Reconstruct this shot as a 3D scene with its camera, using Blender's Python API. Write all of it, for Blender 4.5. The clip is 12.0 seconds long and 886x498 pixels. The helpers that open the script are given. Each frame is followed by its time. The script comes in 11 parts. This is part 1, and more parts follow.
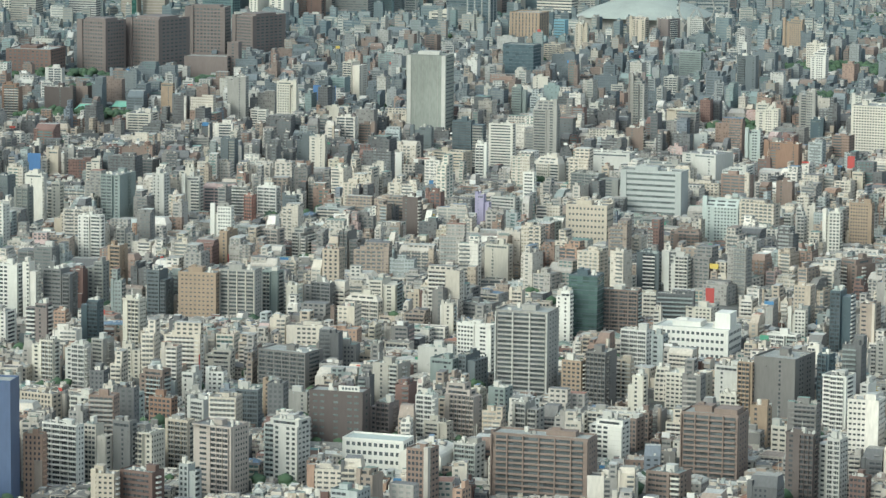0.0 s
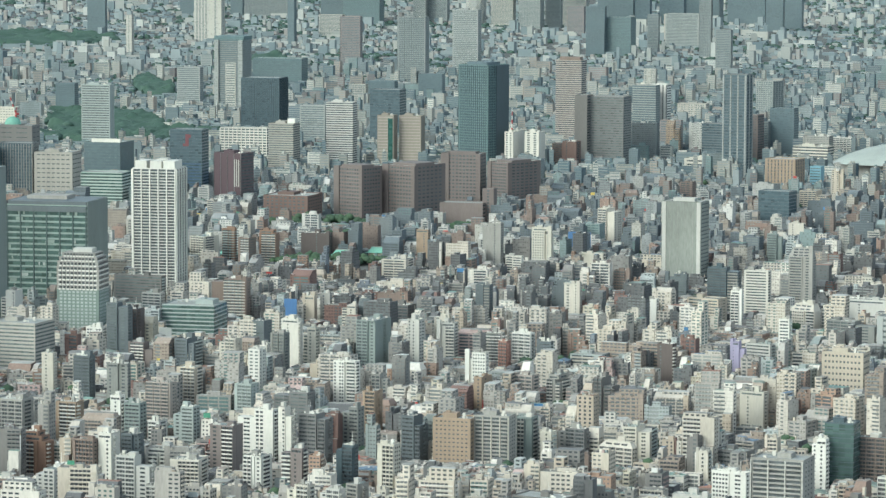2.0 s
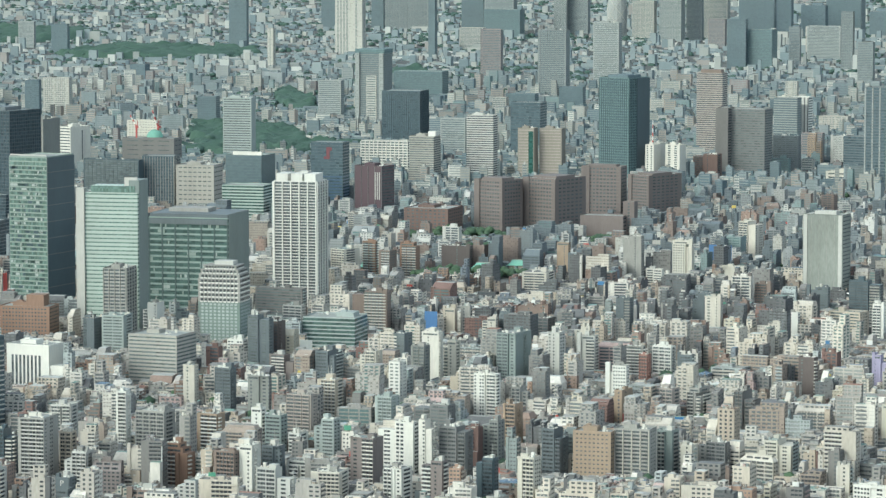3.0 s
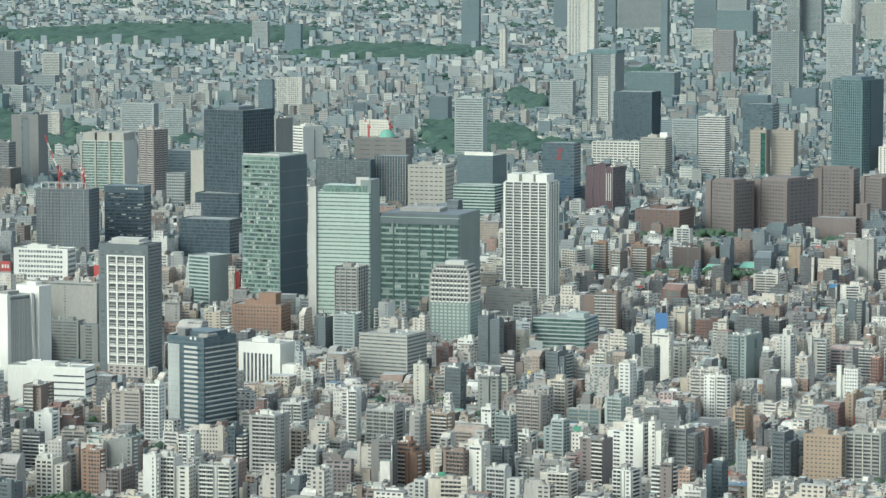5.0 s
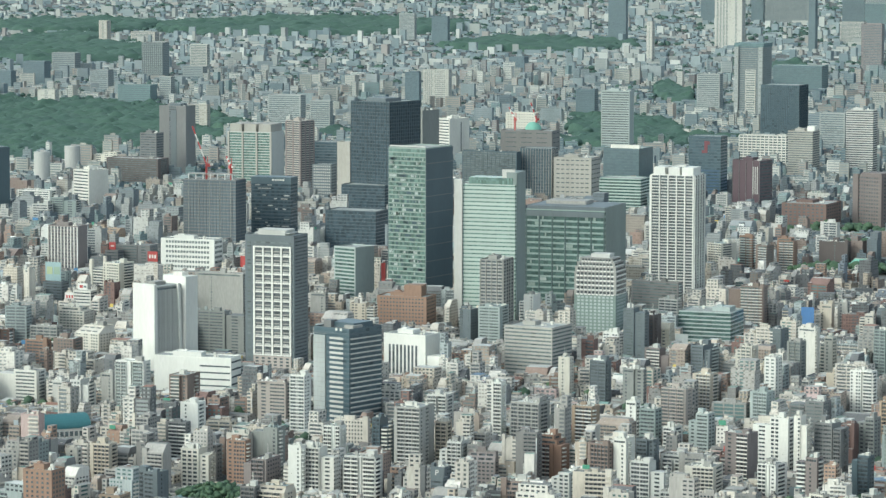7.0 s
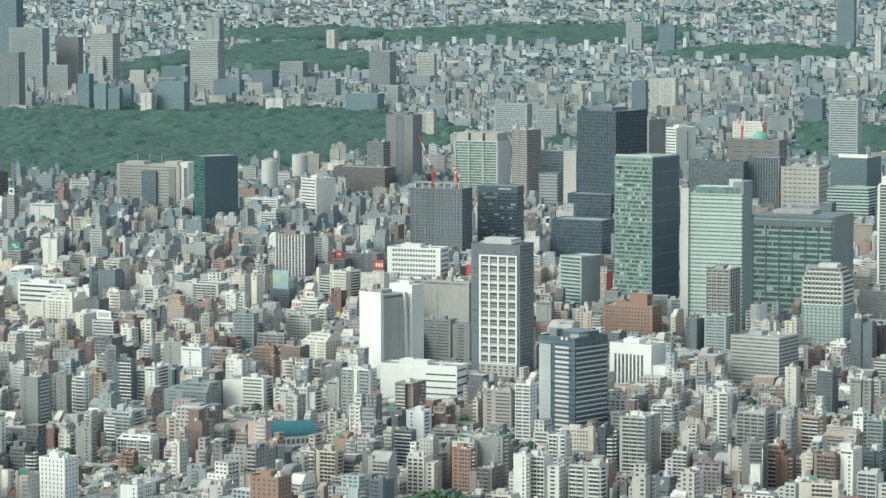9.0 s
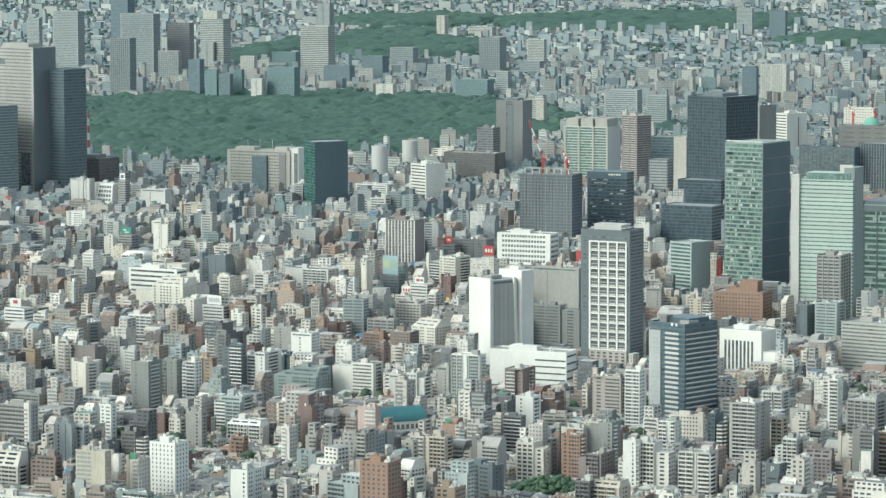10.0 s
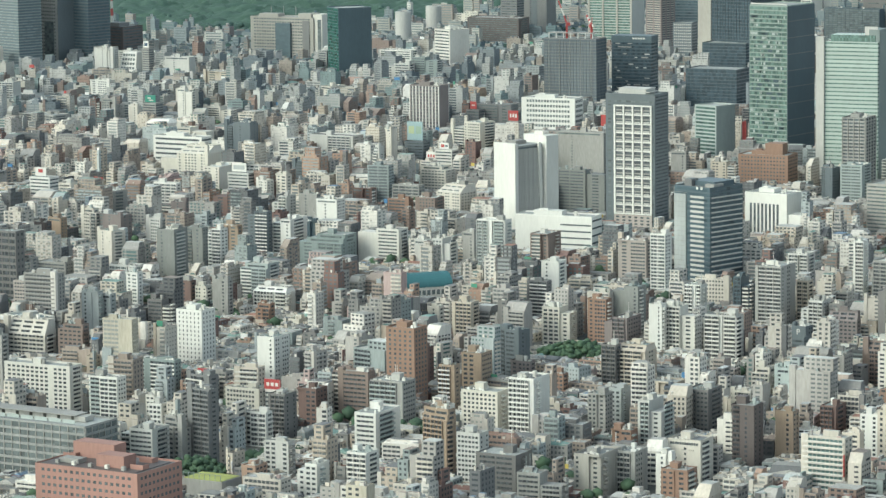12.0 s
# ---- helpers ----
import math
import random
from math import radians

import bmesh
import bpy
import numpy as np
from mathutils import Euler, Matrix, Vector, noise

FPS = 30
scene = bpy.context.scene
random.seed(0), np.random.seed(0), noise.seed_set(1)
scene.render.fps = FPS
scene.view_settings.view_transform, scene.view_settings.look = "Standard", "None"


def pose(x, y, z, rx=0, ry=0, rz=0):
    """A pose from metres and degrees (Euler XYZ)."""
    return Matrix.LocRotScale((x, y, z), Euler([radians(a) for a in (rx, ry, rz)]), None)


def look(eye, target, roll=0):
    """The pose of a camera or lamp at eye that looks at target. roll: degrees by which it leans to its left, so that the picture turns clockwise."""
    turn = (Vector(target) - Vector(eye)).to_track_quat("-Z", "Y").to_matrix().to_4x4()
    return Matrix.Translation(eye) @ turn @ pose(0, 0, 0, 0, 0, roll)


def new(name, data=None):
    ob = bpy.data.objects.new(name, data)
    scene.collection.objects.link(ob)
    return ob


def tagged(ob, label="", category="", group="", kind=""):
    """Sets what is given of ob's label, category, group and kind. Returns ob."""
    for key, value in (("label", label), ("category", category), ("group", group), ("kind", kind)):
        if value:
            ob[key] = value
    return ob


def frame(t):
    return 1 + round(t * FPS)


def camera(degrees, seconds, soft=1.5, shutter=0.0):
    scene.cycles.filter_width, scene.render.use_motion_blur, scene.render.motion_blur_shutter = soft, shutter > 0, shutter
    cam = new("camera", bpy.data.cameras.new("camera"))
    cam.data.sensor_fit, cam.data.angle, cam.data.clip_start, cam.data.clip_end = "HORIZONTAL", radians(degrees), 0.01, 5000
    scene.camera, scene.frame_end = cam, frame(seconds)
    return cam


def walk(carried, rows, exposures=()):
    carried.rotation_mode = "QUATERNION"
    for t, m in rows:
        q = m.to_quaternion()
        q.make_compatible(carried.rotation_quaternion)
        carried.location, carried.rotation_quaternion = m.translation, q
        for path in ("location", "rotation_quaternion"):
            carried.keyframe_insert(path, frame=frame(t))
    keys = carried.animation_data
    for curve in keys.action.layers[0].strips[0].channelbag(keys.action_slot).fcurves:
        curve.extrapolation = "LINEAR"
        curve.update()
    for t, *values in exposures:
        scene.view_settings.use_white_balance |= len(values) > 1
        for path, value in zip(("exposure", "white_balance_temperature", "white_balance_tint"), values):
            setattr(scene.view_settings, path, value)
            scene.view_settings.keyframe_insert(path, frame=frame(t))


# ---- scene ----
# The city stands at 0.17 of its true size (a tower of 140 m is 24 units high), so that
# all of it, out to some 28 true kilometres, lies inside the camera's clipping distance.
K = 0.17
DECK = 450.0  # true height of the viewing deck, metres

cam = camera(14.41, 12.0, soft=1.42)


def aim(yaw, pitch, roll):
    return pose(0, 0, DECK * K, 0, 0, yaw) @ pose(0, 0, 0, 90 + pitch) @ pose(0, 0, 0, 0, 0, roll)


PATH = [
    (0.0, -11.732, -8.142, 0.515), (0.5, -9.902, -7.267, 0.523), (1.0, -9.072, -6.983, 0.396), (1.5, -8.558, -6.312, 0.159),
    (2.0, -7.526, -5.775, 0.187), (2.5, -6.252, -5.834, -0.070), (3.0, -5.219, -5.569, 0.016), (3.2, -4.889, -5.182, 0.403),
    (3.9, -3.480, -5.120, 0.120), (4.8, -1.608, -5.456, -0.241), (5.0, -1.430, -5.558, 0.019), (5.5, -1.075, -5.691, 0.199),
    (6.0, -0.545, -5.712, 0.074), (6.5, 0.000, -5.450, 0.196), (7.0, 0.962, -5.686, 0.107), (7.2, 1.256, -5.679, -0.138),
    (8.8, 4.326, -5.599, -0.211), (9.0, 4.674, -5.539, -0.073), (9.5, 5.611, -5.575, -0.184), (10.0, 6.477, -5.769, -0.158),
    (10.5, 6.831, -5.849, -0.299), (11.0, 7.434, -6.178, -0.338), (11.5, 7.326, -6.933, -0.392), (12.0, 6.905, -7.963, -0.678)]
walk(cam, [(t, aim(a, b, c)) for t, a, b, c in PATH], exposures=[(0.0, -1.65, 6150, -6), (1.5, -1.58, 6020, -6), (3.2, -1.54, 6000, -6), (9.0, -1.49, 5980, -6), (10.5, -1.47, 6020, -6), (12.0, -1.55, 6150, -6)])

# ---- daylight: a hazy afternoon, the sun high on the near left ----
SUN_FROM = Vector((-0.70, -0.48, 0.62)).normalized()
world = bpy.data.worlds.new("sky")
scene.world = world
world.use_nodes = True
sky = world.node_tree.nodes.new("ShaderNodeTexSky")
sky.sky_type = "NISHITA"
sky.sun_disc = False
sky.sun_elevation = math.asin(SUN_FROM.z)
sky.sun_rotation = math.atan2(SUN_FROM.x, SUN_FROM.y)
sky.air_density, sky.dust_density = 1.0, 3.0
back = world.node_tree.nodes["Background"]
back.inputs["Strength"].default_value = 0.85
veil = world.node_tree.nodes.new("ShaderNodeHueSaturation")
veil.inputs["Saturation"].default_value = 0.50  # a milky summer sky
world.node_tree.links.new(sky.outputs[0], veil.inputs["Color"])
world.node_tree.links.new(veil.outputs[0], back.inputs["Color"])
lamp = bpy.data.lights.new("sun", "SUN")
lamp.energy, lamp.angle, lamp.color = 1.22, radians(0.6), (1.0, 0.915, 0.755)
sun = new("sun", lamp)
sun.matrix_world = look(SUN_FROM * 900, (0, 0, 0))


# ---- materials ----
def shader(name):
    m = bpy.data.materials.new(name)
    m.use_nodes = True
    t = m.node_tree
    return m, t.nodes, t.links, t.nodes["Principled BSDF"]


def grime(nodes, links, colour_out, amount=0.16, big=0.035, fine=0.6):
    """Two scales of dirt and weather streaks over a colour, in true metres of the object's own space."""
    tc = nodes.new("ShaderNodeTexCoord")
    stretch = nodes.new("ShaderNodeMapping")
    stretch.inputs["Scale"].default_value = (1, 1, 0.25)
    links.new(tc.outputs["Object"], stretch.inputs["Vector"])
    mixed = colour_out
    for scale, part_ in ((big, 0.6), (fine, 0.4)):
        nz = nodes.new("ShaderNodeTexNoise")
        nz.inputs["Scale"].default_value = scale
        nz.inputs["Detail"].default_value = 3
        links.new(stretch.outputs[0], nz.inputs["Vector"])
        rng_ = nodes.new("ShaderNodeMapRange")
        rng_.inputs["From Min"].default_value, rng_.inputs["From Max"].default_value = 0.3, 0.7
        rng_.inputs["To Min"].default_value, rng_.inputs["To Max"].default_value = 1 - amount * part_ * 2, 1 + amount * part_ * 0.6
        links.new(nz.outputs["Fac"], rng_.inputs["Value"])
        mul = nodes.new("ShaderNodeVectorMath")
        mul.operation = "SCALE"
        links.new(mixed, mul.inputs[0])
        links.new(rng_.outputs[0], mul.inputs["Scale"])
        mixed = mul.outputs[0]
    return mixed


def courses(nodes, links, colour_out, tone_out, depth, high=3.15, wide=2.7):
    """Fine storey courses and small openings in walls too far off for panes of their own."""
    def math_(kind, a, b=None, c=None):
        n = nodes.new("ShaderNodeMath")
        n.operation = kind
        for i, q in enumerate((a, b, c)):
            if isinstance(q, (int, float)):
                n.inputs[i].default_value = q
            elif q is not None:
                links.new(q, n.inputs[i])
        return n.outputs[0]

    tc = nodes.new("ShaderNodeTexCoord")
    p, nrm, cell = nodes.new("ShaderNodeSeparateXYZ"), nodes.new("ShaderNodeSeparateXYZ"), nodes.new("ShaderNodeCombineXYZ")
    links.new(tc.outputs["Object"], p.inputs[0])
    links.new(tc.outputs["Normal"], nrm.inputs[0])
    along = math_("SUBTRACT", math_("MULTIPLY", p.outputs["Y"], nrm.outputs["X"]), math_("MULTIPLY", p.outputs["X"], nrm.outputs["Y"]))
    bay, storey = math_("DIVIDE", along, wide), math_("DIVIDE", p.outputs["Z"], high)
    for i, q in enumerate((math_("FLOOR", bay), math_("FLOOR", storey), math_("MULTIPLY", tone_out, 97.0))):
        links.new(q, cell.inputs[i])
    pick, own = nodes.new("ShaderNodeTexWhiteNoise"), nodes.new("ShaderNodeTexWhiteNoise")
    own.noise_dimensions = "1D"
    links.new(cell.outputs[0], pick.inputs["Vector"])
    links.new(tone_out, own.inputs["W"])
    upright = math_("LESS_THAN", math_("ABSOLUTE", nrm.outputs["Z"]), 0.5)
    z = math_("FRACT", storey)
    pane = math_("MULTIPLY", math_("COMPARE", z, 0.55, 0.23), math_("COMPARE", math_("FRACT", bay), 0.5, 0.36))
    shown = math_("LESS_THAN", pick.outputs["Value"], math_("MULTIPLY_ADD", own.outputs["Value"], 0.9, 0.1))
    ledge = math_("MULTIPLY", math_("LESS_THAN", z, 0.13), 0.4)
    dark = math_("MULTIPLY", upright, math_("MAXIMUM", math_("MULTIPLY", pane, shown), ledge))
    mul = nodes.new("ShaderNodeVectorMath")
    mul.operation = "SCALE"
    links.new(colour_out, mul.inputs[0])
    links.new(math_("MULTIPLY_ADD", dark, -depth, 1.0 + depth * 0.12), mul.inputs["Scale"])
    return mul.outputs[0]


def paint(name, rgb, rough=0.75, amount=0.16, vary=0.07, depth=0.0):
    m, nodes, links, bsdf = shader(name)
    c = nodes.new("ShaderNodeRGB")
    c.outputs[0].default_value = (*rgb, 1)
    out = c.outputs[0]
    if vary:
        info = nodes.new("ShaderNodeObjectInfo")
        rr = nodes.new("ShaderNodeMapRange")
        rr.inputs["To Min"].default_value, rr.inputs["To Max"].default_value = 1 - vary, 1 + vary
        links.new(info.outputs["Random"], rr.inputs["Value"])
        mul = nodes.new("ShaderNodeVectorMath")
        mul.operation = "SCALE"
        links.new(out, mul.inputs[0])
        links.new(rr.outputs[0], mul.inputs["Scale"])
        out = mul.outputs[0]
    out = grime(nodes, links, out, amount)
    if depth:
        out = courses(nodes, links, out, info.outputs["Random"], depth, 4.4, 4.6)
    links.new(out, bsdf.inputs["Base Color"])
    bsdf.inputs["Roughness"].default_value = rough
    return m


def glazing(name, rgb, rough=0.18, vary=0.22, spec=0.5, bare=0.1, pane=(4.8, 4.8, 3.3)):
    """Window glass seen from far off: a dark room behind a glossy pane, each pane a little different."""
    m, nodes, links, bsdf = shader(name)
    info = nodes.new("ShaderNodeObjectInfo")
    tc = nodes.new("ShaderNodeTexCoord")
    cell = nodes.new("ShaderNodeTexWhiteNoise")
    snap = nodes.new("ShaderNodeVectorMath")
    snap.operation = "SNAP"
    snap.inputs[1].default_value = pane
    shift = nodes.new("ShaderNodeVectorMath")
    links.new(tc.outputs["Object"], shift.inputs[0])
    true_place = nodes.new("ShaderNodeVectorMath")
    true_place.operation = "SCALE"
    true_place.inputs["Scale"].default_value = 1 / K
    links.new(info.outputs["Location"], true_place.inputs[0])
    links.new(true_place.outputs[0], shift.inputs[1])
    links.new(shift.outputs[0], snap.inputs[0])
    links.new(snap.outputs[0], cell.inputs["Vector"])
    rr = nodes.new("ShaderNodeMapRange")
    rr.inputs["To Min"].default_value, rr.inputs["To Max"].default_value = 1 - vary, 1 + vary
    links.new(cell.outputs["Value"], rr.inputs["Value"])
    open_pane = nodes.new("ShaderNodeMath")  # now and then a pane with no blind behind it
    open_pane.operation = "LESS_THAN"
    open_pane.inputs[1].default_value = 1 - bare
    links.new(cell.outputs["Value"], open_pane.inputs[0])
    dim = nodes.new("ShaderNodeMapRange")
    dim.inputs["To Min"].default_value = 0.55
    links.new(open_pane.outputs[0], dim.inputs["Value"])
    both = nodes.new("ShaderNodeMath")
    both.operation = "MULTIPLY"
    links.new(rr.outputs[0], both.inputs[0])
    links.new(dim.outputs[0], both.inputs[1])
    mul = nodes.new("ShaderNodeVectorMath")
    mul.operation = "SCALE"
    mul.inputs[0].default_value = rgb
    links.new(both.outputs[0], mul.inputs["Scale"])
    links.new(mul.outputs[0], bsdf.inputs["Base Color"])
    bsdf.inputs["Roughness"].default_value = rough
    bsdf.inputs["Specular IOR Level"].default_value = spec
    return m


def toned(name, stops, rough, amount, depth=0.0):
    """A paint chosen building by building: the mesh's own 'tone' number picks a colour from the list."""
    m, nodes, links, bsdf = shader(name)
    at = nodes.new("ShaderNodeAttribute")
    at.attribute_name = "tone"
    ramp = nodes.new("ShaderNodeValToRGB")
    ramp.color_ramp.interpolation = "CONSTANT"
    el = ramp.color_ramp.elements
    stops = sorted(stops, key=lambda q: sum(q[1]))  # dark to pale
    pos = 0.0
    total = sum(s[0] for s in stops)
    for i, (share, rgb) in enumerate(stops):
        e = el[i] if i < 2 else el.new(min(pos, 0.999))
        e.position = min(pos, 0.999)
        e.color = (*rgb, 1)
        pos += share / total
    links.new(at.outputs["Fac"], ramp.inputs["Fac"])
    base = grime(nodes, links, ramp.outputs["Color"], amount)
    links.new(courses(nodes, links, base, at.outputs["Fac"], depth) if depth else base, bsdf.inputs["Base Color"])
    bsdf.inputs["Roughness"].default_value = rough
    return m


WALL_TONES = [
    (15, (0.663, 0.625, 0.563)), (13, (0.581, 0.530, 0.456)), (10, (0.499, 0.460, 0.406)), (9, (0.398, 0.375, 0.345)),
    (8, (0.571, 0.510, 0.426)), (7, (0.314, 0.300, 0.280)), (6, (0.459, 0.390, 0.315)), (6, (0.334, 0.275, 0.230)),
    (6, (0.220, 0.212, 0.202)), (4, (0.270, 0.195, 0.159)), (4, (0.387, 0.416, 0.409)), (5, (0.139, 0.140, 0.143)),
    (2, (0.383, 0.260, 0.195)), (3, (0.285, 0.318, 0.308)), (2, (0.199, 0.125, 0.109)), (1, (0.500, 0.455, 0.365)),
    (1, (0.459, 0.350, 0.325)), (1, (0.201, 0.225, 0.256))]
CITY_WALL = toned("city_render_and_tile", WALL_TONES, 0.8, 0.2)
MIDDLE_WALL = toned("city_tile_with_small_openings", WALL_TONES, 0.8, 0.2, 0.5)
CITY_ROOF = toned("city_roofing", [
    (16, (0.365, 0.355, 0.325)), (12, (0.478, 0.478, 0.451)), (10, (0.28, 0.275, 0.255)), (8, (0.57, 0.57, 0.534)),
    (7, (0.202, 0.202, 0.202)), (5, (0.258, 0.313, 0.276)), (4, (0.331, 0.276, 0.239)), (2, (0.221, 0.331, 0.294)),
    (2, (0.331, 0.184, 0.138)), (1, (0.184, 0.258, 0.35))], 0.85, 0.3)
# Outer-ring palettes, toned down for cloud shade and thin haze.
SHADED_WALL = toned("shaded_render_and_tile", [
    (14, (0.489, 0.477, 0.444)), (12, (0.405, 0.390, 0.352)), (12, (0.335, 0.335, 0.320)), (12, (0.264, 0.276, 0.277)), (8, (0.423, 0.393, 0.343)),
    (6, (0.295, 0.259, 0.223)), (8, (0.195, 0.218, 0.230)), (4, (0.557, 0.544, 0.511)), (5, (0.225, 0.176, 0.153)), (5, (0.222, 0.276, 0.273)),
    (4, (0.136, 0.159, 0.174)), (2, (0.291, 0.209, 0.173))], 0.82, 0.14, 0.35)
SHADED_ROOF = toned("shaded_roofing", [
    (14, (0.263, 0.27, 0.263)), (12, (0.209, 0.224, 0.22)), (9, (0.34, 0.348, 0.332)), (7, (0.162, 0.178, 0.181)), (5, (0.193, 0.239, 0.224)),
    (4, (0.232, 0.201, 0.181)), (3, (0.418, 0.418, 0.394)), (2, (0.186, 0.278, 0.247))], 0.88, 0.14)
# Far palettes run bluer and lower in contrast: haze mixed into the colours.
FAR_WALL = toned("far_hazed_walls", [
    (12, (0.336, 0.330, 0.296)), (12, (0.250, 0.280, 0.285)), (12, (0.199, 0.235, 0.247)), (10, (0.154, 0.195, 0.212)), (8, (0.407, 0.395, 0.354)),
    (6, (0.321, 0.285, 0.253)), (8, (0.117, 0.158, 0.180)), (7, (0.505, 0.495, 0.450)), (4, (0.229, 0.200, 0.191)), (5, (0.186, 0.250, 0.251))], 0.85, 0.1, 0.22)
FAR_ROOF = toned("far_hazed_roofs", [
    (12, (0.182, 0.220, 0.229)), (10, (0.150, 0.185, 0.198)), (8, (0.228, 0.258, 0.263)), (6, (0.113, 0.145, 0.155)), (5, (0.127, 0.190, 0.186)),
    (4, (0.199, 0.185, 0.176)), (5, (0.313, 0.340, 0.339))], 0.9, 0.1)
# Farther out still, with more of the haze in the tones.
PLAIN_WALL = toned("distant_hazed_walls", [
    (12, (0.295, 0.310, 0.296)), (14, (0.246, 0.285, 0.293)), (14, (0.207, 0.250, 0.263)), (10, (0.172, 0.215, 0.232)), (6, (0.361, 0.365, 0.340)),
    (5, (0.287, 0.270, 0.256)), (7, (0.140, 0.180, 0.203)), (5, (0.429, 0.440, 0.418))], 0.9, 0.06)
PLAIN_ROOF = toned("distant_hazed_roofs", [
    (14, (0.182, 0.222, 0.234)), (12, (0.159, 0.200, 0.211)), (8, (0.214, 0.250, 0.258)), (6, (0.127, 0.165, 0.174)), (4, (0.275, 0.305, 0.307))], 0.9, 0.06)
FAR_GLASS = toned("far_hazed_glass", [(6, (0.176, 0.209, 0.213)), (4, (0.242, 0.264, 0.269)), (3, (0.132, 0.165, 0.179))], 0.4, 0.1)
SIGNS = toned("painted_sign_boards", [
    (9, (0.70, 0.69, 0.66)), (2, (0.42, 0.07, 0.06)), (2, (0.07, 0.19, 0.36)), (2, (0.08, 0.26, 0.17)), (1, (0.55, 0.42, 0.10)), (2, (0.30, 0.33, 0.34)), (1, (0.12, 0.13, 0.14))], 0.5, 0.1)
# Glass past the near blocks: its tones lifted paler for haze.
CITY_GLASS = toned("city_window_glass", [
    (9, (0.116, 0.130, 0.139)), (8, (0.154, 0.169, 0.174)), (7, (0.209, 0.226, 0.226)), (4, (0.308, 0.322, 0.313)),
    (2, (0.143, 0.203, 0.197))], 0.25, 0.1)

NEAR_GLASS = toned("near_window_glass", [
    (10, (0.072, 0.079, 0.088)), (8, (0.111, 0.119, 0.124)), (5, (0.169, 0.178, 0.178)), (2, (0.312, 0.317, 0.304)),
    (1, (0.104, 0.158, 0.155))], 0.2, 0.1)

WARMWHITE = paint("warm_white_render", (0.56, 0.52, 0.45), 0.7, 0.14)
DULLWHITE = paint("weathered_white_render", (0.52, 0.505, 0.455), 0.75, 0.18)
WHITE = paint("white_tile", (0.65, 0.635, 0.585), 0.6, 0.08)
OFFWHITE = paint("off_white_render", (0.61, 0.585, 0.525), 0.75, 0.12)
CREAM = paint("cream_tile", (0.56, 0.525, 0.45), 0.7, 0.12)
BEIGE = paint("beige_stone", (0.48, 0.42, 0.34), 0.7, 0.12)
PALEGREY = paint("pale_grey_panel", (0.485, 0.475, 0.44), 0.6, 0.12)
GREY = paint("grey_concrete", (0.335, 0.325, 0.30), 0.8, 0.18)
DARKGREY = paint("dark_grey_panel", (0.175, 0.175, 0.172), 0.55, 0.12)
SLATE = paint("slate_blue_panel", (0.118, 0.138, 0.148), 0.5, 0.12)
NEARBLACK = paint("black_panel", (0.070, 0.10, 0.117), 0.4, 0.12)
BROWN = paint("brown_tile", (0.225, 0.172, 0.145), 0.7, 0.14)
REDBROWN = paint("red_brown_tile", (0.16, 0.105, 0.09), 0.7, 0.14)
TAN = paint("tan_brick", (0.33, 0.25, 0.182), 0.75, 0.14)
ORANGE = paint("orange_brick", (0.27, 0.17, 0.122), 0.75, 0.14)
PINK = paint("salmon_tile", (0.33, 0.185, 0.15), 0.7, 0.12)
MAUVE = paint("brownish_pink_stone", (0.205, 0.175, 0.165), 0.7, 0.12)
GREENPANEL = paint("pale_green_panel", (0.38, 0.44, 0.395), 0.45, 0.08)
BLUEPANEL = paint("blue_panel", (0.085, 0.12, 0.21), 0.5, 0.12)
PALEBLUE = paint("pale_blue_panel", (0.375, 0.392, 0.38), 0.6, 0.1)
GREENMID = paint("mid_green_panel", (0.235, 0.285, 0.255), 0.4, 0.08)
GREENGREY = paint("grey_green_panel", (0.225, 0.262, 0.25), 0.6, 0.12)
UMBER = paint("umber_panel", (0.11, 0.09, 0.085), 0.6, 0.1)
MINT = paint("pale_mint_panel", (0.43, 0.475, 0.45), 0.6, 0.1)
LILAC = paint("lilac_panel", (0.33, 0.30, 0.42), 0.6, 0.1)
# Far tower paints, bluish and soft: haze put into the colours.
FARWHITE = paint("hazed_pale_stone", (0.41, 0.40, 0.36), 0.8, 0.06, depth=0.34)
FARPALE = paint("hazed_pale_grey", (0.305, 0.318, 0.305), 0.8, 0.06, depth=0.34)
FARGREY = paint("hazed_grey_stone", (0.235, 0.252, 0.25), 0.8, 0.06, depth=0.34)
FARSLATE = paint("hazed_slate_panel", (0.11, 0.15, 0.17), 0.7, 0.06, depth=0.34)
FARTEAL = paint("hazed_teal_panel", (0.12, 0.18, 0.185), 0.7, 0.06, depth=0.34)
FARBEIGE = paint("hazed_beige_stone", (0.38, 0.36, 0.32), 0.8, 0.06, depth=0.34)
FARMAUVE = paint("hazed_mauve_stone", (0.24, 0.21, 0.205), 0.8, 0.06, depth=0.34)
INK = paint("blue_black_panel", (0.052, 0.074, 0.088), 0.5, 0.12)
ASHGREY = paint("ash_grey_panel", (0.235, 0.24, 0.225), 0.75, 0.14)
HOSPITAL = paint("dark_brown_stone", (0.165, 0.136, 0.127), 0.7, 0.12)
SANDSTONE = paint("tan_stone", (0.275, 0.245, 0.205), 0.7, 0.12)
STONE = paint("warm_grey_stone", (0.36, 0.34, 0.30), 0.75, 0.12)
YELLOW = paint("yellow_sign_paint", (0.55, 0.42, 0.10), 0.5, 0.1)
TARP = paint("blue_tarpaulin", (0.07, 0.16, 0.33), 0.6, 0.1)
RED = paint("signal_red_paint", (0.40, 0.065, 0.06), 0.5, 0.1)
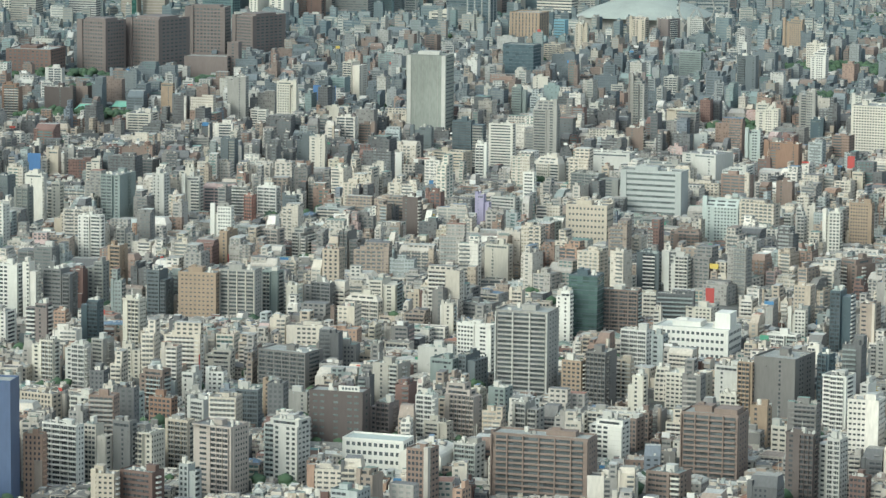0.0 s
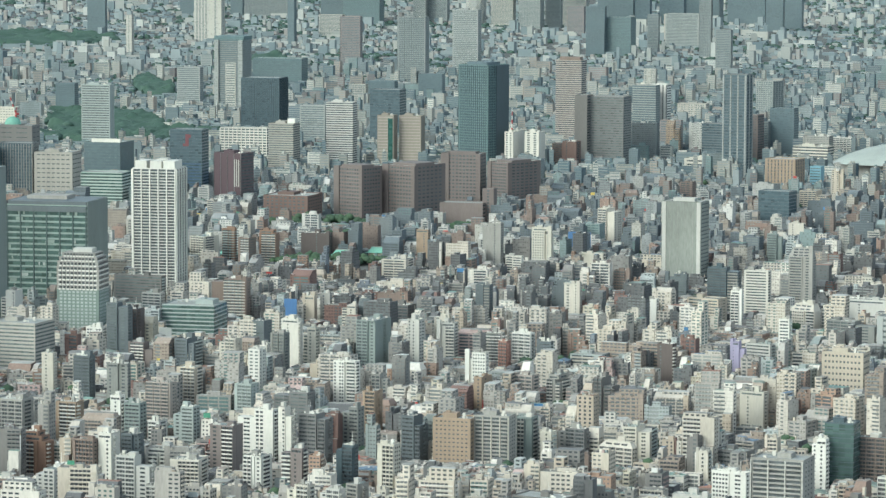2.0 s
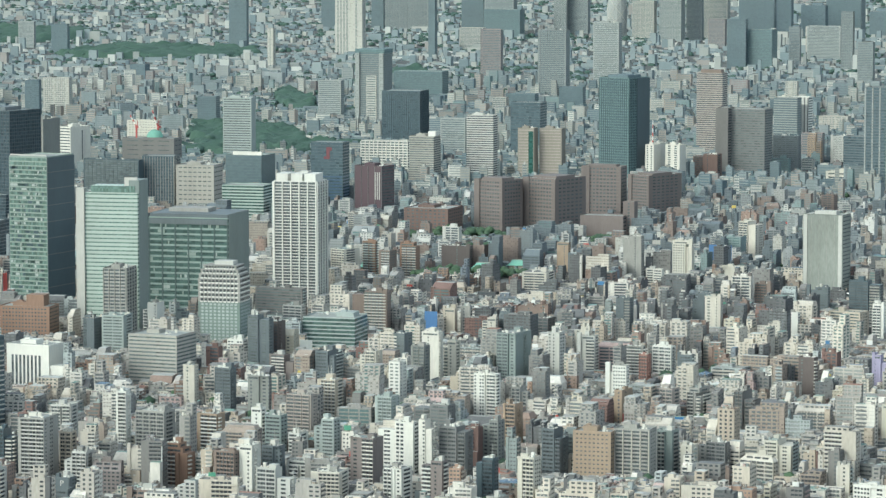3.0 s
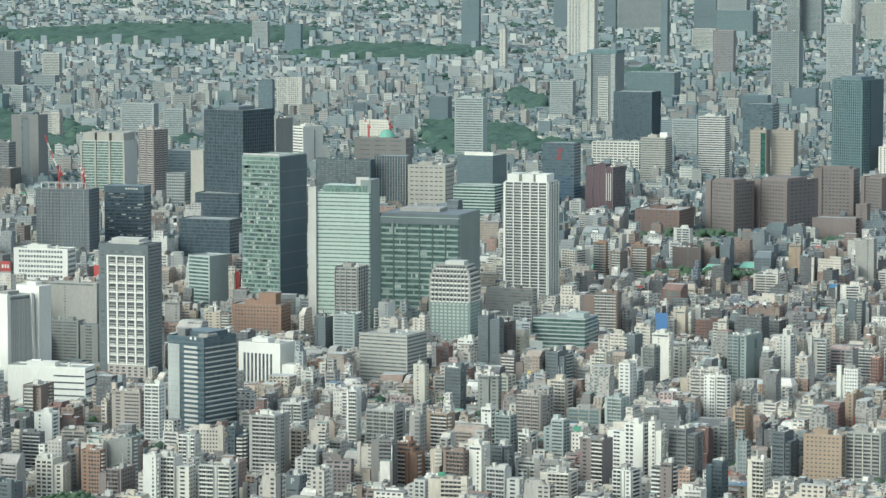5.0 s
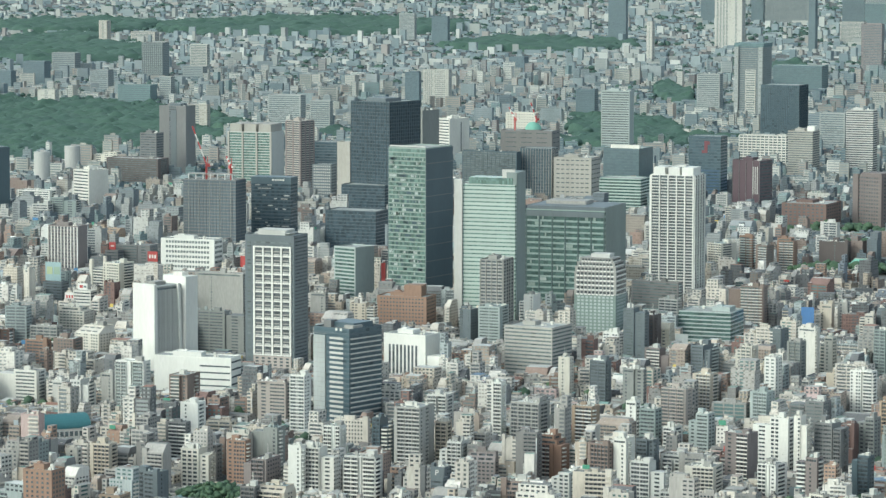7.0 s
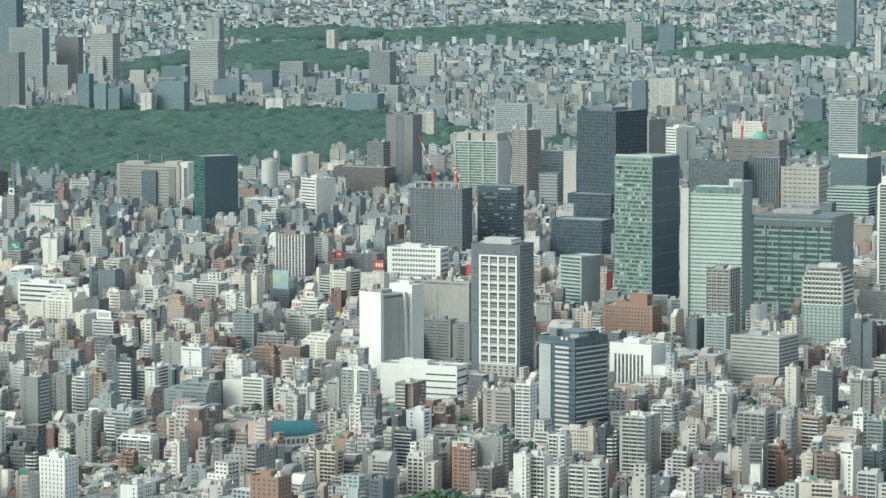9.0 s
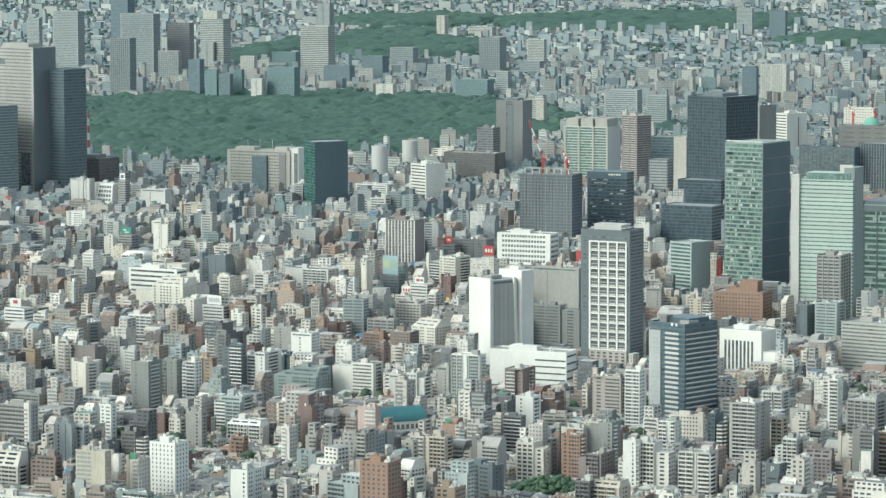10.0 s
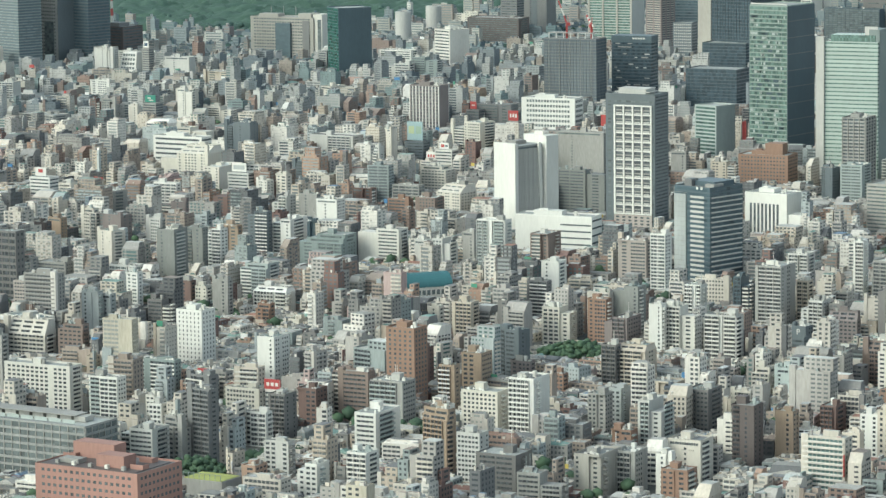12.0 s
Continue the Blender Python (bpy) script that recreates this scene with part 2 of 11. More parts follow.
SCAFFOLD = paint("scaffold_netting", (0.12, 0.145, 0.16), 0.85, 0.25)
TAUPE = paint("grey_brown_tile", (0.165, 0.158, 0.15), 0.7, 0.12)
PALETAUPE = paint("pale_brown_tile", (0.38, 0.335, 0.30), 0.7, 0.12)
SEAGREY = paint("grey_green_cladding", (0.345, 0.382, 0.362), 0.6, 0.1)
DEEPBLUE = paint("deep_blue_panel", (0.045, 0.085, 0.14), 0.4, 0.1)
ROOFGREY = paint("roof_membrane", (0.36, 0.37, 0.35), 0.85, 0.25)
ROOFLIGHT = paint("pale_roof_sheet", (0.58, 0.59, 0.55), 0.8, 0.2)
TEAL = paint("teal_metal_roof", (0.05, 0.15, 0.165), 0.75, 0.1)
COPPER = paint("green_copper_roof", (0.20, 0.42, 0.33), 0.7, 0.15)
MEMBRANE = paint("white_dome_membrane", (0.33, 0.36, 0.335), 0.85, 0.12)
# common dark glass, also lifted for haze
G_DARK = glazing("dark_window_glass", (0.115, 0.128, 0.135))
G_NEAR = glazing("darker_window_glass", (0.078, 0.086, 0.093), vary=0.5, pane=(1.3, 1.3, 3.1))
G_BLUE = glazing("blue_black_glass", (0.085, 0.117, 0.135), vary=0.15, bare=0.04)
G_GREEN = glazing("green_curtain_glass", (0.145, 0.21, 0.185), 0.12, 0.3, bare=0.1, pane=(1.8, 1.8, 4.7))
G_DEEP = glazing("deep_green_glass", (0.085, 0.13, 0.12), 0.15, 0.25)
G_GREY = glazing("grey_window_glass", (0.15, 0.17, 0.17))
# far panes turned bluer for the same haze
FARGLASS = glazing("hazed_grey_glass", (0.095, 0.13, 0.143), 0.35, 0.1, bare=0.0)
G_INK = glazing("blue_black_curtain_glass", (0.058, 0.08, 0.096), 0.2, 0.3, pane=(2.4, 2.4, 4.8))
G_TEAL = glazing("teal_glass", (0.045, 0.11, 0.095), 0.12, 0.3)


def leaf_mat(name, low, high, crowns=0.5):
    m, nodes, links, bsdf = shader(name)
    geo = nodes.new("ShaderNodeNewGeometry")
    tc = nodes.new("ShaderNodeTexCoord")
    nz = nodes.new("ShaderNodeTexNoise")
    nz.inputs["Scale"].default_value = 0.35
    nz.inputs["Detail"].default_value = 4
    links.new(tc.outputs["Object"], nz.inputs["Vector"])
    add = nodes.new("ShaderNodeMath")
    add.operation = "MULTIPLY_ADD"
    add.inputs[1].default_value = crowns
    links.new(geo.outputs["Random Per Island"], add.inputs[0])
    half = nodes.new("ShaderNodeMath")
    half.operation = "MULTIPLY"
    half.inputs[1].default_value = 0.35
    links.new(nz.outputs["Fac"], half.inputs[0])
    stand = nodes.new("ShaderNodeTexNoise")  # stands of darker and lighter kinds of tree
    stand.inputs["Scale"].default_value = 0.012
    stand.inputs["Detail"].default_value = 3
    links.new(tc.outputs["Object"], stand.inputs["Vector"])
    both = nodes.new("ShaderNodeMath")
    both.operation = "MULTIPLY_ADD"
    both.inputs[1].default_value = 0.7
    links.new(stand.outputs["Fac"], both.inputs[0])
    links.new(half.outputs[0], both.inputs[2])
    less = nodes.new("ShaderNodeMath")
    less.operation = "SUBTRACT"
    less.inputs[1].default_value = 0.25 - (0.5 - crowns) / 2
    links.new(both.outputs[0], less.inputs[0])
    links.new(less.outputs[0], add.inputs[2])
    ramp = nodes.new("ShaderNodeValToRGB")
    ramp.color_ramp.elements[0].color = (*low, 1)
    ramp.color_ramp.elements[1].color = (*high, 1)
    ramp.color_ramp.elements[0].position, ramp.color_ramp.elements[1].position = 0.15, 0.85
    links.new(add.outputs[0], ramp.inputs["Fac"])
    links.new(ramp.outputs["Color"], bsdf.inputs["Base Color"])
    bsdf.inputs["Roughness"].default_value = 0.8
    return m


# leaves far off are greyer and bluer, with haze put into their colour
FAR_LEAF = leaf_mat("hazed_foliage", (0.040, 0.078, 0.066), (0.058, 0.104, 0.080))
CANOPY = leaf_mat("closed_forest_canopy", (0.026, 0.060, 0.050), (0.062, 0.112, 0.074), 0.0)
LEAF = leaf_mat("summer_foliage", (0.034, 0.064, 0.040), (0.072, 0.122, 0.062))


def ground_mat():
    m, nodes, links, bsdf = shader("asphalt_and_paving")
    tc = nodes.new("ShaderNodeTexCoord")
    nz = nodes.new("ShaderNodeTexNoise")
    nz.inputs["Scale"].default_value = 0.02
    nz.inputs["Detail"].default_value = 5
    links.new(tc.outputs["Object"], nz.inputs["Vector"])
    ramp = nodes.new("ShaderNodeValToRGB")
    ramp.color_ramp.elements[0].color = (0.05, 0.055, 0.05, 1)
    ramp.color_ramp.elements[1].color = (0.16, 0.16, 0.15, 1)
    ramp.color_ramp.elements[0].position, ramp.color_ramp.elements[1].position = 0.35, 0.65
    links.new(nz.outputs["Fac"], ramp.inputs["Fac"])
    links.new(grime(nodes, links, ramp.outputs["Color"], 0.2, 0.01, 0.3), bsdf.inputs["Base Color"])
    bsdf.inputs["Roughness"].default_value = 0.9
    return m


GROUND = ground_mat()


# ---- building kit (all lengths below in true metres) ----
def boxes_mesh(name, boxes):
    """One mesh of boxes given as centre and size."""
    V, F = [], []
    for cx, cy, cz, sx, sy, sz in boxes:
        n = len(V)
        for dz in (-0.5, 0.5):
            for dx, dy in ((-0.5, -0.5), (0.5, -0.5), (0.5, 0.5), (-0.5, 0.5)):
                V.append((cx + dx * sx, cy + dy * sy, cz + dz * sz))
        F += [(n + 3, n + 2, n + 1, n), (n + 4, n + 5, n + 6, n + 7)]
        F += [(n + i, n + (i + 1) % 4, n + 4 + (i + 1) % 4, n + 4 + i) for i in range(4)]
    me = bpy.data.meshes.new(name)
    me.from_pydata(V, [], F)
    return me


def part(name, me, mat, parent, at=(0, 0, 0), label="", turn=0.0):
    if isinstance(me, list):
        me = boxes_mesh(name, me)
    if not me.materials:
        me.materials.append(mat)
    ob = new(name, me)
    ob.parent = parent
    ob.matrix_basis = pose(*at, 0, 0, turn)
    if label:
        tagged(ob, label)
    return ob


TALL = []  # and their heights
TAKEN = []  # footprints of the placed buildings: x, y, half sizes, angle


def spot(x, y, rot=0.0, z=0.0):
    return pose(x * K, y * K, z * K, 0, 0, rot) @ Matrix.Scale(K, 4)


def thing(name, label, category, x, y, rot=0.0, w=0.0, d=0.0, group="", z=0.0):
    ob = new(name)
    ob.matrix_basis = spot(x, y, rot, z)
    tagged(ob, label, category, group)
    if w:
        TAKEN.append((x, y, w / 2, d / 2, radians(rot)))
        TALL.append(20.0)
    return ob


def side_boxes(w, d, sides, zc, hz, margin, depth, gap=0.0, cols=None, keep=None):
    """Boxes along chosen faces (f front, r right, b back, l left), proud by depth; cols splits each into bays."""
    out = []
    for s in sides:
        run = (w if s in "fb" else d) * (1 - 2 * margin)
        n = (cols or {}).get(s, 1)
        for j in range(n):
            if keep and n > 1 and keep.random() < (0.2 if s in "fb" else 0.5):
                continue
            c = (-0.5 + (j + 0.5) / n) * run
            ln = run / n * (1 - gap)
            if s == "f":
                out.append((c, -d / 2 - depth / 2, zc, ln, depth, hz))
            elif s == "b":
                out.append((c, d / 2 + depth / 2, zc, ln, depth, hz))
            elif s == "r":
                out.append((w / 2 + depth / 2, c, zc, depth, ln, hz))
            else:
                out.append((-w / 2 - depth / 2, c, zc, depth, ln, hz))
    return out


def crown(root, w, d, h, wall, roofmat=None, parapet=1.3, house=True, seed=0):
    """Parapet, roof skin, stair house, water tank and machines on a flat roof."""
    r = random.Random(seed)
    t = 0.35
    part("parapet", [(0, -d / 2 + t / 2, h + parapet / 2, w, t, parapet), (0, d / 2 - t / 2, h + parapet / 2, w, t, parapet),
                     (-w / 2 + t / 2, 0, h + parapet / 2, t, d - 2 * t, parapet), (w / 2 - t / 2, 0, h + parapet / 2, t, d - 2 * t, parapet)], wall, root)
    roof = part("roof", [(0, 0, h + 0.06, w - 2 * t, d - 2 * t, 0.12)], roofmat or ROOFGREY, root)
    if house:
        hw, hd, hh = w * r.uniform(0.22, 0.4), d * r.uniform(0.3, 0.5), r.uniform(3.0, 4.6)
        px = r.uniform(-0.25, 0.25) * w
        part("stair_house", [(px, d * 0.1, h + hh / 2 + 0.12, hw, hd, hh), (px, d * 0.1, h + hh + 0.25, hw + 0.4, hd + 0.4, 0.3),
                             (px - hw * 0.2, d * 0.1, h + hh + 1.0, hw * 0.3, hd * 0.4, 1.4)], wall, roof)
        side = -1 if px > 0 else 1
        ux, uy = side * w * r.uniform(0.1, 0.36), d * r.uniform(-0.3, 0.3)
        sx, sy = r.uniform(1.2, 2.6), r.uniform(1.0, 2.0)
        pipe = r.uniform(2, 5)
        tank = [(side * w * 0.2, d * 0.22, h + 2.3, 2.4, 2.4, 2.4), (side * w * 0.2, d * 0.22, h + 0.6, 1.8, 1.8, 1.0)]
        tagged(part("roof_clutter", (tank if seed >= 20 else []) + [(ux, uy, h + 0.92, sx, sy, 1.6), (ux, uy, h + 1.9, sx * 0.6, sy * 0.6, 0.4), (ux + side * 2.4, uy * 0.4, h + 0.8, 1.3, 1.0, 1.4),
                              (-ux * 0.6, -uy, h + 0.7, 1.0, 2.2, 1.2), (px - hw * 0.3, d * 0.1, h + hh + pipe / 2, 0.22, 0.22, pipe)], OFFWHITE if r.random() < 0.6 else GREY, roof), kind="stuff")
        if seed < 20:
            part("water_tank", tank, OFFWHITE, roof)


PAINTED_METAL = (OFFWHITE, PALEGREY, OFFWHITE, GREY, WHITE, SEAGREY)  # rails and roof machines


def grid_panes(run, zs, hz, per, fill, rnd, skip=0.0):
    """Panes across a run of wall on every storey: centre, width, height of centre."""
    n = max(1, int(run / per))
    out = []
    for j in range(n):
        if n > 2 and rnd.random() < skip:
            continue
        c, ln = (-0.5 + (j + 0.5) / n) * run, run / n * fill
        out += [(c, ln, z, hz) for z in zs]
    return out


def on_face(face, w, d, centre, panes, depth, out=0.0):
    """Turns panes along a face into boxes that stand proud of it by depth."""
    res = []
    for c, ln, z, hz in panes:
        if face == "f":
            res.append((centre + c, -d / 2 - depth / 2 - out, z, ln, depth, hz))
        else:
            res.append((w / 2 + depth / 2 + out, centre + c, z, depth, ln, hz))
    return res


def midrise(name, label, x, y, w, d, h, rot, wall, glass, floors, style, seed, steps=0, shaft=0, roofmat=None, fill=0.45):
    """A common city block: one lit front and one flank in view, split in bays, with set-backs and a cluttered roof."""
    r = random.Random(seed * 7 + 1)
    near = math.hypot(x, y) < 3600
    w, d = w * 0.92, max(8.0, d * 0.92)
    # nearer blocks take the darker glass, not lifted for haze
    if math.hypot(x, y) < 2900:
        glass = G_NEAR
    root = thing(name, label, "building", x, y, rot, w, d)
    TALL[-1] = h * 0.62
    fh = h / floors
    cut = steps if steps and floors > 5 else 0
    hb = h - cut * fh
    fb = floors - cut
    walls, panes, rails, ledges = [], [], [], []
    # body: one box, or two bays of unequal depth or height
    two = w > 11 and r.random() < 0.55
    side = r.choice((-1, 1))
    split = w * r.uniform(0.3, 0.5) if two else 0.0
    main_w, main_c = w - split, side * split / 2
    if two:
        back, drop = r.uniform(0.6, 2.4), fh * r.choice((0, 0, 1, 1, 2)) if fb > 6 else 0
        walls.append((main_c, 0, hb / 2, main_w, d, hb))
        walls.append((main_c - side * w / 2, back / 2, (hb - drop) / 2, split, d - back, hb - drop))
    else:
        back, drop = 0.0, 0.0
        walls.append((0, 0, hb / 2, w, d, hb))
    zs = [fh * (k + 0.55) for k in range(fb)]
    low = [z for z in zs if z < hb - drop]
    if style == "balcony":
        run = main_w * r.uniform(0.72, 0.98)
        cc = main_c + r.choice((-1, 1)) * (main_w - run) / 2
        panes += on_face("f", w, d, cc, [(0, run, z, fh * 0.72) for z in zs], 0.1)
        n = max(1, round(run / r.choice((3.2, 4.2, 6.4))))
        for k in range(fb):
            z = k * fh
            ledges.append((cc, -d / 2 - 0.65, z + 0.1, run, 1.3, 0.22))
            rails.append((cc, -d / 2 - 1.25, z + 0.66, run, 0.14, 1.0))
        for j in range(n + 1):
            ledges.append((cc + (-0.5 + j / n) * run, -d / 2 - 0.6, hb / 2, 0.25, 1.2, hb))
    elif style == "slab":
        panes += on_face("f", w, d, main_c, [(0, main_w * 0.96, z, fh * 0.62) for z in zs], 0.1)
        for k in range(fb):
            ledges.append((main_c, -d / 2 - 0.25, k * fh + fh * 0.12, main_w, 0.6, fh * 0.26))
        for j in range(max(2, round(main_w / 7)) + 1):
            n = max(2, round(main_w / 7))
            ledges.append((main_c + (-0.5 + j / n) * (main_w - 0.6), -d / 2 - 0.2, hb / 2, 0.6, 0.5, hb))
    elif style == "band":
        run = main_w * r.uniform(0.82, 0.96)
        panes += on_face("f", w, d, main_c, [(c, ln, z, q) for c, ln, z, q in grid_panes(run, zs, fh * max(0.42, fill), r.choice((6.0, 9.0, 14.0)), 0.93, r)], 0.1)
        ledges += on_face("f", w, d, main_c, [(0, run, z - fh * 0.32, 0.25) for z in zs], 0.35)
    elif "blank" in label:
        panes += on_face("f", w, d, main_c + r.uniform(-0.3, 0.3) * main_w, [(0, r.uniform(0.9, 2.0), z, fh * 0.5) for z in zs], 0.1)
        if r.random() < 0.5:
            panes += on_face("f", w, d, main_c, [(0, main_w * 0.86, zs[-1], fh * 0.5), (0, main_w * 0.86, zs[0], fh * 0.6)], 0.12)
    else:
        panes += on_face("f", w, d, main_c, grid_panes(main_w * 0.92, zs, fh * r.uniform(0.4, 0.55), r.choice((2.4, 3.0, 3.8)), r.uniform(0.5, 0.72), r, 0.12), 0.1)
        if r.random() < 0.4:
            ledges += on_face("f", w, d, main_c, [(0, main_w, fh * k, 0.3) for k in range(1, fb)], 0.3)
    if two:  # the lesser bay: slit windows, a stack of small balconies, or blank tile
        cc, q = main_c - side * w / 2, r.random()
        if q < 0.4:
            panes += [(bx, by + back, bz, sx, sy, sz) for bx, by, bz, sx, sy, sz in on_face("f", w, d, cc, [(0, split * 0.35, z, fh * 0.45) for z in low], 0.1)]
        elif q < 0.75:
            for k in range(len(low)):
                panes.append((cc, -d / 2 + back - 0.06, fh * (k + 0.55), split * 0.8, 0.12, fh * 0.7))
                rails.append((cc, -d / 2 + back - 0.8, fh * k + 0.6, split * 0.86, 1.5, 1.1))
    # the flank
    q = r.random()
    if q < 0.34:
        cc = r.uniform(-0.12, 0.12) * d
        for k in range(fb):
            panes.append((w / 2 + 0.06, cc, fh * (k + 0.55), 0.12, d * 0.55, fh * 0.62))
            rails.append((w / 2 + 0.6, cc, fh * k + 0.6, 1.2, d * 0.6, 1.05))
    elif q < 0.78:
        panes += on_face("r", w, d, 0, grid_panes(d * 0.86, zs, fh * 0.42, r.choice((2.8, 4.0)), r.uniform(0.35, 0.55), r, 0.25), 0.1)
    elif near:  # an open escape stair
        cc = d * r.uniform(-0.3, 0.2)
        for k in range(fb):
            rails.append((w / 2 + 0.9, cc, fh * k + 0.7, 1.8, 4.2, 1.0))
            ledges.append((w / 2 + 0.9, cc + (1.1 if k % 2 else -1.1), fh * (k + 0.62), 1.7, 2.0, 0.3))
    shell = part("wall", walls, wall, root)
    if near:
        leaf, split_panes = r.choice((1.6, 2.2, 2.8)), []
        for bx, by, bz, sx, sy, sz in panes:
            n = max(1, int(max(sx, sy) / leaf))
            for j in range(n):
                o, g = (j + 0.5) / n - 0.5, 1 / n
                if sx > sy:
                    split_panes.append((bx + o * sx, by, bz, sx * g - (0.28 if n > 1 else 0), sy, sz))
                else:
                    split_panes.append((bx, by + o * sy, bz, sx, sy * g - (0.28 if n > 1 else 0), sz))
        panes = split_panes
        # cooling units and pipes on the walls
        units = []
        for k in range(r.randint(3, 9)):
            if r.random() < 0.5:
                units.append((r.uniform(-0.45, 0.45) * w, -d / 2 - 0.35, fh * (r.randint(1, max(1, fb - 1)) + 0.3), 0.9, 0.6, 0.8))
            else:
                units.append((w / 2 + 0.3, r.uniform(-0.45, 0.45) * d, fh * (r.randint(1, max(1, fb - 1)) + 0.3), 0.6, 0.9, 0.8))
        units.append((w / 2 + 0.12, r.uniform(-0.4, 0.4) * d, hb / 2, 0.24, 0.3, hb))
        ledges += units
    if panes:
        tagged(part("window", panes, glass, shell), kind="stuff")
    rail_mat = wall if r.random() < 0.5 else r.choice(PAINTED_METAL)
    if rails:
        tagged(part("balcony_rail", rails, rail_mat, shell), kind="stuff")
    if ledges:
        tagged(part("ledge", ledges, wall, shell), kind="stuff")
    # upper storeys: stepped, or leaning back under the daylight rule
    top_w, top_d, top_c, top_v = (main_w if drop else w), d, (main_c if drop else 0.0), 0.0
    z = hb
    if cut and r.random() < 0.45:
        bm = bmesh.new()
        d2, w2 = d * r.uniform(0.45, 0.7), top_w * r.uniform(0.75, 1.0)
        lo = [bm.verts.new((top_c + sx * top_w / 2, sy * d / 2, hb)) for sx, sy in ((-1, -1), (1, -1), (1, 1), (-1, 1))]
        hi = [bm.verts.new((top_c + sx * w2 / 2, (d - d2) / 2 + sy * d2 / 2, h)) for sx, sy in ((-1, -1), (1, -1), (1, 1), (-1, 1))]
        for i in range(4):
            bm.faces.new((lo[i], lo[(i + 1) % 4], hi[(i + 1) % 4], hi[i]))
        bm.faces.new(hi)
        me = bpy.data.meshes.new("sloped_storey")
        bm.to_mesh(me)
        bm.free()
        up = part("sloped_storey", me, wall, root)
        tagged(part("window", [(top_c + (j - 1) * w2 * 0.3, -d / 2 + (d - d2) * (k + 0.6) / cut - 0.1, hb + fh * (k + 0.6), w2 * 0.22, 0.9, fh * 0.5) for j in range(3) for k in range(cut)], glass, up), kind="stuff")
        z, top_w, top_d, top_v = h, w2, d2, (d - d2) / 2
    elif cut:
        for i in range(cut):
            sw, sd = w * (0.82 - 0.2 * i), d * (0.88 - 0.12 * i)
            cx, cv = side * (w - sw) / 2, (d - sd) / 2
            up = part("upper_storey", [(cx, cv, z + fh / 2, sw, sd, fh), (cx, cv - sd / 2 - 0.2, z + fh + 0.45, sw, 0.25, 0.9), (cx + sw / 2, cv, z + fh + 0.45, 0.25, sd, 0.9)], wall, root)
            tagged(part("window", [(cx, cv - sd / 2 - 0.06, z + fh * 0.55, sw * 0.76, 0.12, fh * 0.5), (cx + sw / 2 + 0.06, cv, z + fh * 0.55, 0.12, sd * 0.5, fh * 0.5)], glass, up), kind="stuff")
            z += fh
            top_w, top_d, top_c, top_v = sw, sd, cx, cv
    # the roof: parapet, sheet, stair house, machines, tank, aerial
    t, p = 0.35, r.uniform(0.8, 1.5)
    part("parapet", [(top_c, top_v - top_d / 2 + t / 2, z + p / 2, top_w, t, p), (top_c, top_v + top_d / 2 - t / 2, z + p / 2, top_w, t, p),
                     (top_c - top_w / 2 + t / 2, top_v, z + p / 2, t, top_d - 2 * t, p), (top_c + top_w / 2 - t / 2, top_v, z + p / 2, t, top_d - 2 * t, p)], wall, root)
    roof = part("roof", [(top_c, top_v, z + 0.06, top_w - 2 * t, top_d - 2 * t, 0.12)], roofmat or r.choice((ROOFGREY, ROOFGREY, ROOFLIGHT, GREENGREY, DARKGREY)), root)
    hw, hd, hh = min(6.5, top_w * r.uniform(0.25, 0.45)), min(6.0, top_d * r.uniform(0.3, 0.55)), r.uniform(2.6, 5.0)
    hx, hy = top_c + r.uniform(-0.28, 0.28) * top_w, top_v + r.uniform(-0.1, 0.2) * top_d
    house = [(hx, hy, z + hh / 2, hw, hd, hh), (hx, hy, z + hh + 0.12, hw + 0.5, hd + 0.5, 0.25)]
    if shaft:
        sx = min(4.2, w * 0.22)
        part("stair_shaft", [(math.copysign(w / 2 - sx / 2 + 0.3, shaft), -d / 2 + 1.6, (h + 3.5) / 2, sx, 3.6, h + 3.5)], wall, root)
    part("stair_house", house, wall if r.random() < 0.7 else r.choice((OFFWHITE, GREY, PALEGREY)), root)
    bits = []
    for k in range(r.randint(5, 11) if near else 5):
        bx, by = top_c + r.uniform(-0.42, 0.42) * top_w, top_v + r.uniform(-0.42, 0.42) * top_d
        a, b, c = r.uniform(0.7, 2.4), r.uniform(0.7, 2.0), r.uniform(0.8, 2.2)
        bits.append((bx, by, z + c / 2 + 0.1, a, b, c))
        if r.random() < 0.3:
            bits.append((bx, by, z + c + 0.25, a * 0.7, b * 0.7, 0.3))
    for k in range(r.randint(0, 2)):
        ah = r.uniform(4, 9)
        bits.append((hx + r.uniform(-0.4, 0.4) * hw, hy, z + hh + ah / 2, 0.2, 0.2, ah))
    if r.random() < 0.45:
        tx, ty = top_c - (hx - top_c) * 0.8, top_v + r.uniform(-0.2, 0.3) * top_d
        bits += [(tx, ty, z + 3.0, 2.4, 2.2, 2.2), (tx, ty, z + 1.0, 1.8, 1.6, 1.8)]
    tagged(part("roof_clutter", bits, r.choice(PAINTED_METAL), roof), kind="stuff")
    return root


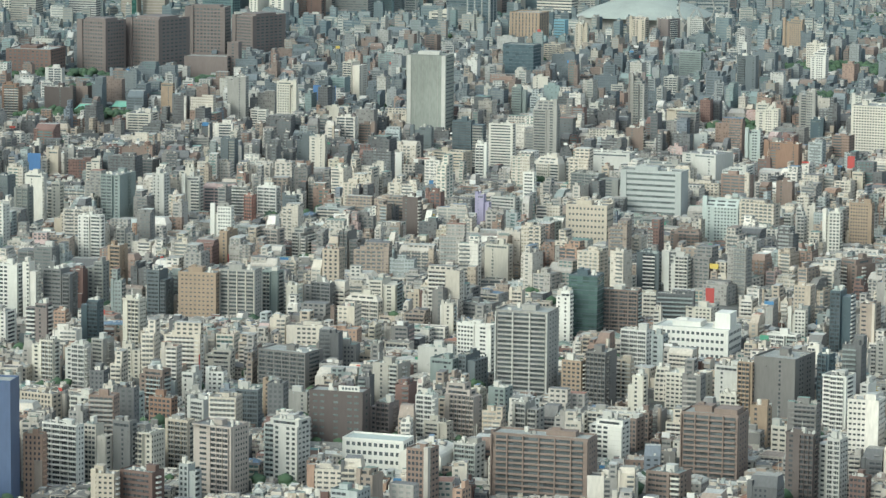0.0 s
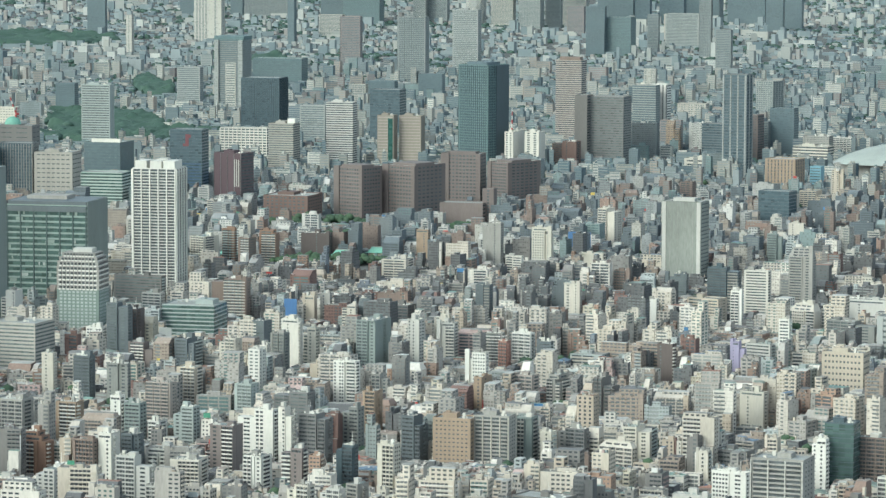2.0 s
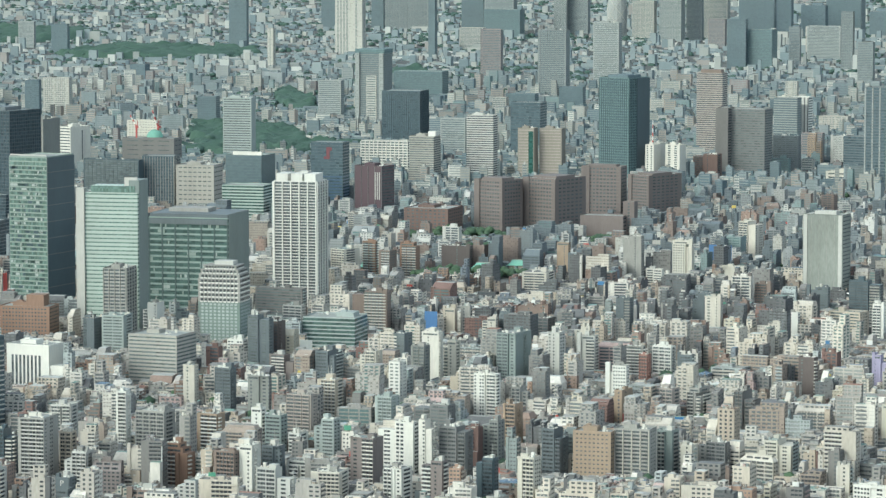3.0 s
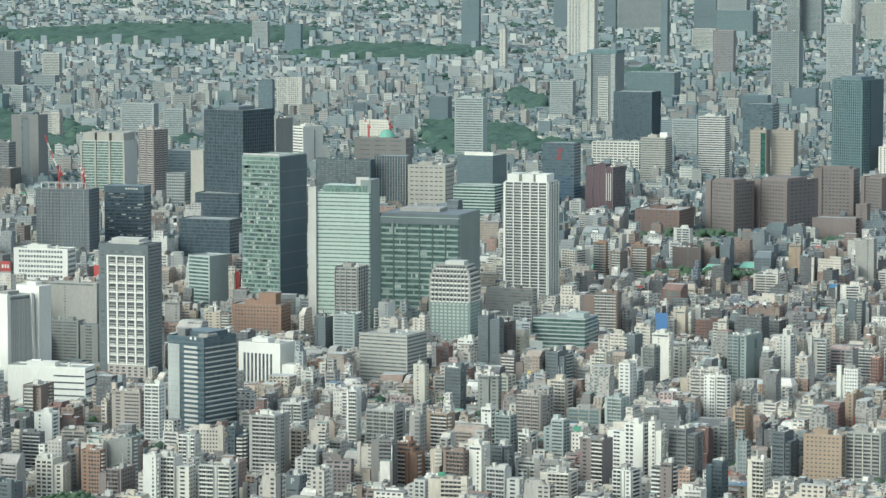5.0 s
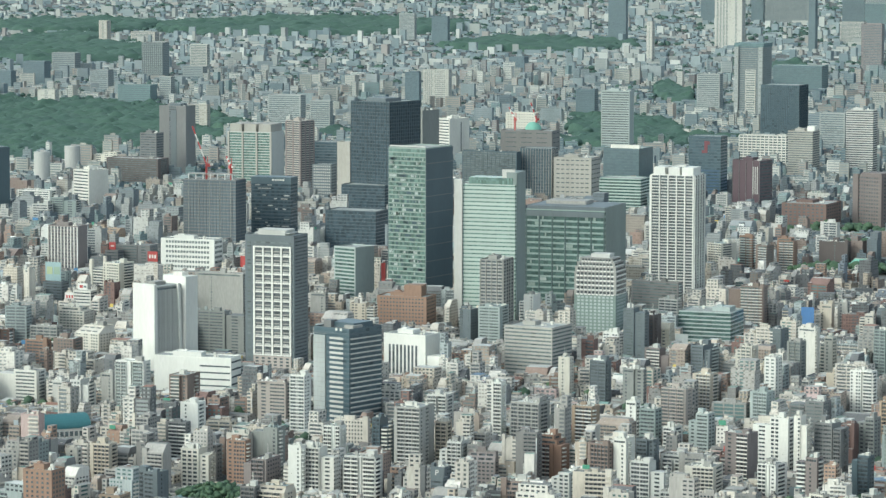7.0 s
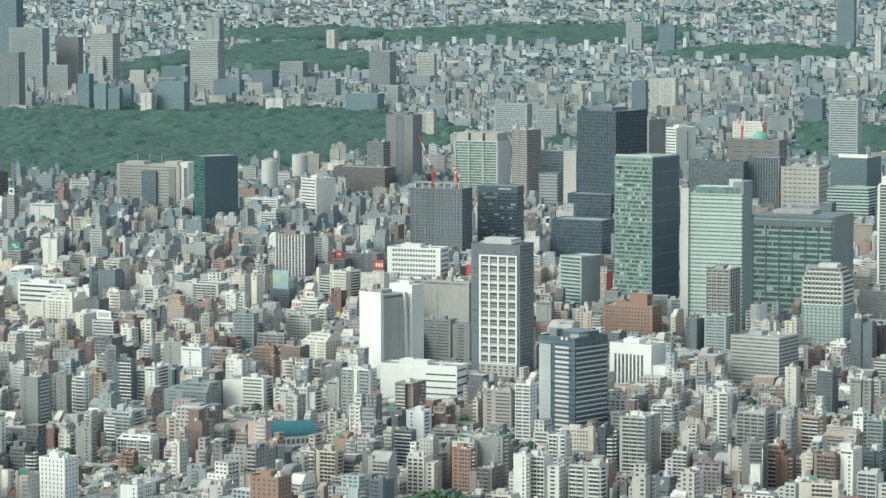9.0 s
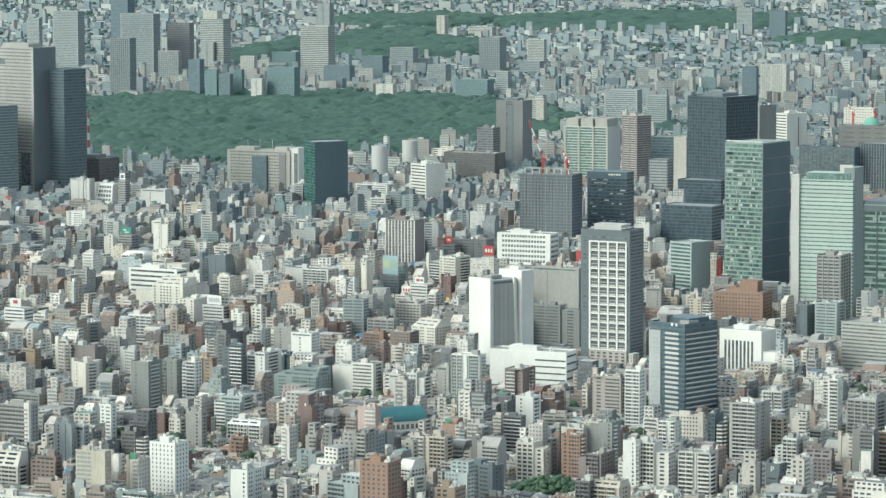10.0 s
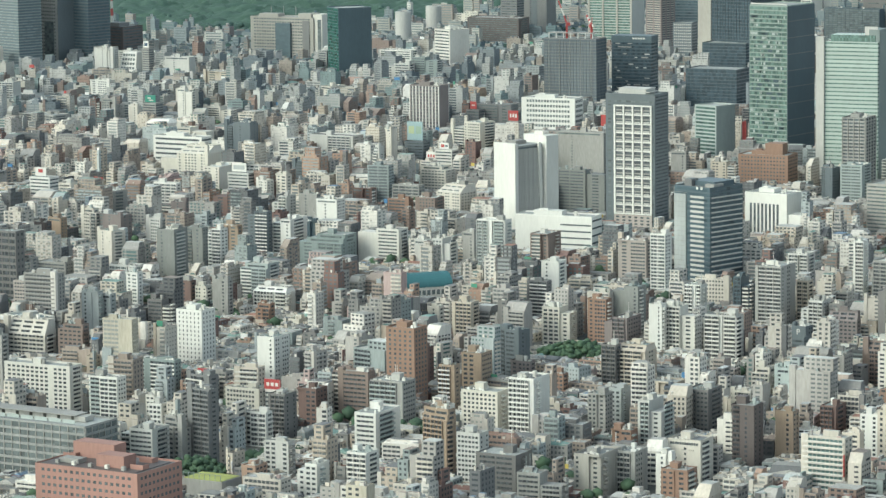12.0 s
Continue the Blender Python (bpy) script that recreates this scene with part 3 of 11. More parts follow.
def tower(name, label, x, y, w, d, h, rot, wall, glass, floors, style="band", sides="frbl", fill=0.5, proud=0.3, margin=0.05,
          cols=None, gap=0.25, fins=None, finmat=None, finw=0.5, findepth=0.6, base=0.0, basemat=None, top=None, house=True,
          roofmat=None, category="building", group="", seed=0):
    root = thing(name, label, category, x, y, rot, w, d, group)
    TALL[-1] = h
    z0 = base
    keep = random.Random(seed) if seed else None
    fh = (h - base) / floors
    if base:
        part("podium_wall", [(0, 0, base / 2, w * 1.0, d * 1.0, base)], basemat or wall, root)
    body = glass if style == "slab" else wall
    shell = part("wall", [(0, 0, z0 + (h - z0) / 2, w, d, h - z0)], body, root)
    distant = math.hypot(x, y) > (1850 if seed >= 20 else 4000)  # storeys too fine to tell apart: one joined part

    if distant:
        sides = sides.replace("b", "")

    def storeys(name, boxes, mat, lift):
        if not boxes:
            return
        if distant:
            every = [(bx, by, bz + z0 + (k + lift) * fh, sx, sy, sz) for k in range(floors) for bx, by, bz, sx, sy, sz in boxes]
            return tagged(part(name, every, mat, shell), kind="stuff")
        me = boxes_mesh(name, boxes)
        for k in range(floors):
            ob = part(name, me, mat, shell, (0, 0, z0 + (k + lift) * fh))
            if len(boxes) > 1:
                tagged(ob, kind="stuff")

    if style == "slab":
        storeys("floor_band", [(0, 0, 0, w + 2 * proud, d + 2 * proud, fh * (1 - fill))], wall, 0.5 * (1 - fill))
    elif style == "band":
        storeys("glazing_strip", side_boxes(w, d, sides, 0, fh * fill, margin, 0.12), glass, 0.55)
    elif style == "punch":
        storeys("glazing_strip", side_boxes(w, d, sides, 0, fh * fill, margin, 0.12, gap, cols, keep), glass, 0.55)
    elif style == "balcony":
        main = "fb" if "f" in sides else "rl"
        decks = side_boxes(w, d, main, 0, 0.2, margin, 1.4)
        rails = []
        for bx, by, _, bw, bd, _ in decks:
            if main == "fb":
                rails.append((bx, by + math.copysign(0.65, by), 0.6, bw, 0.12, 1.1))
            else:
                rails.append((bx + math.copysign(0.65, bx), by, 0.6, 0.12, bd, 1.1))
        storeys("glazing_strip", side_boxes(w, d, main, 0, fh * 0.72, margin, 0.1), glass, 0.5)
        other = "rl" if main == "fb" else "fb"
        storeys("side_window", side_boxes(w, d, other, 0, fh * 0.36, 0.12, 0.1, 0.72, {"r": 3, "l": 3, "f": 3, "b": 3}), glass, 0.55)
        storeys("balcony", decks + rails, wall, 0.03)
    if fins:
        for s, n in fins.items():
            run = w if s in "fb" else d
            mesh = None
            if math.hypot(x, y) > 4000:  # fine ribs far off: one joined part
                ribs = [(-0.5 + j / n) * (run - finw) for j in range(n + 1)]
                off = (findepth + proud) / 2
                if s in "fb":
                    ribs = [(c, (-1 if s == "f" else 1) * (d / 2 + off), z0 + (h - z0) / 2, finw, off * 2, h - z0) for c in ribs]
                else:
                    ribs = [((1 if s == "r" else -1) * (w / 2 + off), c, z0 + (h - z0) / 2, off * 2, finw, h - z0) for c in ribs]
                tagged(part("rib_cladding", ribs, finmat or wall, root), kind="stuff")
                continue
            for j in range(n + 1):
                c = (-0.5 + j / n) * (run - finw)
                if s in "fb":
                    mesh = mesh or boxes_mesh("fin", [(0, 0, 0, finw, findepth + proud, h - z0)])
                    at = (c, (-1 if s == "f" else 1) * (d / 2 + (findepth + proud) / 2), z0 + (h - z0) / 2)
                else:
                    mesh = mesh or boxes_mesh("fin", [(0, 0, 0, findepth + proud, finw, h - z0)])
                    at = ((1 if s == "r" else -1) * (w / 2 + (findepth + proud) / 2), c, z0 + (h - z0) / 2)
                part("fin", mesh, finmat or wall, root, at)
    crown(root, w, d, h, wall, roofmat, house=house, seed=seed)
    for bx in top or ():
        part("penthouse", [(bx[0] * w, bx[1] * d, h + bx[4] / 2, bx[2] * w, bx[3] * d, bx[4])], bx[5] if len(bx) > 5 else wall, root)
    return root


# ---- ground ----
def ground_sheet():
    me = bpy.data.meshes.new("ground")
    s = 34000
    me.from_pydata([(-s, -6000, 0), (s, -6000, 0), (s, s, 0), (-s, s, 0)], [], [(0, 1, 2, 3)])
    me.materials.append(GROUND)
    ob = new("ground", me)
    ob.matrix_basis = Matrix.Scale(K, 4)
    return tagged(ob, "flat grey city ground of asphalt streets and paving", "ground", kind="structure")


ground_sheet()


# ---- landmark buildings ----
def lattice_tower():
    w, d, h = 51, 30, 136
    t = tower("apartment_tower", "dark slate apartment tower with a white balcony lattice", -212, 3282, w, d, h, -22, SLATE, G_DARK, 41,
              "band", "rlb", 0.4, margin=0.08, house=False, category="tower", top=[(0.0, 0.0, 0.55, 0.7, 5, PALEGREY)])
    x0, x1, z0, z1 = -0.31 * w, 0.43 * w, 24.0, 126.0
    part("balcony_recess", [((x0 + x1) / 2, -d / 2 - 0.1, (z0 + z1) / 2, x1 - x0, 0.2, z1 - z0)], G_DARK, t)
    post = boxes_mesh("lattice_post", [(0, 0, 0, 1.7, 1.3, z1 - z0)])
    for j in range(5):
        part("lattice_post", post, WHITE, t, (x0 + (x1 - x0) * j / 4, -d / 2 - 0.7, (z0 + z1) / 2))
    beam = boxes_mesh("lattice_beam", [(0, 0, 0, x1 - x0 + 1.25, 1.4, 1.35)])
    rail = boxes_mesh("balcony_rail", [(0, 0, 0, x1 - x0, 0.3, 1.1)])
    for k in range(13):
        part("lattice_beam", beam, WHITE, t, (( x0 + x1) / 2, -d / 2 - 0.75, z0 + (z1 - z0) * k / 12))
        if k < 12:
            part("balcony_rail", rail, GREY, t, ((x0 + x1) / 2, -d / 2 - 0.5, z0 + (z1 - z0) * (k + 0.5) / 12))
            for j in range(4):  # rounded balcony fronts
                bay = (x1 - x0) / 4
                part("balcony_front", [(x0 + bay * (j + 0.5), -d / 2 - 0.9, z0 + (z1 - z0) * k / 12 + 1.6, bay * 0.62, 0.9, 1.1)], PALEGREY, t)
    for s in (-0.42, 0.455):
        me = boxes_mesh("side_window", [(0, 0, 0, 3.2, 0.15, 1.5)])
        for k in range(36):
            part("side_window", me, G_GREY, t, (s * w, -d / 2 - 0.08, 14 + k * 3.3))
    part("lower_front", [((x0 + x1) / 2, -d / 2 - 0.6, 11.5, x1 - x0 + 1.5, 1.2, 23)], PALETAUPE, t)
    pane = boxes_mesh("lower_window", [(0, 0, 0, 3.0, 0.3, 1.7)])
    for k in range(7):
        for j in range(6):
            part("lower_window", pane, G_DARK, t, (x0 + (x1 - x0) * (j + 0.5) / 6, -d / 2 - 1.25, 2.2 + 3.1 * k))
    part("crown_window_row", [((x0 + x1) / 2, -d / 2 - 0.2, 130, x1 - x0, 0.4, 1.6)], G_GREY, t)
    part("roof_frame", [(0, 0, 138.6, 0.7 * w, 0.7 * d, 0.8), (0, 0, 141.5, 0.6 * w, 0.6 * d, 0.6)], PALEGREY, t)
    part("low_wing", [(0.04 * w, -d / 2 - 4.5, 6, 0.66 * w, 9, 12)], DARKGREY, t)
    for k in range(2):
        part("wing_window", [(0.04 * w, -d / 2 - 9.1, 3.5 + 4 * k, 0.56 * w, 0.2, 1.6)], G_GREY, t)
    return t


def white_ribbed_tower():
    w, d, h = 29, 55, 87
    t = thing("office_tower", "white windowless end walls on a ribbed grey office tower", "tower", -322, 3322, -40, w, d)
    part("end_wall", [(0, -d / 2 + 2, h / 2, w, 4, h)], WHITE, t)
    part("wall", [(-1, 1.5, h / 2 - 2, w - 4, d - 7, h - 4)], G_GREY, t)
    rib = boxes_mesh("rib", [(0, 0, 0, 1.3, 1.5, h - 6)])
    for k in range(16):
        part("rib", rib, PALEGREY, t, (w / 2 - 2.2, -d / 2 + 6 + k * 2.2, h / 2 - 3))
        part("rib", rib, PALEGREY, t, (-w / 2 + 0.2, -d / 2 + 6 + k * 2.2, h / 2 - 3))
    part("end_wall", [(2, d / 2 - 8, h / 2 + 2.5, w + 2, 16, h + 5)], WHITE, t)
    fin = part("leaning_fin", [(0, 0, 0, 2.2, 3.0, h - 2)], WHITE, t)
    fin.matrix_basis = pose(w / 2 - 1.2, d / 2 - 20, h / 2, 2.2, 0, 0)
    part("roof", [(0, -4, h - 3.4, w - 6, d - 22, 1.6)], ROOFGREY, t)
    part("roof_machine", [(-4, -6, h - 0.8, 10, 14, 3.4)], GREY, t)
    part("roof_machine", [(3, d / 2 - 8, h + 6.6, 12, 8, 3.2)], OFFWHITE, t)
    return t


lattice_tower()
white_ribbed_tower()
podium = tower("department_store", "broad white low block with dark ribbon windows", -278, 3180, 76, 24, 34, -18, WHITE, G_DARK, 5, "band", "r", 0.25)
for k in range(4):
    part("ribbon_window", [(22, -12.1, 9 + 6 * k, 30, 0.25, 1.4)], G_DARK, podium)


def black_office():
    w, d, h = 40, 43, 85
    t = tower("office_tower", "black office tower with pale stripes and a grey panelled edge", -132, 2990, w, d, h, -38, NEARBLACK, G_BLUE, 20, "slab",
              fill=0.62, proud=0.25, category="tower", roofmat=DARKGREY, top=[(0.0, 0.1, 0.7, 0.6, 4.5, NEARBLACK), (-0.3, -0.2, 0.2, 0.2, 6, DARKGREY), (0.3, -0.15, 0.25, 0.3, 3, GREY)], house=False)
    part("panelled_edge", [(-w / 2 + 7, -d / 2 - 0.5, h / 2 - 3, 13, 1.1, h - 6)], paint("pale_metal_panel", (0.37, 0.39, 0.38), 0.5, 0.15), t)
    for k in range(19):
        part("panel_joint", [(-w / 2 + 8, -d / 2 - 1.15, 5 + 4.2 * k, 14.6, 0.12, 0.3)], GREY, t)
    sp = boxes_mesh("spandrel", [(-2, 0, 0, 15, 0.5, 1.9)])
    sr = boxes_mesh("spandrel", [(0, 0, 0, 0.9, d - 3, 1.1)])
    for k in range(18):
        part("spandrel", sp, PALEGREY, t, (w / 2 - 12, -d / 2 - 0.55, 6 + k * 4.2))
        part("spandrel", sr, PALEGREY, t, (w / 2 + 0.7, 0, 6 + k * 4.2))
    mark = boxes_mesh("roof_sign", [(0, 0, 0, 2.2, 0.3, 2.4)])
    for k in range(2):
        part("roof_sign", mark, WHITE, t, (6 + k * 5, -d / 2 - 0.5, h + 0.2), "plain white sign shape")
    return t


black_office()


def slot_block():
    w, d, h = 45, 30, 42
    t = tower("office_building", "white office block with tall black window slots", -84, 3288, w, d, h, -28, WHITE, G_DARK, 9, "band", "b", 0.4)
    slot = boxes_mesh("window_slot", [(0, 0, 0, 2.1, 0.3, 28)])
    for k in range(8):
        part("window_slot", slot, G_DARK, t, (-16 + k * 4.1, -d / 2 - 0.15, 19))
    part("stepped_wing", [(w / 2 + 8, -3, 12, 16, 20, 24)], WHITE, t)
    part("stepped_wing", [(w / 2 + 19, -5, 8, 8, 18, 16)], OFFWHITE, t)
    for k in range(9):
        part("wing_window", [(w / 2 + 1.5 + k * 1.7, -13.1, 9, 0.8, 0.3, 12)], G_DARK, t)
    return t


slot_block()
tower("hotel", "orange brick hotel with a raised brick stair house", -100, 3678, 55, 31, 34, -18, ORANGE, G_DARK, 9, "punch", cols={"f": 14, "b": 14, "r": 7, "l": 7},
      fill=0.4, gap=0.5, top=[(0.15, 0.1, 0.35, 0.5, 12)])
green_tower = tower("glass_tower", "tall green glass office tower with a dark side", -90, 3870, 48, 57, 178, -30, GREENMID, G_GREEN, 38, "band", "fb", 0.72, margin=0.01,
                    category="tower", house=False)
for sx in (-1, 1):
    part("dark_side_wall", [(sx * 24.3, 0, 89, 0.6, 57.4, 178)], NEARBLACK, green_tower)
    for k in range(9):
        part("side_joint", [(sx * 24.7, 0, 18 + 18 * k, 0.3, 56, 0.8)], DARKGREY, green_tower)
pane_rng = random.Random(31)
for group, mat, count, long in (("dark_pane", G_DEEP, 260, (1.2, 2.4, 3.6)), ("shaded_pane", G_BLUE, 90, (1.2, 2.4, 6.0)), ("pale_pane", SEAGREY, 110, (1.2, 2.4, 4.8))):
    boxes = [(round(pane_rng.uniform(-21, 20) / 1.2) * 1.2, -28.78, 178 / 38 * (pane_rng.randint(1, 35) + 0.55), pane_rng.choice(long), 0.2, 2.7) for k in range(count)]
    tagged(part(group, boxes, mat, green_tower), kind="stuff")
ledge = boxes_mesh("floor_ledge", [(0, -28.9, 0, 47.6, 0.5, 0.8)])
for k in range(1, 38):
    part("floor_ledge", ledge, GREENMID, green_tower, (0, 0, 178 / 38 * k))
for k in range(2):
    part("plant_storey", [(4, -28.9, 178 - 20 - 4.7 * k, 26, 0.4, 2.6)], G_DEEP, green_tower)
part("roof_rail", [(0, -27.5, 180.5, 46, 0.5, 1.6)], PALEGREY, green_tower)


def pale_green_tower():
    w, d, h = 65, 32, 160
    t = tower("office_tower", "pale green office tower with white floor bands", -12, 3709, w, d, h - 10, -18, GREENPANEL, G_GREEN, 32, "slab", fill=0.32,
              proud=0.35, category="tower", house=False, base=14, basemat=GREENPANEL, top=[(0.07, 0.0, 0.75, 0.8, 8, G_GREEN)])
    part("corner_shaft", [(-w / 2 + 2.6, -d / 2 + 1.2, h / 2 - 2, 9, 8, h - 4)], PALEGREY, t)
    part("corner_shaft", [(w / 2 - 5, d * 0.1, h / 2 + 2, 11.5, d * 0.95, h + 4)], GREENGREY, t)
    part("roof_fin", [(w / 2 - 9, -d * 0.3, h - 2, 14, 1.2, 18)], PALEGREY, t)
    part("stair_shaft", [(-w / 2 - 4.5, 3, h / 2 - 8, 6.5, 8, h - 16)], GREY, t)
    for k in range(12):
        part("stair_window", [(-w / 2 - 4.5, -1.1, 14 + 11 * k, 3, 0.3, 4)], G_DARK, t)
    return t


pale_green_tower()


def wide_green_block():
    w, d, h = 93, 71, 112
    t = tower("office_building", "broad dark green glass office block with pale floor ledges", 83, 3920, w, d, h - 6, -20, paint("sea_green_ledge", (0.25, 0.315, 0.285), 0.5, 0.1), G_DEEP, 17, "slab", fill=0.66,
              proud=0.5, category="tower", house=False, fins={"f": 6}, finmat=paint("bottle_green_panel", (0.07, 0.105, 0.105), 0.5, 0.1), finw=1.5, findepth=0.4, top=[(0, 0, 0.98, 0.96, 5, SLATE), (-0.1, 0.1, 0.5, 0.4, 9, GREY)])
    part("attic_band", [(0, -d / 2 - 0.8, h - 9.5, w - 2, 0.6, 6)], SLATE, t)
    tick_rng = random.Random(9)
    for k in range(26):
        part("pale_blind", [(tick_rng.uniform(-44, 44), -d / 2 - 0.1, 106 / 17 * (tick_rng.randint(1, 15) + 0.66), tick_rng.choice((1.5, 3, 8)), 0.3, 3.6)], GREENMID if k % 3 else SEAGREY, t)
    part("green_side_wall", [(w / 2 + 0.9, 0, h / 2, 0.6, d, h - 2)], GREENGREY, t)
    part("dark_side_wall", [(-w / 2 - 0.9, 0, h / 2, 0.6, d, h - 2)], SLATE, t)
    return t


wide_green_block()
tower("apartment_tower", "slim grey apartment tower with balcony grid", -5, 3631, 25, 34, 78, -18, GREY, G_DARK, 22, "slab", fill=0.55, proud=0.5,
      fins={"f": 4, "r": 4}, finw=0.9, category="tower")


def stepped_hotel():
    w, d = 45, 34
    t = tower("hotel", "grey-green hotel with a window grid and rounded shoulders", 102, 3594, w, d, 46, -20, paint("hotel_green_panel", (0.16, 0.205, 0.185), 0.6, 0.1), SEAGREY, 13, "punch",
              cols={"f": 9, "b": 9, "r": 7, "l": 7}, fill=0.6, gap=0.4, house=False)
    for k, z, hh in ((1.0, 47.5, 14.5), (1.0, 62, 9.5), (0.97, 71.5, 5), (0.9, 76.5, 4.5), (0.78, 81, 4)):
        part("upper_storey", [(0, 0, z + hh / 2 - 0.8, w * k, d * k, hh), (0, 0, z + hh - 0.9, w * k + 0.8, d * k + 0.8, 0.5)], GREY, t)
        rows = max(1, round(hh / 4.7))
        me = boxes_mesh("arched_window", side_boxes(w * k, d * k, "frbl", 0, 2.6, 0.05, 0.2, 0.35, {"f": 10, "b": 10, "r": 7, "l": 7}))
        frame_me = boxes_mesh("window_band", side_boxes(w * k, d * k, "frbl", 0, 1.5, 0.03, 0.5, 0.3, {"f": 10, "b": 10, "r": 7, "l": 7}))
        for q in range(rows):
            tagged(part("arched_window", me, G_NEAR, t, (0, 0, z + hh / rows * (q + 0.5) - 0.6)), kind="stuff")
            tagged(part("window_band", frame_me, WHITE, t, (0, 0, z + hh / rows * q - 0.2)), kind="stuff")
    part("roof_house", [(0.05 * w, 0, 86.5, 0.45 * w, 0.45 * d, 4)], PALEGREY, t)
    return t


stepped_hotel()


def white_ribbed_apartments():
    w, d, h = 50, 37, 148
    t = tower("apartment_tower", "tall white apartment tower with balconies and piers", 195, 3875, w, d, h, -21, WHITE, G_DARK, 42, "slab", fill=0.76, proud=0.9,
              fins={"f": 5, "b": 5, "r": 4, "l": 4}, finmat=WHITE, finw=1.3, findepth=0.7, category="tower", house=False,
              base=8, roofmat=ROOFLIGHT)
    for sx in (-0.32, 0.02, 0.33):
        part("roof_turret", [(sx * w, -0.08 * d, h + 4.5, 0.26 * w, 0.72 * d, 9)], WHITE, t)
    part("roof_machine", [(0.1 * w, 0.1 * d, h + 5, 0.2 * w, 0.3 * d, 12)], PALEGREY, t)
    return t


white_ribbed_apartments()
tower("office_building", "beige office block with long ribbon windows", 35, 3300, 51, 41, 49, -28, paint("dull_beige_render", (0.37, 0.355, 0.32), 0.75, 0.14), G_GREY, 14, "band", fill=0.42, margin=0.02, seed=4)
tower("office_building", "low green glass office block with grey ledges", 213, 3538, 55, 44, 36, -21, SEAGREY, G_DEEP, 9, "slab", fill=0.66, proud=0.3, seed=5)
tower("office_tower", "tall black office tower with fine window mullions", -161, 4844, 69, 67, 173, -38, INK, G_INK, 36, "slab", fill=0.72, proud=0.2,
      fins={"f": 14, "r": 14}, finmat=INK, finw=0.6, findepth=0.3, category="tower", house=False, top=[(-0.05, 0, 0.5, 0.5, 5, SLATE)])
tower("office_tower", "plain grey windowless tower wing", -110, 5046, 19, 38, 148, -38, ASHGREY, G_GREY, 30, "band", "l", category="tower")
tower("office_building", "black glass office block beside a tower", -183, 4867 - 60, 65, 39, 60, -22, INK, G_INK, 14, "slab", fill=0.7, proud=0.2, house=False)
tower("office_building", "squat black glass office block with rounded corner", -184, 4442, 70, 42, 57, -22, INK, G_INK, 13, "slab", fill=0.75, proud=0.2, house=False)


def crane(x, y, z, arm, turn, lean=62):
    t = thing("tower_crane", "red and white luffing tower crane on a roof", "crane", x, y, turn, z=z)
    part("mast", [(0, 0, 9, 2.4, 2.4, 18)], RED, t)
    part("cab", [(1.5, -1.5, 19, 5, 4, 4)], RED, t)
    part("counterweight", [(6, 0, 19.5, 5, 3, 3)], OFFWHITE, t)
    n = 5
    for k in range(n):
        seg = part("jib_section", [(0, 0, arm / n / 2, 1.7, 1.7, arm / n)], RED if k % 2 == 0 else WHITE, t)
        tip = Vector((-math.cos(radians(lean)), 0, math.sin(radians(lean)))) * (arm * k / n)
        seg.matrix_basis = pose(tip.x, 0, 20 + tip.z, 0, -(90 - lean), 0)
    part("tie_mast", [(1.5, 0, 25, 0.8, 0.8, 10)], RED, t)
    return t


def building_site():
    t = tower("unfinished_building", "half-built tower wrapped in dark scaffold netting", -367, 4461, 72, 34, 94, -18, DARKGREY, SCAFFOLD, 23, "slab", fill=0.72,
              proud=0.25, house=False, fins={"f": 16, "r": 7}, finmat=SLATE, finw=0.35, findepth=0.15, category="building site")
    for k in range(5):
        part("netting_seam", [(-29 + k * 14.5, -17.6, 47, 0.5, 0.3, 92)], GREY, t)
    for k in range(7):
        part("bare_column", [(-30 + k * 10, -14, 98, 1.2, 1.2, 8)], PALEGREY, t)
    part("top_deck", [(0, -6, 102, 64, 16, 0.8)], GREY, t)
    crane(-377, 4455, 94, 52, 12, 70)
    crane(-345, 4450, 92, 18, -60, 40)


building_site()
lit_block = tower("office_building", "dark glass office block with scattered lit windows", -295, 4529, 55, 24, 84, -18, INK, G_INK, 19, "slab", fill=0.6, proud=0.2, house=False)
part("crown_wall", [(0, 0, 88.5, 55.6, 24.6, 9)], NEARBLACK, lit_block)
for k in range(5):
    part("sign_bar", [(3 + k * 3.6, -12.5, 89.5, 2.6, 0.2, 2.0)], OFFWHITE, lit_block)
lit_rng = random.Random(14)
# lit windows shown by pale boxes, their brightness put into the paint
for k in range(24):
    part("pale_blind", [(lit_rng.uniform(-23, 23), -12.4, 4.42 * (lit_rng.randint(3, 18) + 0.7), lit_rng.uniform(2, 11), 0.16, 1.3)], GREY if k % 3 else PALEGREY, lit_block)
strip_tower = tower("apartment_tower", "brown grey apartment tower with a dark central strip", -533, 5739, 50, 32, 113, -24, DARKGREY, G_DARK, 32, "punch", "f", cols={"f": 1}, gap=0.72, fill=0.8, category="tower")
part("window_strip", [(2, -16.25, 55, 11, 0.4, 104)], SLATE, strip_tower)
part("crown_block", [(2, 0, 115, 20, 20, 5)], SLATE, strip_tower)
tower("office_building", "dark brown lower wing with ribbon windows", -568, 5667, 30, 24, 73, -24, DARKGREY, G_DARK, 18, "band")
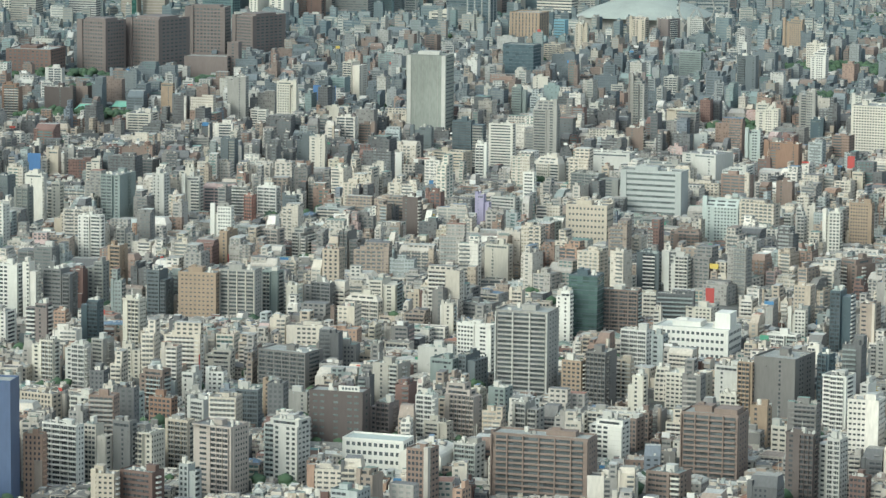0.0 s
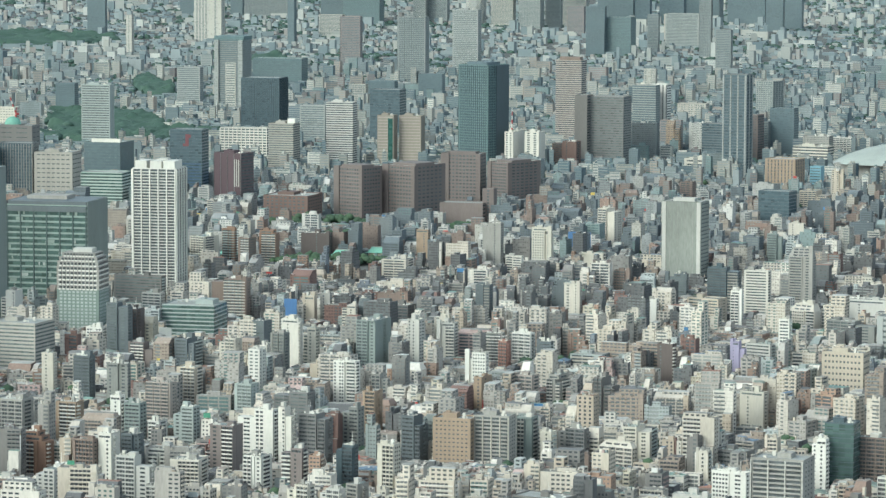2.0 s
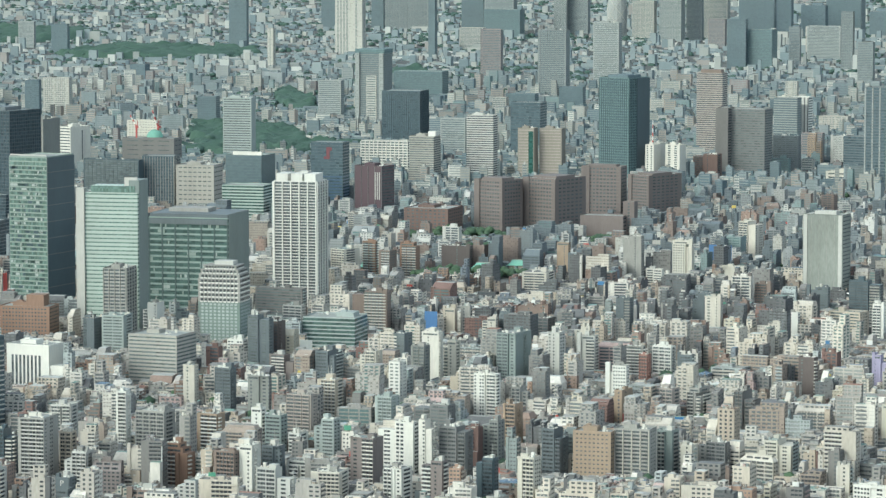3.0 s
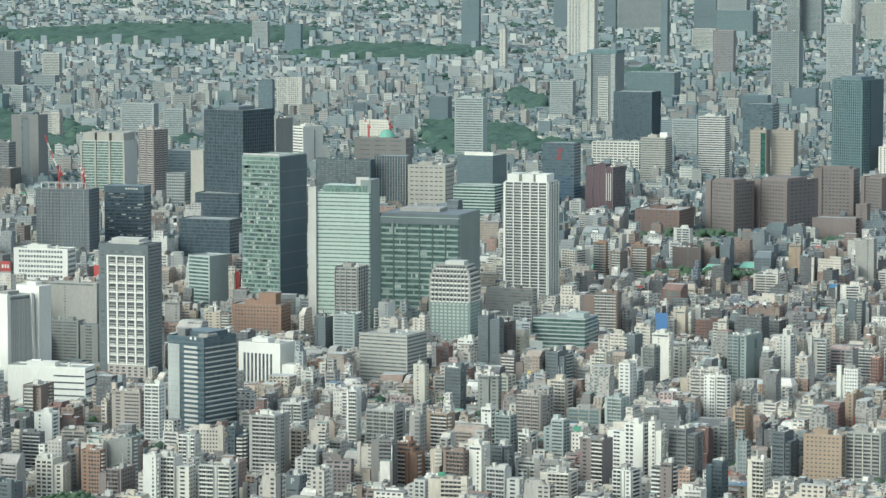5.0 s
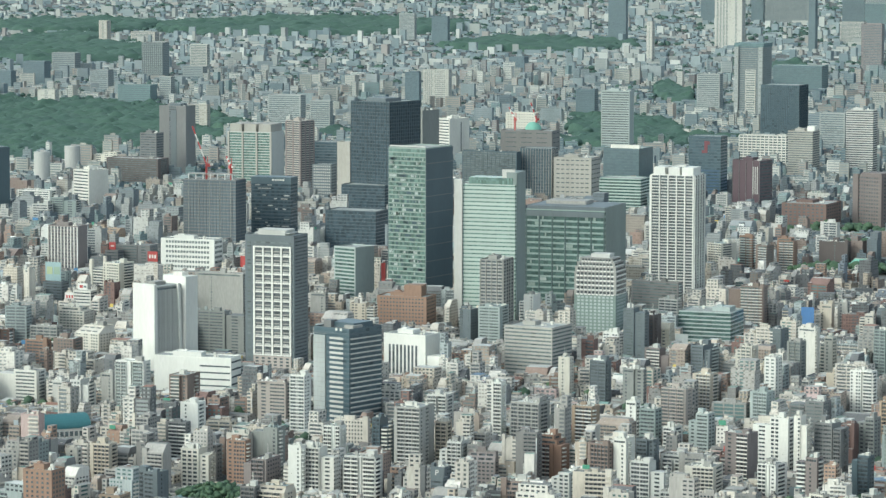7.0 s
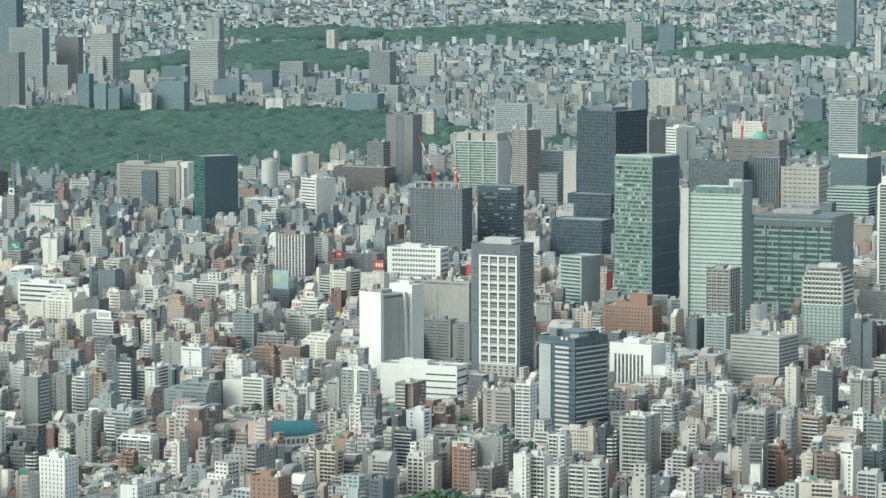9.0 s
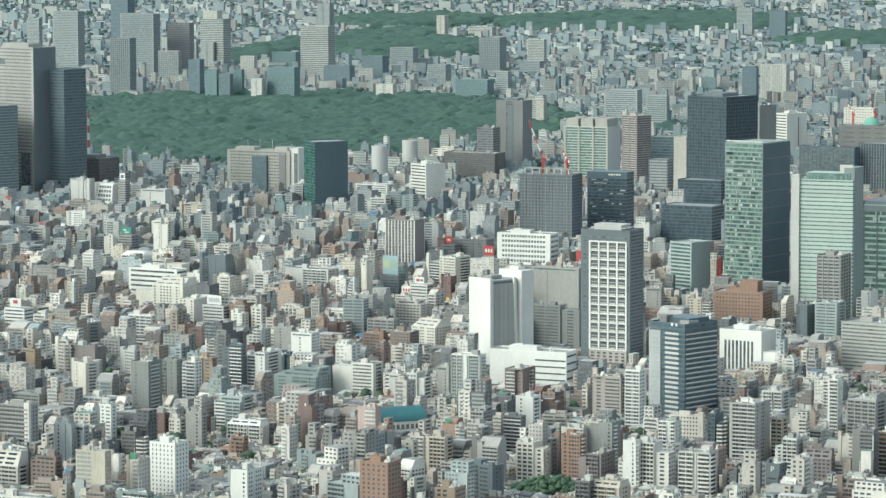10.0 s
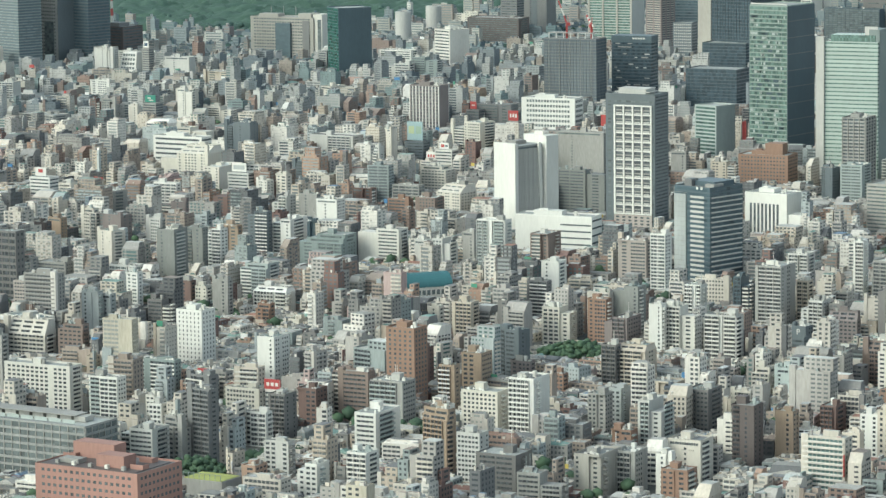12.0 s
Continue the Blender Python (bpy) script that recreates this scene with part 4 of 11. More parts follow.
tower("office_tower", "green glass office tower in three bays with a stone top", -382, 5427, 73, 52, 92, -18, PALEGREY, G_GREEN, 22, "band", "fb", 0.75, margin=0.02, cols=None,
      fins={"f": 3}, finmat=STONE, finw=3.0, findepth=1.0, category="tower", top=[(-0.33, 0, 0.27, 0.9, 13, STONE), (0, 0, 0.27, 0.9, 13, STONE), (0.33, 0, 0.27, 0.9, 13, STONE)], house=False)
tower("apartment_tower", "brown apartment tower with pale balcony rails", -307, 5313, 31, 30, 116, -40, PALETAUPE, G_DARK, 34, "slab", fill=0.55, proud=0.5, category="tower", fins={"r": 3, "f": 2}, finmat=MAUVE, finw=2.2, findepth=0.3)
tower("office_building", "white office slab with a grid of square windows", -370, 4159, 69, 26, 47, -18, WHITE, G_GREY, 8, "punch", margin=0.09, cols={"f": 15, "b": 15, "r": 6, "l": 6}, fill=0.5, gap=0.3)
tower("office_building", "grey-green glass office wing with white stripes", -164, 3878, 32, 31, 66, -40, SEAGREY, G_DEEP, 16, "band", "fb", 0.55, house=False)
slot_tower = tower("office_tower", "white stone tower with a black slot and ribbed flank", -83, 5961, 30, 47, 80, -45, OFFWHITE, G_DARK, 16, "band", "f", 0.4, category="tower")
part("window_slot", [(15.1, 4, 40, 0.4, 1.8, 70)], G_DARK, slot_tower)
tower("office_building", "beige office block with small paired windows", 111, 5157, 58, 44, 73, -19, STONE, G_DARK, 11, "punch", cols={"f": 7, "b": 7, "r": 5, "l": 5}, fill=0.22, gap=0.35)
tower("office_building", "dark blue office block with tall pale fins", 55, 5189, 50, 30, 84, -19, SLATE, G_BLUE, 18, "slab", fill=0.7, proud=0.2, fins={"f": 12, "r": 5}, finmat=GREY, finw=0.7, house=False)
tower("office_tower", "tall grey-green tower with pale ribbon bands", 206, 6247, 53, 26, 112, -20, SEAGREY, G_GREY, 26, "band", "fb", 0.5, margin=0.03, category="tower")
tower("office_building", "dark teal glass block with a white sign panel on top", 196, 5430, 60, 56, 68, -25, paint("teal_grey_panel", (0.12, 0.165, 0.165), 0.5, 0.1), FARGLASS, 15, "slab", fill=0.88, proud=0.15, house=False, top=[(0.05, -0.3, 0.8, 0.1, 6, OFFWHITE)])
tower("office_building", "pale green striped office block", 176, 5023, 62, 40, 53, -20, GREENPANEL, G_DEEP, 12, "slab", fill=0.55, proud=0.3, house=False)
blue_block = tower("office_building", "dark blue glass block with a red painted emblem", 307, 5214, 50, 33, 101, -21, NEARBLACK, G_BLUE, 22, "slab", fill=0.75, proud=0.2, house=False)
part("red_panel", [(2, -16.9, 86, 5, 0.5, 18), (5, -16.95, 92, 6, 0.5, 5), (-2, -16.95, 79, 5, 0.5, 4)], paint("dull_red_panel", (0.16, 0.05, 0.06), 0.5, 0.1), blue_block, label="dull red emblem panel")
for k in range(11):
    part("blue_strip", [(0, -16.85, 5 + 4.6 * k, 47, 0.3, 2.2)], DEEPBLUE, blue_block)
    part("blue_strip", [(25.3, 0, 5 + 4.6 * k, 0.3, 30, 2.2)], DEEPBLUE, blue_block)
wine_block = tower("office_building", "dark wine-red office block with pale strips", 367, 5125, 48, 33, 72, -38, paint("dark_wine_panel", (0.085, 0.055, 0.065), 0.5, 0.1), G_DARK, 16, "band", "rl", 0.4, fins={"f": 4}, finmat=DARKGREY)
for k in range(3):
    part("pale_strip", [(13 + k * 3.6, -17.4, 44, 1.4, 0.4, 40)], PALEGREY, wine_block)
framed = tower("office_tower", "grey tower framed by white pillars around a striped core", 519, 7258, 61, 58, 150, -22, FARGREY, FARGLASS, 34, "slab", fill=0.45, proud=0.2, category="tower",
      fins={"f": 1}, finmat=FARPALE, finw=9, findepth=4, house=False, top=[(0, 0, 1.05, 1.0, 8, FARTEAL)])
part("white_core", [(4, -29.6, 52, 22, 1.4, 104)], FARWHITE, framed)
for k in range(20):
    part("core_window", [(4, -30.4, 6 + 5 * k, 18, 0.3, 1.8)], FARGLASS, framed)
tower("office_tower", "black office tower with fine vertical mullions", 524, 6510, 74, 56, 110, -22, NEARBLACK, G_BLUE, 24, "slab", fill=0.85, proud=0.15, fins={"f": 20, "r": 14}, finmat=NEARBLACK, finw=0.5, category="tower", house=False)
tower("office_building", "white office block with a lattice of ledges and piers", 436, 5815, 82, 22, 62, -22, OFFWHITE, G_GREY, 14, "slab", fill=0.6, proud=0.5, fins={"f": 11}, finw=1.2, house=False)
tower("office_building", "grey-beige office block with fine horizontal bands", 486, 5645, 42, 36, 81, -23, STONE, G_GREY, 22, "band", fill=0.45, margin=0.0, top=[(0.3, 0.2, 0.3, 0.5, 8, WHITE)])
tower("apartment_tower", "grey apartment tower with white balcony bands", 585, 5702, 45, 24, 111, -23, PALEGREY, G_DARK, 30, "slab", fill=0.5, proud=0.5, category="tower")
twin = tower("office_tower", "tan stone twin tower joined by dark glass", 661, 5705, 28, 22, 89, -24, SANDSTONE, PALETAUPE, 18, "band", "f", fill=0.3, category="tower")
part("glass_strip", [(8.5, -11.3, 43, 8, 0.5, 84)], G_TEAL, twin)
tower("office_tower", "tan stone twin tower with a nearly blank front", 702, 5708, 38, 22, 88, -24, SANDSTONE, PALETAUPE, 18, "band", "f", fill=0.3, category="tower")
tower("office_building", "black glass block behind twin towers", 728, 6272, 56, 40, 100, -24, NEARBLACK, G_BLUE, 20, "slab", fill=0.8, proud=0.15, house=False)

# the brown university hospital blocks
for nx, ny, nw, nd, nh, nr in ((515, 4798, 50, 45, 76, -45), (595, 4817, 57, 70, 77, -45), (764, 5000, 40, 72, 66, -50), (694, 5029, 60, 30, 76, -25)):
    brown_block = tower("hospital_block", "brownish pink stone block with rows of dark windows", nx, ny, nw, nd, nh, nr, HOSPITAL, G_DARK, 15, "punch", "frbl", 0.42, margin=0.1, cols={"f": 9, "b": 9, "r": 6, "l": 6}, gap=0.4, house=False,
          group="brown stone blocks", top=[(0, 0, 0.7, 0.6, 3.5, HOSPITAL)])
    ledge = boxes_mesh("pale_ledge", [(0, -nd / 2 - 0.35, 0, nw * 0.5, 0.5, 0.9)])
    for k in range(4, 15):
        part("pale_ledge", ledge, MAUVE, brown_block, (nw * 0.2, 0, nh / 15 * k))
    part("corner_shaft", [(-nw * 0.36, -nd / 2 - 0.6, nh / 2 + 1, nw * 0.16, 2.4, nh + 2)], HOSPITAL, brown_block)
tower("hospital_block", "low brown stone block with a blank front", 654, 4730, 61, 31, 31, -24, HOSPITAL, G_DARK, 6, "band", "r", 0.4, house=False, group="brown stone blocks")
tower("stair_tower", "narrow brown stone tower on a low block", 688, 4722, 16, 16, 50, -25, HOSPITAL, G_DARK, 12, "punch", "f", cols={"f": 1}, gap=0.8, house=False)
tower("office_building", "dark red brick block with a turret", 423, 4775, 64, 60, 40, -25, REDBROWN, G_DARK, 9, "punch", cols={"f": 9, "b": 9, "r": 6, "l": 6}, fill=0.4, gap=0.5)
dark_tower = tower("office_tower", "tall dark grey tower with a fine window grid", 814, 5661, 60, 56, 174, -45, FARTEAL, G_BLUE, 40, "band", fill=0.5, margin=0.04, category="tower", fins={"f": 14, "r": 12}, finmat=FARTEAL, finw=0.7, house=False)
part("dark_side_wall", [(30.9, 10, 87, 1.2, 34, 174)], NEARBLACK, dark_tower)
part("roof_crown", [(0, 0, 176.5, 40, 36, 5)], FARSLATE, dark_tower)
for nx, ny, nw in ((856, 5627, 16), (893, 5623, 27), (872, 5660, 14)):
    slim = tower("apartment_tower", "slim white tower with dark window slits", nx, ny, nw, 20, 66, -40, OFFWHITE, G_GREY, 18, "punch", "fb", cols={"f": 2, "b": 2}, fill=0.6, gap=0.6, group="slim white towers", category="tower")
    if nw == 16:
        for k in range(6):
            part("mast_section", [(0, 0, 70 + 6.5 * k, 1.8 - 0.2 * k, 1.8 - 0.2 * k, 6.5)], WHITE if k % 2 else RED, slim)
tower("apartment_tower", "brown apartment tower with pale balcony bands", 1060, 6259, 48, 31, 152, -27, PALETAUPE, G_DARK, 40, "slab", fill=0.5, proud=0.5, category="tower", top=[(0, 0, 0.8, 0.6, 7, BROWN)])
tower("office_tower", "dark slate tower with ribbon windows", 1036, 5739, 65, 39, 117, -30, DARKGREY, G_GREY, 28, "band", fill=0.4, margin=0.02, category="tower", house=False)
tower("office_tower", "dark wing with vertical window strips", 994, 5740, 22, 30, 119, -30, TAUPE, G_DARK, 26, "band", "r", 0.4, category="tower", house=False)
tower("office_tower", "slender dark blue glass tower with pale ribs", 1196, 5472, 40, 28, 166, -35, SLATE, G_BLUE, 34, "slab", fill=0.8, proud=0.15, fins={"f": 3, "r": 2}, finmat=FARPALE, finw=2.4, category="tower", house=False)
slab = tower("office_tower", "blank grey slab tower between two white edge piers", 809, 3977, 48, 29, 97, -30, paint("grey_green_precast", (0.25, 0.265, 0.24), 0.8, 0.2), G_GREY, 22, "band", "r", 0.3, category="tower", house=False)
for sx in (-0.42, 0.42):
    part("edge_pier", [(sx * 50, -0.6, 48.5, 4.6, 29.5, 98)], PALEGREY, slab)
for k in range(4):
    part("panel_joint", [(-14 + k * 9.3, -14.55, 48, 0.35, 0.12, 95)], GREY, slab)
part("roof_machine", [(0, 0, 99.5, 26, 12, 4)], PALEGREY, slab)
tower("office_building", "dark blue glass cube office block", 1079, 4675, 45, 28, 48, -35, NEARBLACK, G_BLUE, 10, "slab", fill=0.8, proud=0.15, house=False)
tower("office_building", "orange-tan office block with vertical piers", 1214, 5213, 49, 39, 51, -35, TAN, G_DARK, 10, "punch", "fr", cols={"f": 8, "r": 5}, fill=0.8, gap=0.7, house=False)
tower("office_tower", "grey glass tower with fine vertical ribs", 1034, 8386, 71, 30, 156, -25, FARGREY, FARGLASS, 34, "band", fill=0.5, fins={"f": 12}, finmat=FARGREY, finw=0.8, category="tower")
tower("office_tower", "pale grey office tower with small windows", 1198, 8626, 66, 30, 165, -25, FARPALE, FARGLASS, 36, "band", fill=0.3, category="tower")

# nearer blocks on the north-west side
tower("apartment_tower", "grey apartment tower with a balcony grid and piers", 549, 2353, 38, 26, 62, -30, GREY, G_DARK, 19, "balcony", fins={"f": 3, "b": 3}, finmat=PALEGREY, finw=0.9, findepth=1.3, seed=3, category="tower")
sign_block = tower("office_building", "dark red-brown office block with a white roof sign", 389, 2197, 36, 18, 38, -27, UMBER, G_GREY, 9, "punch", cols={"f": 7, "b": 7, "r": 3, "l": 3}, fill=0.35, gap=0.35, seed=8)
part("roof_sign", [(8, -6, 40.6, 14, 0.5, 3.6)], WHITE, sign_block, label="white roof sign with unreadable bars")
for k in range(5):
    part("sign_bar", [(4 + k * 2.2, -6.35, 40.6, 1.5, 0.12, 1.6)], SLATE, sign_block)
tower("apartment_building", "brown apartment slab with long balconies", 482, 2017, 61, 18, 41, -31, BROWN, G_DARK, 12, "balcony", fins={"f": 6, "b": 6}, finw=0.8, findepth=1.3, seed=9)
tower("apartment_building", "brown apartment block with stepped top and balconies", 601, 2060, 37, 21, 43, -33, BROWN, G_DARK, 13, "balcony", fins={"f": 4, "b": 4}, finw=0.8, findepth=1.3, seed=12, top=[(0.25, 0, 0.4, 0.7, 4)])
tower("school_building", "bright white low block with a broad roof terrace", 715, 2502, 59, 34, 22, -33, WHITE, G_DARK, 4, "punch", cols={"f": 14, "b": 14, "r": 8, "l": 8}, fill=0.4, gap=0.4, roofmat=ROOFLIGHT, top=[(0.36, 0.1, 0.2, 0.5, 12, WHITE)])
tower("office_building", "pale blue office block with ribbon windows", 882, 3246, 61, 24, 48, -32, PALEBLUE, G_GREY, 9, "band", "fb", 0.4, margin=0.08, fins={"f": 1}, finmat=PALEBLUE, finw=6)
blue_tower = tower("office_building", "slender tower with dark teal front and blue flank", 157, 2061, 24, 18, 76, -22, BLUEPANEL, G_BLUE, 20, "punch", "b", 0.3, cols={"b": 1}, gap=0.9, house=False)
part("teal_front", [(-4.2, -9.3, 38, 15.8, 0.7, 76.6)], paint("dark_teal_panel", (0.06, 0.115, 0.125), 0.4, 0.15), blue_tower)
for k in range(15):
    part("glazing_strip", [(-4.2, -9.75, 8 + 4.4 * k, 13.5, 0.2, 2.0)], G_TEAL, blue_tower)
tower("office_building", "orange brick block with small square windows", 368, 2708, 31, 20, 40, -25, TAN, G_DARK, 12, "punch", cols={"f": 8, "b": 8, "r": 5, "l": 5}, fill=0.3, gap=0.55)
tower("apartment_building", "grey balcony block beside an orange brick block", 399, 2704, 29, 18, 42, -26, GREY, G_DARK, 14, "balcony", fins={"f": 4, "b": 4}, finmat=CREAM, finw=0.6, findepth=1.3)
tower("office_building", "beige office block with a grid of small windows", 776, 3080, 39, 20, 38, -31, BEIGE, G_DARK, 7, "punch", cols={"f": 10, "b": 10, "r": 5, "l": 5}, fill=0.35, gap=0.5)
tower("office_building", "dark glass office block with a white roof panel", 653, 2598, 23, 18, 48, -31, NEARBLACK, G_DEEP, 13, "slab", fill=0.8, proud=0.15)

# the south side: towers by the palace woods
stone_tower = tower("office_tower", "tall grey stone tower with a square window grid", -1215, 5134, 98, 44, 226, -35, GREY, G_DARK, 44, "punch", "fb", cols={"f": 22, "b": 22}, fill=0.4, gap=0.45, category="tower", house=False, top=[(0, 0, 0.6, 0.6, 6)])
# slate panel puts the unlit flank's shade into its colour
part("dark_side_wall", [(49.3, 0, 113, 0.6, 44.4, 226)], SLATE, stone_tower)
part("dark_window_group", [(-20, -22.3, 205, 14, 0.4, 9), (30, -22.3, 40, 20, 0.4, 60)], G_GREY, stone_tower)
tower("office_tower", "dark slate slab behind a grey tower", -1147, 5125, 40, 44, 193, -35, SLATE, G_BLUE, 42, "slab", fill=0.6, proud=0.15, category="tower", house=False)
tower("office_tower", "grey glass tower with a pale corner edge", -1251, 5060, 92, 42, 143, -40, FARGREY, FARGLASS, 34, "slab", fill=0.6, proud=0.15, category="tower", house=False)
mast_block = tower("office_building", "dark brown office block carrying a striped mast", -1135, 5224, 83, 45, 54, -30, UMBER, G_DARK, 12, "band", fill=0.4, top=[(0, 0, 0.6, 0.5, 6, DARKGREY)], house=False)
for k in range(6):
    part("mast_section", [(0, 0, 64 + 11 * k, 3.2 - 0.3 * k, 3.2 - 0.3 * k, 11)], RED if k % 2 else WHITE, mast_block)
gov = tower("office_building", "broad beige government block with a glass centre and white shaft", -876, 5290, 112, 34, 62, -22, STONE, G_GREY, 13, "punch", "fb", cols={"f": 22, "b": 22}, fill=0.42, gap=0.3, house=False,
            top=[(-0.25, 0, 0.3, 0.6, 5), (0.3, 0.1, 0.2, 0.5, 6)])
part("glass_centre", [(4, -19, 27, 26, 4.5, 54)], FARGLASS, gov)
# dark grey panel standing proud of the front
part("dark_recess", [(43, -17.6, 30, 12, 1.0, 56)], DARKGREY, gov)
part("white_shaft", [(62, -2, 34, 15, 24, 68)], OFFWHITE, gov)
part("shaft_window_strip", [(65, -14.2, 32, 6, 0.5, 56)], G_GREY, gov)
for k in range(3):
    part("aerial", [(-30 + 22 * k, 2, 70, 0.6, 0.6, 16)], GREY, gov)
tower("glass_tower", "dark green glass tower with a teal front", -726, 4921, 45, 50, 102, -61, NEARBLACK, G_TEAL, 24, "band", "fb", 0.85, margin=0.02, category="tower", house=False)
tower("office_building", "white office block with blank flank", -596, 5060, 36, 36, 60, -45, OFFWHITE, G_DARK, 13, "band", "fb", 0.4)
tower("apartment_tower", "salmon striped tower with vertical white piers", -524, 4204, 42, 22, 58, -24, MAUVE, G_DARK, 15, "band", "fb", 0.6, fins={"f": 9, "b": 9}, finmat=WHITE, finw=1.1, findepth=0.6)
tower("office_building", "white low office block with a dark ground floor", -761, 3858, 66, 20, 33, -24, WHITE, G_DARK, 6, "band", fill=0.4)
tower("apartment_building", "white apartment block with slit windows", -497, 2556, 23, 18, 43, -24, WHITE, G_DARK, 13, "punch", cols={"f": 6, "b": 6, "r": 4, "l": 4}, fill=0.5, gap=0.75)
tower("apartment_tower", "red-orange brick apartment block with dark balconies", -318, 2408, 23, 18, 55, -24, ORANGE, G_DARK, 17, "punch", "fr", cols={"f": 5, "r": 4}, fill=0.5, gap=0.6)


def dome():
    t = thing("stadium_dome", "low white membrane dome of a stadium", "stadium", 1458, 5440, -30, 200, 200)
    me = bpy.data.meshes.new("membrane")
    V, F, n, rings = [], [], 64, 10
    for i in range(rings + 1):
        a = 1 - i / rings
        for j in range(n):
            th = 2 * math.pi * j / n
            sq = 1.0 / (abs(math.cos(th)) ** 3.2 + abs(math.sin(th)) ** 3.2) ** (1 / 3.2)
            rad = 104 * a * sq
            V.append((rad * math.cos(th), rad * math.sin(th), 28 + 28 * (1 - a ** 2.2)))
    for i in range(rings):
        F += [(i * n + j, i * n + (j + 1) % n, (i + 1) * n + (j + 1) % n, (i + 1) * n + j) for j in range(n)]
    me.from_pydata(V, [], F)
    part("membrane", me, MEMBRANE, t)
    part("stand_wall", [(0, 0, 15, 172, 172, 30)], GREY, t)
    for k in range(-4, 5):
        part("roof_cable", [(k * 19, 0, 55.6 - 28 * (abs(k) * 19 / 104) ** 2.2, 0.8, 60 - abs(k) * 8, 0.8)], PALEGREY, t)
    return t


dome()


def gym():
    w, d = 50, 28
    t = thing("sports_hall", "sports hall with a curved teal metal roof and arched white gable", "sports hall", -371, 2890, 26, w, d)
    part("wall", [(0, 0, 6, w, d, 12)], OFFWHITE, t)

    def vault(name, x0, x1, grow, mat):
        me = bpy.data.meshes.new(name)
        V, n = [], 14
        for x in (x0, x1):
            for k in range(n + 1):
                a = math.pi * k / n
                V.append((x, -math.cos(a) * (d / 2 + grow), 12 + math.sin(a) * (10 + grow)))
        F = [(k, k + 1, n + 2 + k, n + 1 + k) for k in range(n)] + [tuple(range(n, -1, -1)), tuple(range(n + 1, 2 * n + 2))]
        me.from_pydata(V, [], F)
        return part(name, me, mat, t)

    vault("roof", -w / 2 - 0.5, w / 2 + 0.5, 0.6, TEAL)
    vault("gable_arch", -w / 2 - 2.2, -w / 2 - 0.5, 1.2, WHITE)
    for sx in (-1, 0, 1):
        part("gable_window", [(-w / 2 - 2.3, sx * 6.5, 13, 0.3, 4.6, 6 if sx else 8)], G_GREY, t)
    seam = boxes_mesh("roof_seam", [(0, 0, 0, 0.3, 12, 0.3)])
    for k in range(8):
        part("roof_seam", seam, TEAL, t, (-20 + k * 5.8, 0, 22.4))
    win = boxes_mesh("window", [(0, 0, 0, 2.8, 0.3, 4)])
    for k in range(11):
        part("window", win, G_GREY, t, (-21 + k * 4.2, -d / 2 - 0.1, 7.5))
    return t


gym()
for nx, ny in ((-733, 5560), (-700, 5690)):
    t = thing("round_tower", "pale round concrete tower with a flat top", "tower", nx, ny, 0, 26, 26)
    bm = bmesh.new()
    bmesh.ops.create_cone(bm, cap_ends=True, segments=32, radius1=13, radius2=13, depth=50)
    for v in bm.verts:
        v.co.z += 25
    me = bpy.data.meshes.new("drum")
    bm.to_mesh(me)
    bm.free()
    part("drum", me, PALEGREY, t)
    part("roof_machine", [(2, 0, 51.5, 8, 6, 3)], GREY, t)


def red_hall():
    """The big terraced red block low in the south."""
    t = tower("office_building", "large salmon red tiled block with flat roof terraces", -442, 1994, 74, 45, 40, -24, PINK, G_DARK, 9, "punch", "frbl",
              cols={"f": 16, "b": 16, "r": 10, "l": 10}, fill=0.4, gap=0.5, house=False, roofmat=DARKGREY)
    part("roof_block", [(-15, 12, 45, 30, 12, 10)], PINK, t)
    part("roof_block", [(10, -6, 44, 20, 12, 8)], PINK, t)
    part("roof_machine", [(-20, -8, 42, 14, 8, 3)], GREY, t)
    part("roof_deck", [(-2, 0, 40.5, 68, 38, 0.5)], UMBER, t)
    for bx, by in ((20, 10), (27, -9), (-30, 2), (-3, 3)):
        part("roof_wall", [(bx, by, 42, 9, 0.5, 3), (bx + 4.3, by + 3, 42, 0.5, 6, 3)], PINK, t)
    for k in range(5):
        part("roof_vent", [(-26 + k * 12, -15, 41.8, 2.2, 2.2, 2.4)], OFFWHITE if k % 2 else GREY, t)
    return t


red_hall()
long_block = tower("hospital_block", "long grey hospital block with continuous white ledges", -528, 2150, 115, 34, 38, -24, paint("old_grey_render", (0.30, 0.30, 0.285), 0.8, 0.2), G_GREY, 8, "slab", fill=0.68,
                   proud=0.9, house=False, roofmat=ROOFGREY, fins={"f": 18, "r": 5}, finmat=GREY, finw=0.6, findepth=-0.3)
for k in range(9):
    part("roof_panel", [(-46 + k * 11, 3, 40.2, 8.6, 9, 3.2)], GREY if k % 3 else PALEGREY, long_block)
    part("roof_rail", [(-46 + k * 11, -13, 40.6, 9.6, 0.2, 2.4)], SEAGREY, long_block)
part("roof_canopy", [(-8, 3, 42.4, 96, 14, 0.5)], GREY, long_block)


